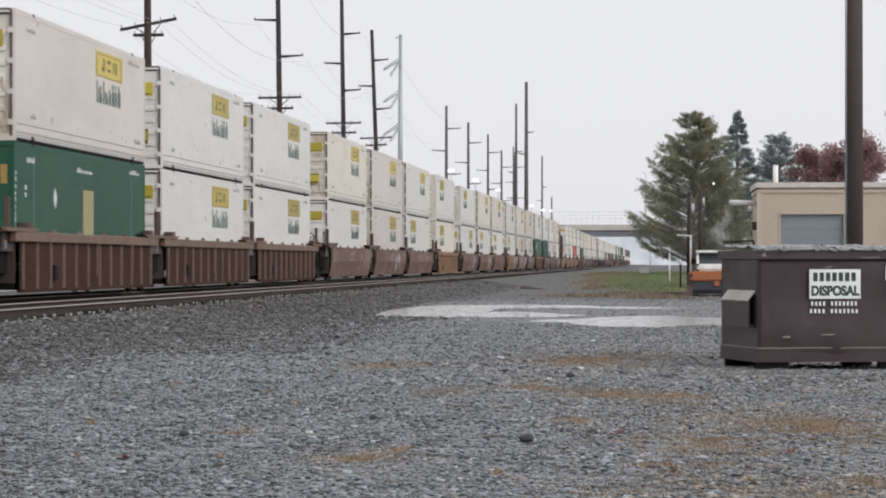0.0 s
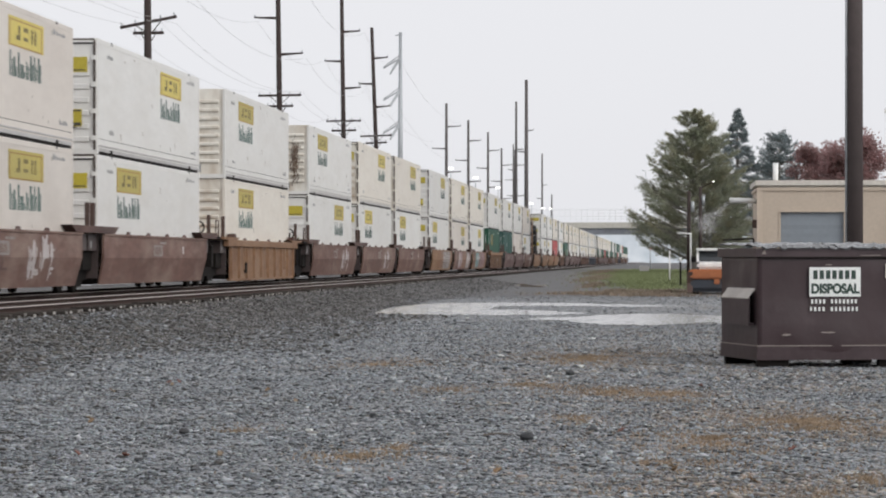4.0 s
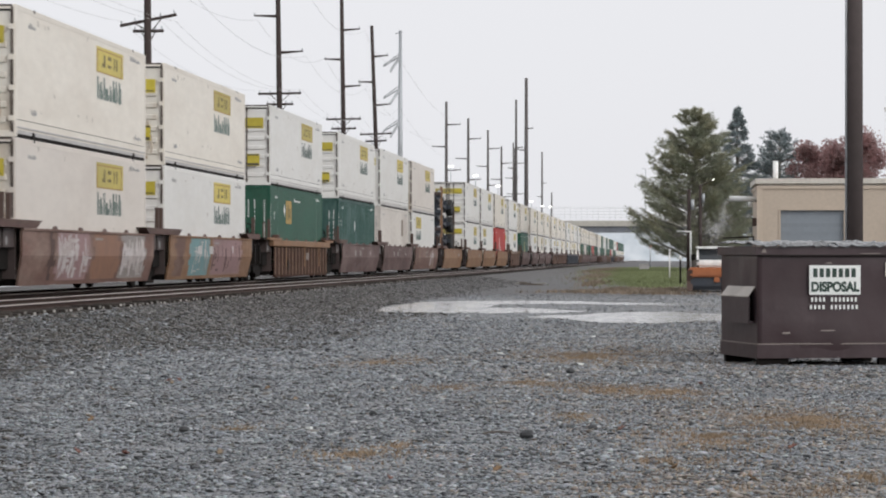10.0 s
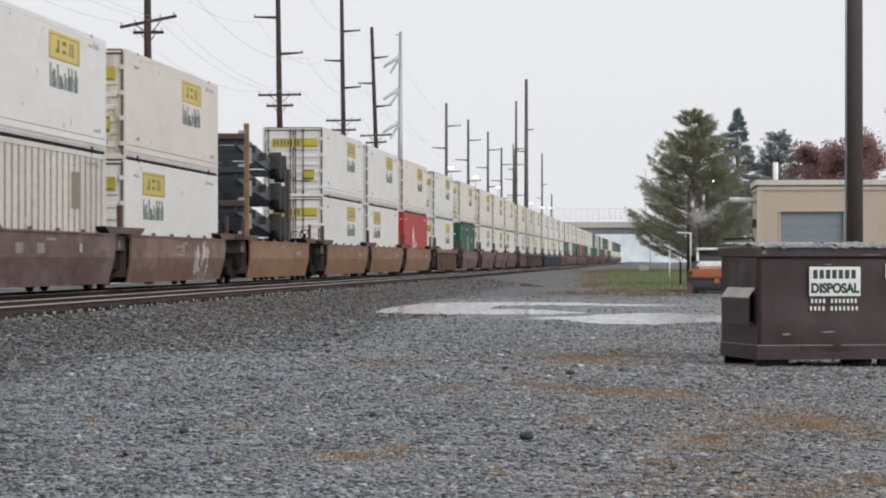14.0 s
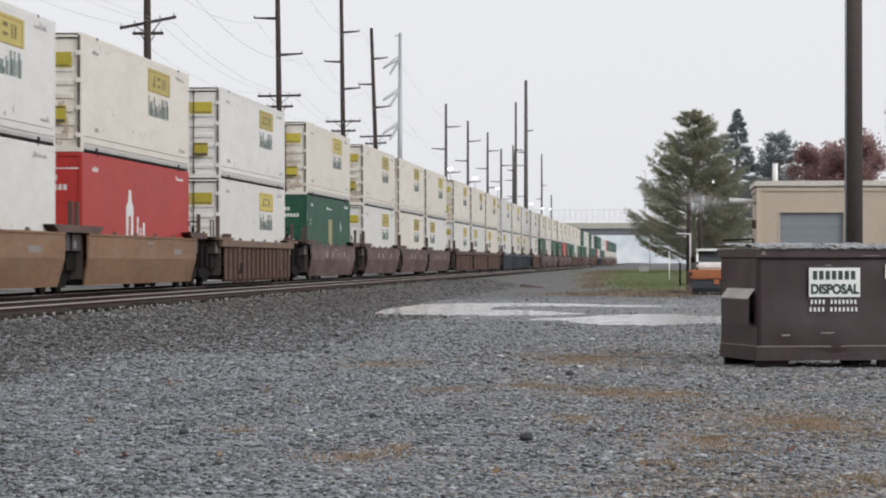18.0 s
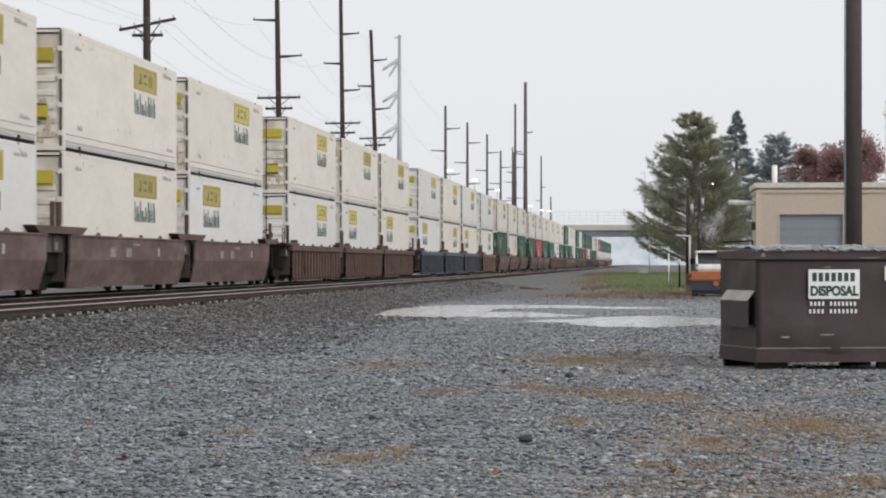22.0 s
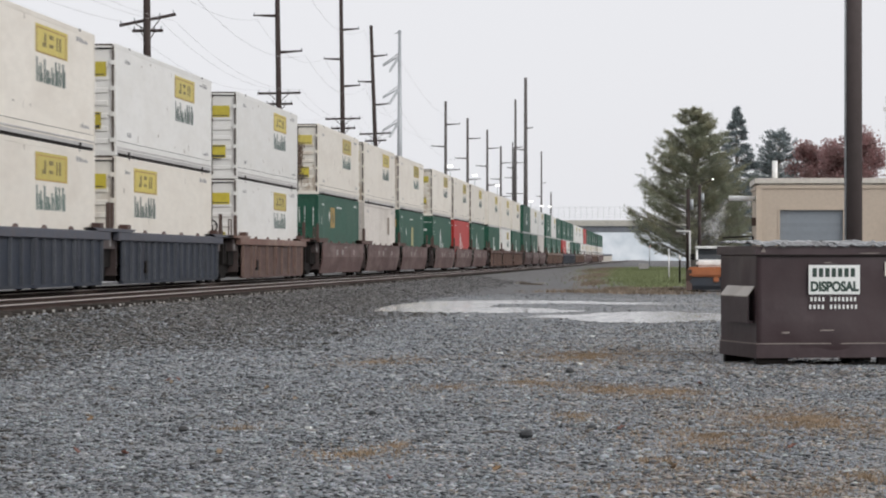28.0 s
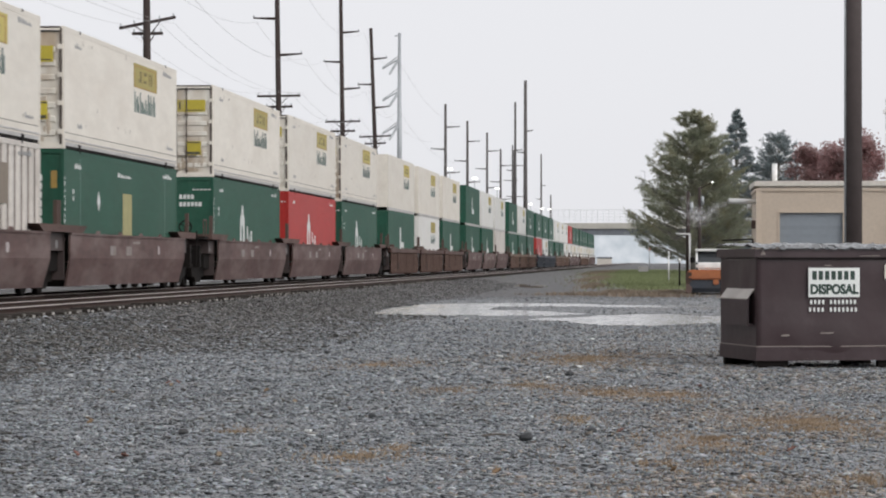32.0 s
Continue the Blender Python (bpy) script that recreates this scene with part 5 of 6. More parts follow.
# ---------------------------------------------------------------- containers
def rib_sheet(x, out, y0, y1, z0, z1, pitch):
    """A corrugated side sheet with its troughs running upright."""
    bm = bmesh.new()
    pts, y, k = [], y0, 0
    while y < y1 - 0.01:
        for f, o in ((0.0, 0), (0.06, out), (0.54, out), (0.60, 0)):
            pts.append((min(y + f * pitch, y1), x + o))
        y += pitch
    pts.append((y1, x))
    lo = [bm.verts.new((b, a, z0)) for a, b in pts]
    hi = [bm.verts.new((b, a, z1)) for a, b in pts]
    for i in range(len(pts) - 1):
        f = bm.faces.new((lo[i], lo[i + 1], hi[i + 1], hi[i]))
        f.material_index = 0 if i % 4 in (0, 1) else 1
    bmesh.ops.recalc_face_normals(bm, faces=list(bm.faces))
    return bm


def print_bars(bm, x, y0, y1, z0, z1, n, seed, depth=0.003):
    """Unreadable lettering as upright bars of uneven height on the side."""
    r = random.Random(seed)
    w = (y1 - y0) / n
    for k in range(n):
        top = z1 if r.random() < 0.35 else z1 - (z1 - z0) * r.uniform(0.2, 0.45)
        h = top - z0
        stem = w * r.uniform(0.26, 0.42)
        a, b = y0 + k * w, y0 + k * w + w * r.uniform(0.72, 0.95)
        box(bm, x, x + depth, a, a + stem * 1.3, z0, top)
        box(bm, x, x + depth, b - stem, b, z0 + h * r.uniform(0, 0.1), z0 + h * r.uniform(0.5, 0.8))
    return bm


def side_logo(parent, y0):
    """The yellow plate with a dark border and bars, and the row of grey-green bars below it."""
    x = HALF + 0.002
    sign = part("logo_panel", boxes((x, x + 0.003, y0, y0 + 3.6, 2.04, 2.70)), YELLOW, parent, "yellow logo panel with dark bars")
    e = 0.035
    part("logo_border", boxes((x + 0.003, x + 0.005, y0 + 0.05, y0 + 3.45, 2.04, 2.04 + e), (x + 0.003, x + 0.005, y0 + 0.05, y0 + 3.45, 2.64 - e, 2.64),
                              (x + 0.003, x + 0.005, y0 + 0.05, y0 + 0.17, 2.04 + e, 2.64 - e), (x + 0.003, x + 0.005, y0 + 3.33, y0 + 3.45, 2.04 + e, 2.64 - e)), PATCH, sign)
    tagged(part("logo_mark", boxes(*[(x + 0.003, x + 0.006, y0 + a, y0 + b, c, d) for a, b, c, d in (
        (0.75, 1.15, 2.20, 2.30), (0.95, 1.15, 2.30, 2.52), (1.5, 1.95, 2.22, 2.30), (1.5, 1.95, 2.42, 2.52), (2.3, 2.45, 2.2, 2.52), (2.62, 2.8, 2.2, 2.52))]), LOGOINK, sign), kind="stuff")
    tagged(part("word_mark", print_bars(bmesh.new(), x, y0 + 0.1, y0 + 3.4, 1.36, 1.93, 8, 7), TEALPRINT, parent, "row of grey-green lettering"), kind="stuff")


def container_shell(c, paint, corrugated, seed):
    """Body, rails and corner posts; the doors are at y = 0."""
    L, H, W = LENGTH, HIGH, HALF
    low = RAILGREY if paint not in (GREEN, RED, WORNTEAL) else paint
    if corrugated:
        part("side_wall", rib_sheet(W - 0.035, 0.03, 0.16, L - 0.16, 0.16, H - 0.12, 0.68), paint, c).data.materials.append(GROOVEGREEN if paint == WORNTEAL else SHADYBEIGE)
    else:
        part("side_wall", boxes((W - 0.04, W, 0.16, L - 0.16, 0.40, H - 0.12)), paint, c)
        part("skirt", boxes((W - 0.036, W + 0.004, 0.16, L - 0.16, 0.16, 0.385)), paint, c)
        part("seam", boxes((W - 0.03, W - 0.014, 0.16, L - 0.16, 0.38, 0.41)), GRIME, c)
        part("rub_rail", boxes((W + 0.004, W + 0.02, 0.16, L - 0.16, 0.20, 0.24)), RAILGREY, c)
    part("far_side_wall", boxes((-W, -W + 0.05, 0.16, L - 0.16, 0.02, H)), paint, c)
    part("front_wall", boxes((-W + 0.05, W - 0.05, L - 0.06, L - 0.02, 0.16, H - 0.12)), paint, c)
    part("roof", boxes((-W + 0.05, W - 0.08, 0.10, L - 0.06, H - 0.05, H - 0.02)), paint, c)
    part("floor", boxes((-W + 0.05, W - 0.08, 0.10, L - 0.06, 0.02, 0.14)), GRIME, c)
    part("top_rail", boxes((W - 0.08, W + 0.006, 0.16, L - 0.16, H - 0.12, H)), paint, c)
    part("bottom_rail", boxes((W - 0.08, W + 0.006, 0.16, L - 0.16, 0.075, 0.16)), low, c)
    # Black strip imitates the shaded gap between stacked containers.
    part("rail_lip", boxes((W - 0.08, W - 0.01, 0.16, L - 0.16, 0.012, 0.075)), GRIME, c, "black strip for the shaded gap below")
    for y in (0, L - 0.16):
        part("corner_post", boxes((W - 0.08, W + 0.006, y, y + 0.16, 0.0, H)), paint, c)
        part("corner_post", boxes((-W, -W + 0.08, y, y + 0.16, 0.0, H)), paint, c)
    for y in (1.85, L - 1.97):
        part("lift_casting", boxes((W - 0.04, W + 0.012, y, y + 0.12, H - 0.06, H + 0.010)), GRIME, c)
    for y in (1.7, L - 2.0):
        part("post_casting", boxes((W - 0.082, W + 0.009, y, y + 0.3, 0.0, 0.15)), GRIME, c)
    r, scuff = random.Random(seed), bmesh.new()
    for k in range(12):
        y, z = r.uniform(0.4, L - 0.8), r.choice((r.uniform(0.45, 0.8), r.uniform(0.45, 2.6), r.uniform(2.5, 2.72)))
        box(scuff, W + 0.0005, W + 0.0015 + 0.00002 * k, y, y + r.uniform(0.03, 0.16), z, z + r.uniform(0.02, 0.2))
    if paint not in (GREEN, RED, WORNTEAL):
        tagged(part("scuff", scuff, SCUFF, c, "small scuffs and drips"), kind="stuff")
    if paint in (GREEN, WORNTEAL):
        codes = bmesh.new()
        for k in range(11):
            box(codes, W + 0.0085, W + 0.010, 0.04, 0.12, 0.7 + k * 0.15, 0.7 + k * 0.15 + (0.07 if k % 3 else 0.11))
        box(codes, W + 0.003, W + 0.006, 1.05, 1.2, 1.72, 1.82)
        box(codes, W + 0.003, W + 0.006, 1.05, 1.2, 1.88, 2.0)
        tagged(part("code_mark", codes, PALEPRINT, c, "upright column of small codes"), kind="stuff")
    for y0, y1, z in ((1.3, 2.1, 2.5), (L - 2.3, L - 0.9, 2.62), (L - 1.6, L - 0.7, 0.52), (1.6, 2.2, 0.55)):
        tagged(part("stencil", print_bars(bmesh.new(), W + 0.003, y0, y1, z, z + 0.13, 4, int(y0 * 7) + seed, 0.002), SMALLPRINT if paint not in (GREEN, RED, WORNTEAL) else PALEPRINT, c), kind="stuff")


def door_end(c, paint, mark, seed):
    """Two doors with ribs, lock rods, seals and decals at y = 0."""
    L, H, W = LENGTH, HIGH, HALF
    skin = RUSTYDOOR if paint in (CREAM, PINKISH) else paint
    for s in (0, 1):
        x0, x1 = (-W + 0.09, -0.012) if s == 0 else (0.012, W - 0.09)
        d = part("door", boxes((x0, x1, 0.05, 0.09, 0.14, H - 0.14)), skin, c)
        rib = boxes(*[(x0 + 0.10, x1 - 0.12, 0.015, 0.05, 0.30 + k * 0.335, 0.30 + k * 0.335 + 0.15) for k in range(7)])
        bmesh.ops.bevel(rib, geom=list(rib.edges), offset=0.02, segments=1, affect="EDGES")
        part("door_ribs", rib, skin, d)
        for x in ((x0 + 0.16, x1 - 0.10) if s == 0 else (x0 + 0.10, x0 + 0.42)):
            bar = tubes(((x, -0.008, 0.10), (x, -0.008, H - 0.08), 0.021), seg=6)
            for z in (0.16, 0.75, 1.95, H - 0.2):
                box(bar, x - 0.04, x + 0.04, -0.032, 0.05, z, z + 0.07)
            rod = part("lock_rod", bar, RODGREY, d)
            part("rod_handle", boxes((x - 0.02, x + 0.34, -0.05, -0.033, 0.66, 0.69)), RODGREY, rod)
        hx = x0 if s == 0 else x1
        for k in range(4):
            part("hinge", boxes((hx - 0.06, hx + 0.06, -0.026, 0.05, 0.35 + k * 0.68, 0.47 + k * 0.68)), paint, d)
    part("door_seal", boxes((-W + 0.09, W - 0.09, 0.02, 0.05, H - 0.135, H - 0.105), (W - 0.11, W - 0.075, 0.02, 0.05, 0.14, H - 0.15), (-W + 0.075, -W + 0.11, 0.02, 0.05, 0.14, H - 0.15),
                            (-0.012, 0.012, 0.012, 0.05, 0.14, H - 0.15)), BLACKRUBBER, c, "black rubber door seal")
    part("corner_seal", boxes((W - 0.105, W - 0.045, -0.004, -0.0005, 0.1, H - 0.05)), RODGREY, c)
    part("sill", boxes((-W + 0.08, W - 0.08, 0.0, 0.10, 0.0, 0.14)), paint, c)
    part("header", boxes((-W + 0.08, W - 0.08, 0.0, 0.10, H - 0.10, H - 0.045)), paint, c)
    part("header_edge", boxes((-W + 0.08, W - 0.08, -0.004, 0.10, H - 0.044, H)), RODGREY, c, "dark header edge")
    if skin is RUSTYDOOR:
        r, rust = random.Random(seed), bmesh.new()
        for k in range(60):
            u, z = r.uniform(-1.15, 1.1), 0.16 + abs(r.gauss(0, 0.22)) + 0.9 * (r.random() < 0.25) * r.random()
            box(rust, u, min(1.19, u + r.uniform(0.02, 0.07)), 0.012 - 0.00004 * k, 0.0495, z, min(2.6, z + r.uniform(0.05, 0.32)))
        tagged(part("rust_stain", rust, DOORRUST, c, "brown rust stains low on the doors"), kind="stuff")
    part("logo_panel", boxes((0.36, 1.04, 0.006, 0.012, 2.08, 2.47)), YELLOWBRIGHT if mark != "s" else YELLOW, c, "yellow square at the end of the door band")
    part("name_band", boxes((-0.90, 0.357, 0.006, 0.012, 2.08, 2.47)), BANDFADED if mark != "s" else PALEBAND, c, "faded band with dark bars across the doors")
    tagged(part("logo_mark", boxes(*[(x, x + 0.052, 0.002, 0.005, 2.17, 2.40) for k in range(4) for x in (-0.82 + k * 0.29, -0.68 + k * 0.29)], (0.42, 0.98, 0.002, 0.005, 2.12, 2.15)), DECAL, c), kind="stuff")
    part("notice", boxes((0.40, 0.90, 0.006, 0.012, 0.70, 1.14)), YELLOWBRIGHT, c, "small yellow notice")
    tagged(part("notice_mark", boxes((0.42, 0.88, 0.002, 0.005, 1.08, 1.12), (0.43, 0.87, 0.002, 0.005, 0.72, 0.80)), DECAL, c), kind="stuff")
    part("plate", boxes((-0.26, 0.06, 0.004, 0.0115, 0.82, 1.12)), SMALLPRINT, c)


def plain_end(c, paint, mark, seed):
    """A flat end wall at y = 0 with small codes; mark tells which."""
    L, H, W = LENGTH, HIGH, HALF
    part("end_wall", boxes((-W + 0.08, W - 0.08, 0.03, 0.10, 0.14, H - 0.10)), paint, c)
    part("sill", boxes((-W + 0.08, W - 0.08, 0.0, 0.10, 0.0, 0.14)), paint, c)
    part("header", boxes((-W + 0.08, W - 0.08, 0.0, 0.10, H - 0.10, H)), paint, c)
    codes, r = bmesh.new(), random.Random(seed)
    if mark in "td":
        for z, n, x in ((2.24, 4, 0.2), (2.0, 6, 0.2), (2.52, 5, 0.62)) if mark == "t" else ((2.30, 4, 0.12), (2.04, 7, 0.12)):
            for k in range(n):
                box(codes, x + k * 0.125, x + k * 0.125 + 0.09, 0.024, 0.029, z, z + (0.14 if z < 2.5 else 0.04))
    elif mark == "v":
        for k in range(9):
            box(codes, 0.58, 0.76, 0.024, 0.029, 0.5 + k * 0.21, 0.5 + k * 0.21 + r.uniform(0.11, 0.17))
        part("end_patch", boxes((0.98, 1.13, 0.024, 0.029, 2.0, 2.42)), PATCH, c, "ochre strip on the end wall")
    else:
        for x, z0, z1 in ((0.47, 1.78, 2.42), (0.70, 1.35, 2.42), (1.06, 0.75, 2.40)) if mark == "o" else ((0.86, 0.8, 2.4), (1.06, 0.9, 2.4)):
            z = z1
            while z > z0:
                h = r.uniform(0.04, 0.07)
                box(codes, x, x + r.uniform(0.03, 0.05), 0.024, 0.029, z - h, z)
                z -= h + r.choice((0.03, 0.03, 0.03, 0.10))
    if mark == "d":
        rib = boxes(*[(-W + 0.16, W - 0.16, 0.012, 0.03, 0.32 + k * 0.335, 0.44 + k * 0.335) for k in range(5)])
        part("end_ribs", rib, paint, c)
        part("diamond_notice", prism([(0.62, 0.80), (0.88, 1.06), (0.62, 1.32), (0.36, 1.06)], "y", 0.004, 0.011), SMALLPRINT, c, "worn pale diamond notice")
    tagged(part("code_mark", codes, PALEPRINT if paint is not BEIGE else SMALLPRINT, c, "small codes on the end wall"), kind="stuff")
    if mark == "o":
        plate = part("end_patch", boxes((-0.27, 0.20, 0.024, 0.029, 2.02, 2.43)), PATCH, c, "ochre plate on the end wall")
        part("patch_print", boxes((-0.20, 0.13, 0.020, 0.0235, 2.13, 2.30)), LOGOINK, plate, "grey worn print")


def nose_end(c, paint):
    """A ladder-like ribbed end with no doors."""
    L, H, W = LENGTH, HIGH, HALF
    part("end_wall", boxes((-W + 0.08, W - 0.08, 0.06, 0.10, 0.14, H)), RUSTYDOOR, c)
    rib = boxes(*[(-W + 0.12, W - 0.2, 0.0, 0.06, 0.5 + k * 0.28, 0.62 + k * 0.28) for k in range(8)])
    bmesh.ops.bevel(rib, geom=list(rib.edges), offset=0.025, segments=1, affect="EDGES")
    part("end_ribs", rib, RUSTYDOOR, c)
    part("sill", boxes((-W + 0.08, W - 0.08, 0.0, 0.10, 0.0, 0.14)), paint, c)
    part("logo_panel", boxes((-0.9, 0.35, -0.004, 0.0, 2.52, 2.72)), YELLOW, c, "small yellow band")
    part("hatch", boxes((-0.45, -0.2, -0.006, 0.0, 0.28, 0.42), (0.05, 0.5, -0.006, 0.0, 0.2, 0.46)), SMALLPRINT, c)


BUILT = {}
PAINTS = {"w": (WHITE, "white"), "c": (CREAM, "weathered cream-white"), "p": (PINKISH, "dull beige"), "G": (GREEN, "dark green"),
          "R": (RED, "red"), "B": (BEIGE, "grey-beige corrugated"), "K": (WORNTEAL, "worn blue-green corrugated")}


def container(kind):
    """kind: paint letter, then e (logo early), l (logo late), n (nose end), t (tower mark), d (diamond mark), x (plain)."""
    if kind in BUILT:
        return copy_thing(BUILT[kind], Matrix())
    paint, word = PAINTS[kind[0]]
    mark = kind[1]
    words = {"e": "intermodal container with yellow logo and grey-green lettering", "l": "intermodal container with yellow logo and grey-green lettering",
             "n": "intermodal container with a ribbed plain end", "t": "container with a tall white mark on its side", "d": "container with a white diamond and ochre panel", "x": "container with weathered ribbed sides", "f": "container far back in the train", "v": "container with white diamond ahead of an ochre panel", "o": "container with white diamond close to an ochre panel", "m": "intermodal container with a grimy ribbed end", "s": "intermodal container with a sooty streak down its doors"}[mark]
    c = thing("container", word + " " + words, "container", "containers on the train")
    if mark == "f":
        L, H, W = LENGTH, HIGH, HALF
        part("body", boxes((-W, W, 0.05, L, 0.16, H)), paint, c)
        part("bottom_rail", boxes((W - 0.08, W + 0.006, 0.05, L, 0.0, 0.158)), RAILGREY, c)
        for x0, x1 in ((-W + 0.08, -0.02), (0.02, W - 0.08)):
            part("door", boxes((x0, x1, 0.0, 0.049, 0.16, H - 0.1)), paint, c)
        if kind[0] in "wc":
            side_logo(c, 9.2)
        elif kind[0] in "GR":
            part("tower_mark", prism([(6.8, 0.9), (9.2, 0.9), (9.2, 1.3), (7.5, 1.3), (7.5, 2.1), (6.8, 2.1)], "x", W + 0.001, W + 0.004), PALEPRINT, c)
        BUILT[kind] = c
        return c
    corr = kind[0] in "BK"
    seed = sum(map(ord, kind))
    container_shell(c, paint, corr, seed)
    x = HALF + 0.003
    if mark in "nm":
        nose_end(c, paint)
        side_logo(c, 3.0)
    else:
        (plain_end if kind[0] in "GRBK" else door_end)(c, paint, mark, seed)
    if mark in "sm":
        r, soot = random.Random(3), bmesh.new()
        for k in range(190):
            u, z = (0.72 if mark == "m" else 0.50) + r.gauss(0, 0.085), r.triangular(0.25, 2.4, 1.5)
            box(soot, u, u + r.uniform(0.01, 0.03), -0.00004 * k - 0.001, 0.001, z, z + r.uniform(0.05, 0.26))
        tagged(part("soot_streak", soot, SOOT, c, "dark sooty rust streak"), kind="stuff")
    if mark == "m":
        for ob in c.children:
            ob.matrix_basis = Matrix.Diagonal((1, 1, 0.957, 1)) @ ob.matrix_basis
    if mark in "els":
        side_logo(c, 2.6 if mark == "e" else 9.2)
    if mark == "t":
        m = prism([(5.9, 0.9), (6.25, 0.9), (6.25, 1.45), (6.6, 1.45), (6.6, 0.9), (6.95, 0.9), (6.95, 1.7), (6.7, 1.85), (6.6, 2.15), (6.3, 2.15), (6.2, 1.85), (5.9, 1.7)], "x", x, x + 0.003)
        box(m, x, x + 0.003, 7.5, 7.75, 0.9, 1.45)
        box(m, x, x + 0.003, 8.0, 8.15, 0.9, 1.15)
        box(m, x, x + 0.003, 8.4, 8.7, 0.9, 1.3)
        tagged(part("tower_mark", m, PALEPRINT, c, "tall white tower-shaped mark"), kind="stuff")
    if mark in "dvo" or kind[0] == "K":
        at = 6.8 if kind[0] == "K" else {"v": 4.3, "o": 4.0, "d": 12.28}[mark]
        mid = 2.08 if mark == "o" else 1.76
        part("diamond_mark", prism([(at - 0.22, mid), (at, mid - 0.26), (at + 0.22, mid), (at, mid + 0.26)], "x", x, x + 0.003), PALEPRINT, c, "white diamond mark")
    if mark in "dvo":
        y0, y1, z0, z1 = (4.45, 6.05, 1.58, 2.46) if mark == "o" else (7.6, 8.9, 0.8, 2.04)
        patch = part("side_patch", boxes((x, x + 0.003, y0, y1, z0, z1)), PATCH if mark == "o" else PATCHPALE, c, "ochre panel with worn print")
        if mark == "o":
            part("patch_print", boxes((x + 0.0035, x + 0.005, y0 + 0.35, y1 - 0.85, z0 + 0.14, z1 - 0.16), (x + 0.0035, x + 0.005, y0 + 0.85, y1 - 0.3, z0 + 0.22, z1 - 0.30)), LOGOINK, patch, "grey worn print")
        part("side_mark", print_bars(bmesh.new(), x, 6.9, 8.8, 2.45, 2.58, 7, 3), PALEPRINT, c)
        part("seam_strip", boxes((x - 0.002, x + 0.002, 1.95, 2.0, 0.2, 2.75)), SEAMGREEN, c, "pale upright seam")
        part("seam_strip", boxes((x - 0.002, x + 0.002, 14.1, 14.15, 0.2, 2.75)), SEAMGREEN, c, "pale upright seam")
    if kind[0] == "B":
        part("dark_panel", boxes((x - 0.06, x + 0.004, 11.8, 12.9, 1.5, 2.4)), PANELBROWN, c, "brown panel")
    BUILT[kind] = c
    return c


def chassis_stack():
    """Bare container chassis stacked nose over tail between rusty posts."""
    c = thing("chassis_stack", "stack of dark bare trailer chassis between rusty orange posts", "chassis stack")
    for k in range(4):
        z = 0.95 + k * 1.16
        drop = lambda y: 0.066 * y
        bm = bmesh.new()
        for x in (-0.9, 0.9):
            for y0, y1, h0, h1 in ((0.4, 3.4, 0.42, 0.56), (3.4, 12.4, 0.56, 0.46)):
                web = [bm.verts.new((x + d, y, z - drop(y) + e * h)) for d in (-0.05, 0.05) for y, h in ((y0, h0), (y1, h1)) for e in (-0.5, 0.5)]
                for f in ((0, 1, 3, 2), (4, 6, 7, 5), (0, 4, 5, 1), (2, 3, 7, 6), (1, 5, 7, 3), (0, 2, 6, 4)):
                    bm.faces.new([web[q] for q in f])
        for y in (0.5, 3.3, 6.0, 9.0, 12.2):
            box(bm, -1.2, 1.2, y, y + 0.16, z - drop(y) - 0.16, z - drop(y) + 0.12)
        bmesh.ops.recalc_face_normals(bm, faces=list(bm.faces))
        f = part("chassis", bm, NAVY, c, "dark chassis frame")
        part("bolster", soft_box(-1.22, 1.22, 0.35, 0.62, z - 0.02, z + 0.20, 0.03, 1), DECKPLUM if k % 2 else NAVY, f)
        for y in (9.7, 11.0):
            for x in (-1.25, 0.85):
                part("tyre", tubes(((x, y, z - drop(y) + 0.02), (x + 0.4, y, z - drop(y) + 0.02), 0.52), seg=18), TYRE, f)
        part("landing_leg", boxes((0.95, 1.08, 3.0, 3.12, z - 0.75, z - 0.2)), RAILGREY, f)
        part("twist_lock", boxes((1.0, 1.2, 0.40, 0.58, z + 0.205, z + 0.30)), GALV, f)
    for x in (-1.28, 1.12):
        for y in (0.9, 11.9):
            part("post", boxes((x, x + 0.16, y, y + 0.24, 0, 5.0 if y < 1 else 3.75)), RUST if y > 1 else CARORANGE, c, "rusty upright post")
    part("base_frame", boxes((-1.3, 1.3, 0.1, 0.4, 0, 0.3), (-1.3, 1.3, 12.2, 12.5, 0, 0.3), (-1.3, -1.1, 0.4, 12.2, 0, 0.25), (1.1, 1.3, 0.4, 12.2, 0, 0.25)), RUST, c)
    part("base_deck", boxes((-1.29, 1.29, 3.0, 11.8, 0.251, 0.42)), CARBROWN, c, "rusty brown base deck")
    return c


# ---------------------------------------------------------------- well cars; z = 0 at the rail head, y = 0 at the container's near end
WHEEL = mesh_of(tubes(((0.70, 0, 0.42), (0.83, 0, 0.42), 0.42), ((-0.83, 0, 0.42), (-0.70, 0, 0.42), 0.42), ((-0.7, 0, 0.42), (0.7, 0, 0.42), 0.08), seg=20), "wheelset", GRIME)


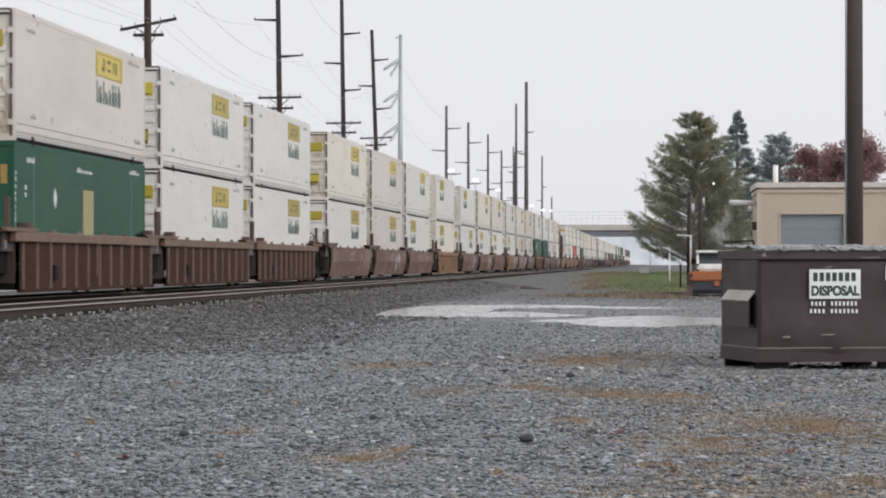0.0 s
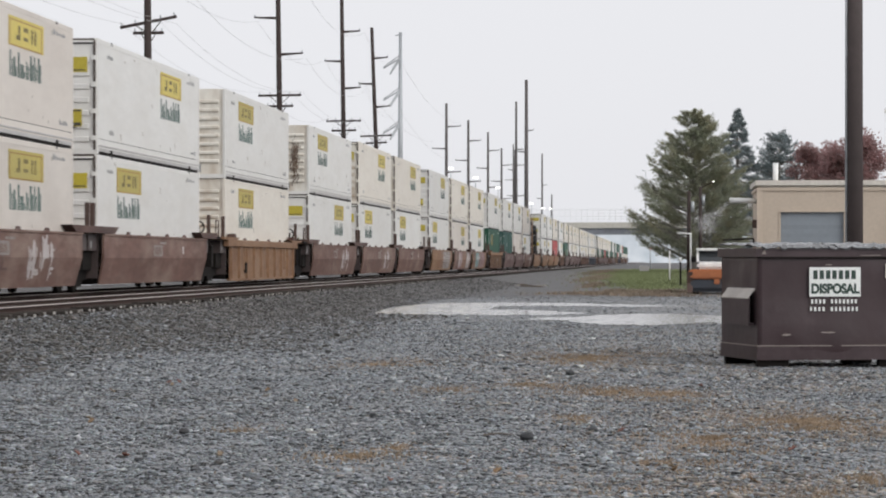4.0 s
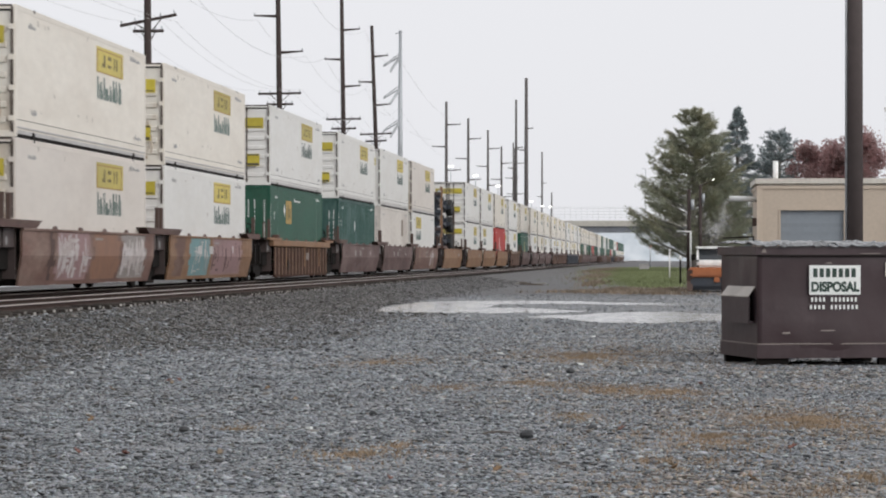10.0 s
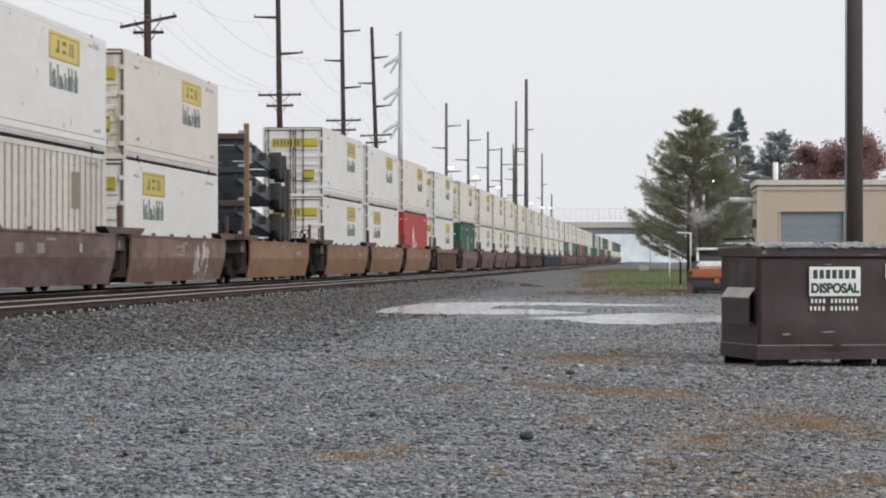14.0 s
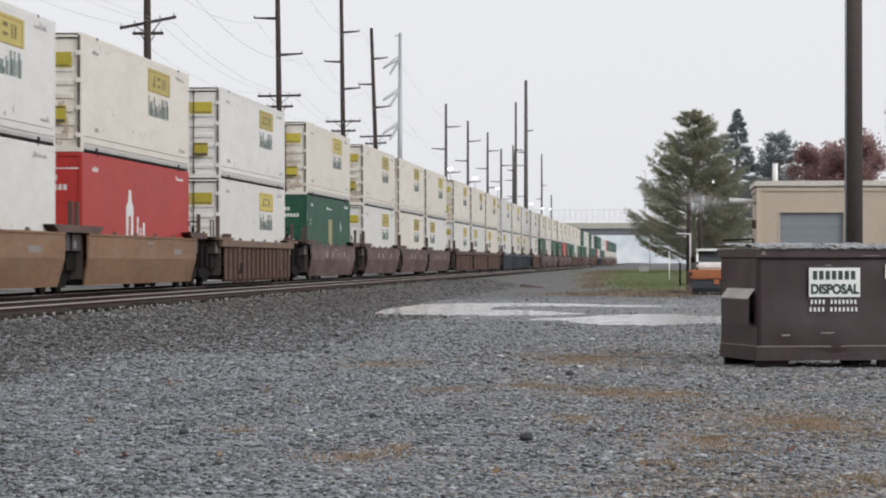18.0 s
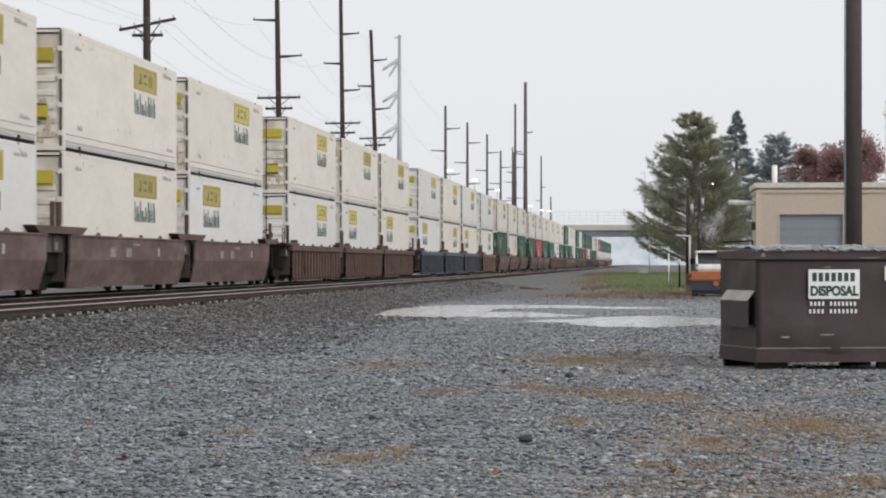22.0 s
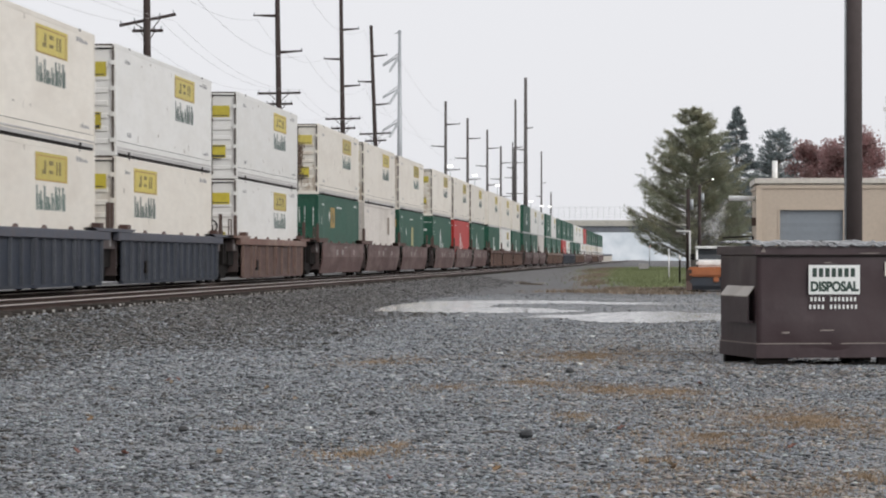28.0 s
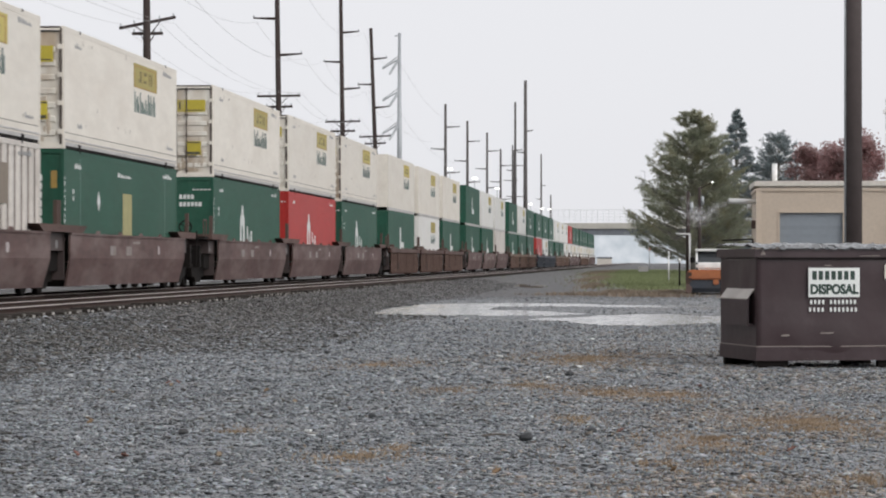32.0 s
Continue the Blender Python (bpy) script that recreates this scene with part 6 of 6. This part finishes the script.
def truck_frame():
    bm = prism([(-1.25, 0.60), (-1.12, 0.32), (-0.66, 0.32), (-0.48, 0.16), (0.48, 0.16), (0.66, 0.32), (1.12, 0.32), (1.25, 0.60), (0.55, 0.86), (-0.55, 0.86)], "x", 0.92, 1.08)
    other = prism([(-1.25, 0.60), (-1.12, 0.32), (-0.66, 0.32), (-0.48, 0.16), (0.48, 0.16), (0.66, 0.32), (1.12, 0.32), (1.25, 0.60), (0.55, 0.86), (-0.55, 0.86)], "x", -1.08, -0.92)
    me = bpy.data.meshes.new("tmp")
    other.to_mesh(me)
    other.free()
    bm.from_mesh(me)
    bpy.data.meshes.remove(me)
    box(bm, -0.92, 0.92, -0.2, 0.2, 0.3, 0.7)
    return mesh_of(bm, "bogie_frame", GRIME)


BOGIE = truck_frame()


def bogie(car, y):
    b = share("bogie", BOGIE, car, (0, y, 0))
    for d in (-0.89, 0.89):
        share("wheelset", WHEEL, b, (0, d, 0))


def smooth_wall(s, paint):
    """A smooth side sheet whose lower part slopes in, cut back at its lower corners."""
    bm = bmesh.new()
    rings = []
    for t in (0, 0.05):
        outline = []
        for x, z, a, b in ((1.53, 1.44, -0.30, 16.2), (1.53, 0.88, -0.30, 16.2), (1.38, 0.20, -0.12, 16.02)):
            outline.append([bm.verts.new((s * (x - t), y, z)) for y in (a, b)])
        rings.append(outline)
        for i in range(2):
            bm.faces.new((outline[i][0], outline[i][1], outline[i + 1][1], outline[i + 1][0]))
    o, n = rings
    for i in range(2):
        for e in (0, 1):
            bm.faces.new((o[i][e], o[i + 1][e], n[i + 1][e], n[i][e]))
    for i in (0, 2):
        bm.faces.new((o[i][0], o[i][1], n[i][1], n[i][0]))
    box(bm, *sorted((s * 1.50, s * 1.56)), -0.3, 16.2, 1.441, 1.49)
    bmesh.ops.recalc_face_normals(bm, faces=list(bm.faces))
    return bm


def side_x(z):
    return 1.53 if z >= 0.88 else 1.38 + 0.15 * (z - 0.20) / 0.68


def side_patch(bm, y0, y1, z0, z1, off, shear=0.0):
    """A sheet on the smooth side that follows its bend."""
    levels = [z0] + ([0.88] if z0 < 0.88 < z1 else []) + [z1]
    for a, b in zip(levels, levels[1:]):
        q = [bm.verts.new((side_x(z) + off, y + shear * (z - z0), z)) for y, z in ((y0, a), (y1, a), (y1, b), (y0, b))]
        bm.faces.new(q)


def scrawl(bm, y0, y1, z0, z1, off, n, r):
    """Loose strokes of sprayed lettering, upright and slanted."""
    for k in range(n):
        y = r.uniform(y0, y1 - 0.3)
        z = r.uniform(z0, z0 + 0.55 * (z1 - z0))
        side_patch(bm, y, y + r.uniform(0.07, 0.20), z, min(z1, z + r.uniform(0.18, 0.6)), off + 0.0006 * r.random(), r.uniform(-0.35, 0.35))
        if k % 3 == 0:
            z = r.uniform(z0, z1 - 0.1)
            side_patch(bm, y, y + r.uniform(0.3, 0.7), z, z + r.uniform(0.03, 0.08), off + 0.001)


def ragged_patch(bm, y0, y1, z0, z1, off, r):
    n = 7
    for k in range(n):
        a, b = z0 + (z1 - z0) * k / n, z0 + (z1 - z0) * (k + 1) / n
        side_patch(bm, y0 + r.uniform(0, 0.45), y1 - r.uniform(0, 0.45), a, b, off, r.uniform(-0.5, 0.5))


def spray(c, kind):
    r = random.Random(ord(kind))
    if kind == "g":
        plan = (("wash", 8.3, 14.6, SPRAYHAZE, SPRAYWHITE, 26), ("dark", 8.6, 14.4, None, CARBROWN, 16), ("patch", 6.0, 8.2, SPRAYRUST, None, 0))
    elif kind == "h":
        plan = (("wash", 3.2, 7.5, SPRAYROSE, SPRAYWHITE, 44), ("patch", 7.5, 11.3, SPRAYRUST, None, 0), ("wash", 11.3, 15.1, SPRAYHAZE, SPRAYWHITE, 46), ("edge", 2.3, 3.3, CARBROWN, None, 0))
    elif kind == "k":
        plan = (("wash", 10.0, 13.2, None, SPRAYWHITE, 26), ("wash", 1.5, 9.0, None, CARPLUM, 10))
    else:
        plan = (("patch", 2.9, 7.1, SPRAYTEAL, SPRAYWHITE, 10), ("patch", 7.3, 14.0, SPRAYROSE, CARBROWN, 14), ("edge", 0.4, 2.4, CARPINK, None, 0))
    for word, a, b, base, ink, n in plan:
        if base:
            bm = bmesh.new()
            ragged_patch(bm, a, b, 0.30, 1.43, 0.002, r)
            tagged(part("sprayed_patch", bm, base, c, "faded sprayed patch"), kind="stuff")
        if ink:
            bm = bmesh.new()
            scrawl(bm, a + 0.2, b - 0.2, 0.34, 1.40, 0.0035, n, r)
            tagged(part("sprayed_mark", bm, ink, c, "loose sprayed strokes"), kind="stuff")


CARS = {}
CAR_WORDS = {"r": ("oxide brown ribbed well car", SHADEBROWN, CHORD), "b": ("dark blue-grey ribbed well car", CARBLUE, CHORDBLUE), "s": ("dusty plum-brown smooth-sided well car", CARPLUM, CARPLUM),
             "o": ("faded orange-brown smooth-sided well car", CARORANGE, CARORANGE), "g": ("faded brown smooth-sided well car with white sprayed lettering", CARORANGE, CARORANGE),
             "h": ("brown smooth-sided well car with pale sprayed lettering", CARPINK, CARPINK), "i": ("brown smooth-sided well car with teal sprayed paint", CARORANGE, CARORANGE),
             "y": ("faded orange-brown ribbed well car", CARORANGE, CARORANGE), "u": ("dull maroon-brown ribbed well car", SHADEBROWN, CARBROWN), "m": ("stained brown smooth-sided well car", CARPINK, CARPINK),
             "k": ("stained brown smooth-sided well car with pale sprayed strokes", CARPINK, CARPINK), "q": ("oxide brown ribbed well car", SHADEBROWN, CHORD),
             "z": ("rusty brown ribbed well car with a worn orange-brown chord", SHADEBROWN, CARORANGE), "v": ("dusty brown well car with widely spaced ribs", CARBROWN, CARPINK)}


def well_car(kind):
    """kind: the side, then which ends couple: a (none), n (near), f (far), 2 (both)."""
    if kind in CARS:
        return copy_thing(CARS[kind], Matrix())
    words, paint, chord = CAR_WORDS[kind[0]]
    ends = kind[1]
    c = thing("well_car", words, "rail car", "well cars of the train")
    ribbed = kind[0] in "rbyqvuz"
    for s in (1, -1):
        if ribbed:
            a, b = sorted((s * 1.465, s * 1.435))
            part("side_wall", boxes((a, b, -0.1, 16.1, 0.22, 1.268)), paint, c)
            a, b = sorted((s * 1.56, s * 1.38))
            part("top_chord", soft_box(a, b, -0.9, 16.95, 1.27, 1.50, 0.02, 1), chord, c)
            part("bottom_sill", boxes((*sorted((s * 1.50, s * 1.36)), 0.0, 16.1, 0.14, 0.219)), paint, c)
            wide = {"z": 0.55, "r": 0.7, "q": 0.65, "u": 0.6}.get(kind[0], 1.0)
            rib = mesh_of(prism([(s * 1.466, -0.06 * wide), (s * (1.466 + 0.074 * wide), -0.04 * wide), (s * (1.466 + 0.074 * wide), 0.04 * wide), (s * 1.466, 0.06 * wide)], "z", 0.22, 1.268), "rib", RIBBLUE if kind[0] == "b" else chord if kind[0] == "y" else CHORD if kind[0] == "z" else RIBPALE)
            gaps = {"q": 15, "v": 8, "y": 9, "u": 16, "z": 16, "b": 14}.get(kind[0], 11)
            ys = [0.05 + k * 16.0 / gaps for k in range(gaps + 1)]
            if s == 1:
                for y in ys:
                    share("rib", rib, c, (0, y, 0))
            else:
                part("ribs", boxes(*[(-1.525, -1.466, y - 0.045, y + 0.045, 0.22, 1.268) for y in ys]), paint, c)
            if s == 1:
                for y in (2.6, 8.1, 12.9):
                    part("ladder_rail", tubes(((1.56, y, 0.5), (1.56, y, 1.30), 0.022), seg=5), chord, c)
                if kind[0] == "z":
                    part("data_panel", boxes((1.466, 1.51, 9.3, 9.9, 0.78, 1.05)), SPRAYHAZE, c, "small pale data panel")
                part("brake_gear", boxes((1.466, 1.53, 3.2, 3.6, 0.4, 0.75)), GRIME, c)
        else:
            part("side_wall", smooth_wall(s, paint), paint, c)
    part("floor", boxes((-1.3, 1.3, 0.0, 16.1, 0.20, 0.34), (-1.25, 1.25, 0.2, 0.5, 0.34, 0.565), (-1.25, 1.25, 15.6, 15.9, 0.34, 0.565)), GRIME, c)
    # Dark plates added to close the car gap and keep it in shade.
    for y in (-0.34, 16.2):
        part("end_bulkhead", boxes((-1.38, 1.38, y, y + 0.05, 0.36, 1.47)), DECKPLUM, c)
    for y0, y1 in ((-1.45, -0.35), (16.26, 17.55)):
        part("end_sill", boxes((-1.36, 1.36, y0, y1, 1.06, 1.47)), DECKPLUM, c, "dark plum end sill")
        # Draft box widened to block the view through the gap.
        part("draft_box", boxes((-1.22, 1.22, y0, y1, 0.58, 1.059)), GRIME, c)
    lift = 0.0 if ribbed else 0.09
    for y, f in ((-0.55, 1), (16.75, -1)):
        deck = part("end_platform", prism([(y - 1.35, 1.58 + lift), (y + 2.1, 1.58 + lift), (y + 1.55, 1.495), (y - 1.35, 1.495)] if f > 0 else [(y - 2.0, 1.58 + lift), (y + 1.3, 1.58 + lift), (y + 1.3, 1.495), (y - 1.45, 1.495)], "x", -1.56, 1.57), chord if ribbed else CARBROWN, c)
        if ribbed:
            part("platform_bracket", boxes((1.35, 1.57, y + f * 1.0 - 0.25, y + f * 1.0 + 0.25, 1.581, 1.70)), CARBROWN, deck)
        part("guide_post", boxes((1.36, 1.46, y - f * 0.62 - 0.07, y - f * 0.62 + 0.07, 1.581 + lift, 2.25)), RUST, deck)
    part("end_label", boxes((1.361, 1.366, -1.2, -1.05, 1.12, 1.3)), SMALLPRINT, c)
    hook = mesh_of(prism([(-0.2, 0), (0.2, 0), (0.1, 0.07), (-0.06, 0.08)], "x", 1.42, 1.48), "corner_guide", CARPLUM)
    for y in (3.5, 6.5, 9.5, 12.5):
        share("corner_guide", hook, c, (0, y, 1.50 if ribbed else 1.49))
    if not ribbed:
        part("stencil", boxes((1.531, 1.5335, 7.9, 8.9, 1.27, 1.33)), SPRAYHAZE, c, "faint pale stencil")
        part("stencil", boxes((1.531, 1.5335, *((12.2, 13.5, 1.0, 1.16) if kind[0] == "o" else (11.7, 11.95, 1.0, 1.22)))), SPRAYHAZE if kind[0] == "o" else SPRAYWHITE, c, "small pale stencil")
    if kind[0] in "mk":
        plate = part("data_panel", boxes((1.531, 1.534, 6.9, 8.3, 0.93, 1.24)), SPRAYHAZE, c, "faded grey data panel")
        tagged(part("panel_mark", boxes(*[(1.5345, 1.536, 7.0 + k * 0.2, 7.1 + k * 0.2, 0.98, 1.18) for k in range(6)]), CARPINK, plate), kind="stuff")
    if kind[0] in "si":
        for y in (4.7, 6.9):
            part("data_panel", boxes((1.531, 1.534, y, y + 0.75, 0.96, 1.2)), SPRAYHAZE if kind[0] == "s" else RAILGREY, c, "faded pale data panel")
    if kind[0] in "ghik":
        spray(c, kind[0])
    bogie(c, -1.45 if ends in "af" else -1.75)
    for end, y, f in (("near", -1.75, -1), ("far", 17.9, 1)):
        if (end == "near" and ends in "n2") or (end == "far" and ends in "f2"):
            if end == "far":
                bogie(c, 17.9)
            part("coupler", boxes((-0.16, 0.16, *sorted((y + f * 0.4, y + f * 1.52)), 0.66, 0.95)), GRIME, c)
            part("end_beam", boxes((-1.3, 1.3, *sorted((y + f * 0.75, y + f * 0.95)), 0.62, 1.3)), GRIME, c)
            part("grab_rail", tubes(((1.2, y + f * 0.95, 0.6), (1.2, y + f * 0.95, 1.75), 0.025), ((0.75, y + f * 0.95, 0.6), (0.75, y + f * 0.95, 1.75), 0.025), ((0.75, y + f * 0.95, 1.2), (1.2, y + f * 0.95, 1.2), 0.02), seg=5), GRIME, c)
    if ends in "n2":
        part("crossover_platform", boxes((0.2, 1.46, -2.75, -1.95, 1.50, 1.58)), GRIME, c, "dark crossover step at the car end")
        wheel = bmesh.new()
        rings = [[wheel.verts.new((0.78 + q * math.cos(k * math.tau / 24), -2.29, 1.88 + q * math.sin(k * math.tau / 24))) for k in range(24)] for q in (0.035, 0.17, 0.215)]
        for k in range(24):
            e = (k + 1) % 24
            wheel.faces.new((rings[1][k], rings[1][e], rings[2][e], rings[2][k]))
            if k % 8 == 1:
                wheel.faces.new((rings[0][k], rings[0][e], rings[1][e], rings[1][k]))
        wheel.faces.new(rings[0])
        up = bmesh.ops.extrude_face_region(wheel, geom=list(wheel.faces))
        bmesh.ops.translate(wheel, verts=[q for q in up["geom"] if isinstance(q, bmesh.types.BMVert)], vec=(0, -0.035, 0))
        bmesh.ops.recalc_face_normals(wheel, faces=list(wheel.faces))
        part("brake_wheel", wheel, GRIME, c, "round hand-brake wheel")
        part("brake_stand", tubes(((0.78, -2.25, 1.581), (0.78, -2.25, 1.88), 0.05), seg=8), GRIME, c)
        part("end_railing", tubes(((1.40, -2.6, 1.581), (1.40, -2.6, 2.1), 0.022), ((1.40, -2.05, 1.581), (1.40, -2.05, 2.1), 0.022), ((1.40, -2.6, 2.1), (1.40, -2.05, 2.1), 0.022),
                                  ((0.25, -2.6, 1.581), (0.25, -2.6, 2.0), 0.022), ((0.25, -2.6, 2.0), (0.52, -2.3, 2.0), 0.02), seg=6), RUST, c)
    CARS[kind] = c
    return c


# ---------------------------------------------------------------- the train: place along it, car, upper and lower box
TRAIN = (
    (62.8, "rn", "pl", "Gv"), (81.7, "ra", "wl", "wl"), (100.5, "rf", "wl", "wl"),
    (123.1, "mn", "cl", "wl"), (142.2, "ka", "pl", "pl"), (161.4, "mf", "wl", "we"),
    (182.9, "y2", "wn", "cn"),
    (205.5, "kn", "wm", "wl"), (225.1, "ka", "cl", "we"), (243.9, "mf", "cl", "we"),
    (266.7, "gn", "wl", "we"), (285.9, "ha", "cl", "pl"), (305.1, "if", "cl", "wl"),
    (327.7, "z2", "wl", "Go"),
    (350.1, "sn", "wl", "Kx"), (369.4, "sa", "wl", "Bx"), (388.2, "ka", "pl", "we"), (410.5, "of", "", "stack"),
    (433.6, "on", "wl", "wl"), (452.4, "oa", "wl", "we"), (471.7, "of", "cl", "Rt"),
    (494.1, "q2", "wl", "wl"), (517.2, "s2", "cl", "Gd"),
    (539.6, "sn", "cl", "wl"), (558.8, "sa", "cl", "cl"), (577.3, "sf", "cl", "we"),
    (600.8, "un", "cl", "wl"), (619.7, "ua", "cl", "we"), (638.1, "uf", "cl", "ce"),
    (661.1, "bn", "wl", "we"), (680.2, "ba", "cl", "cl"), (699.2, "bf", "wl", "ce"),
    (721.0, "v2", "wl", "wl"),
    (744.2, "sn", "cs", "Go"), (763.0, "sa", "cl", "Bx"), (781.8, "sf", "cl", "Gv"),
    (805.0, "sn", "cl", "Gt"), (823.7, "sa", "cl", "Rt"), (842.3, "sf", "cl", "Gt"),
    (864.6, "un", "cf", "Gf"), (883.7, "ua", "cf", "wf"), (902.8, "uf", "cf", "Gf"),
    (925.5, "sn", "Gf", "Gf"), (944.5, "sa", "wf", "Gf"), (963.5, "sf", "wf", "Bf"),
    (986.2, "rn", "Gf", "Gf"), (1005.2, "ra", "wf", "Gf"), (1024.2, "rf", "Gf", "Gf"),
    (1047.0, "bn", "Gf", "Rf"), (1066.0, "ba", "Gf", "wf"), (1085.0, "bf", "Gf", "Gf"),
    (1107.7, "rn", "wf", "Gf"), (1126.7, "ra", "wf", "Gf"), (1145.7, "rf", "wf", "wf"),
    (1168.4, "sn", "Rf", "wf"), (1187.4, "sa", "Gf", "cf"), (1206.4, "sf", "Gf", "wf"),
    (1229.1, "rn", "Gf", "cf"), (1248.1, "ra", "Gf", "wf"), (1267.1, "rf", "Gf", "wf"),
    (1289.8, "sn", "Gf", "cf"), (1308.8, "sa", "Gf", "wf"), (1327.8, "sf", "Gf", "wf"),
)
ROLLING = []
for place, kind, upper, lower in TRAIN:
    ROLLING.append((well_car(kind), place, RAIL))
    if lower == "stack":
        ROLLING.append((chassis_stack(), place, RAIL + WELL))
    else:
        ROLLING.append((container(lower), place, RAIL + WELL))
        ROLLING.append((container(upper), place, RAIL + UPPER))


# the way in which the steam drifts from the pipe, seconds and degrees
DRIFT = ((0, 262), (0.5, 175), (1, 86), (1.5, 160), (2, 228), (3, 212), (4.5, 240), (6, 266), (8, 238), (10, 252), (11, 220), (12, 188), (13, 128), (14, 212), (15.5, 190), (17, 163), (19, 205),
         (21, 252), (23, 222), (25, 226), (27, 240), (29, 250), (31, 218), (32, 205))


def motions():
    """The whole train runs towards and past the camera at one steady speed; the steam drifts at the vent."""
    for ob, place, z in ROLLING:
        walk(ob, [(t, pose(TRAIN_X, place - SPEED * t, z)) for t in (0, 8, 16, 24, 32)])

    vent = hall.matrix_basis @ Vector((-1.45, 1.0, 4.2))
    for ob, k in PUFFS:
        rows = []
        for t, angle in DRIFT:
            a = radians(angle + 9 * math.sin(t * 1.7 + k))
            out = 0.12 + 0.27 * k
            rows.append((t, pose(vent.x + out * math.cos(a), vent.y, vent.z + out * math.sin(a) - 0.02, 0, 0, 25 * math.sin(t * 0.4 + k))))
        walk(ob, rows)


motions()
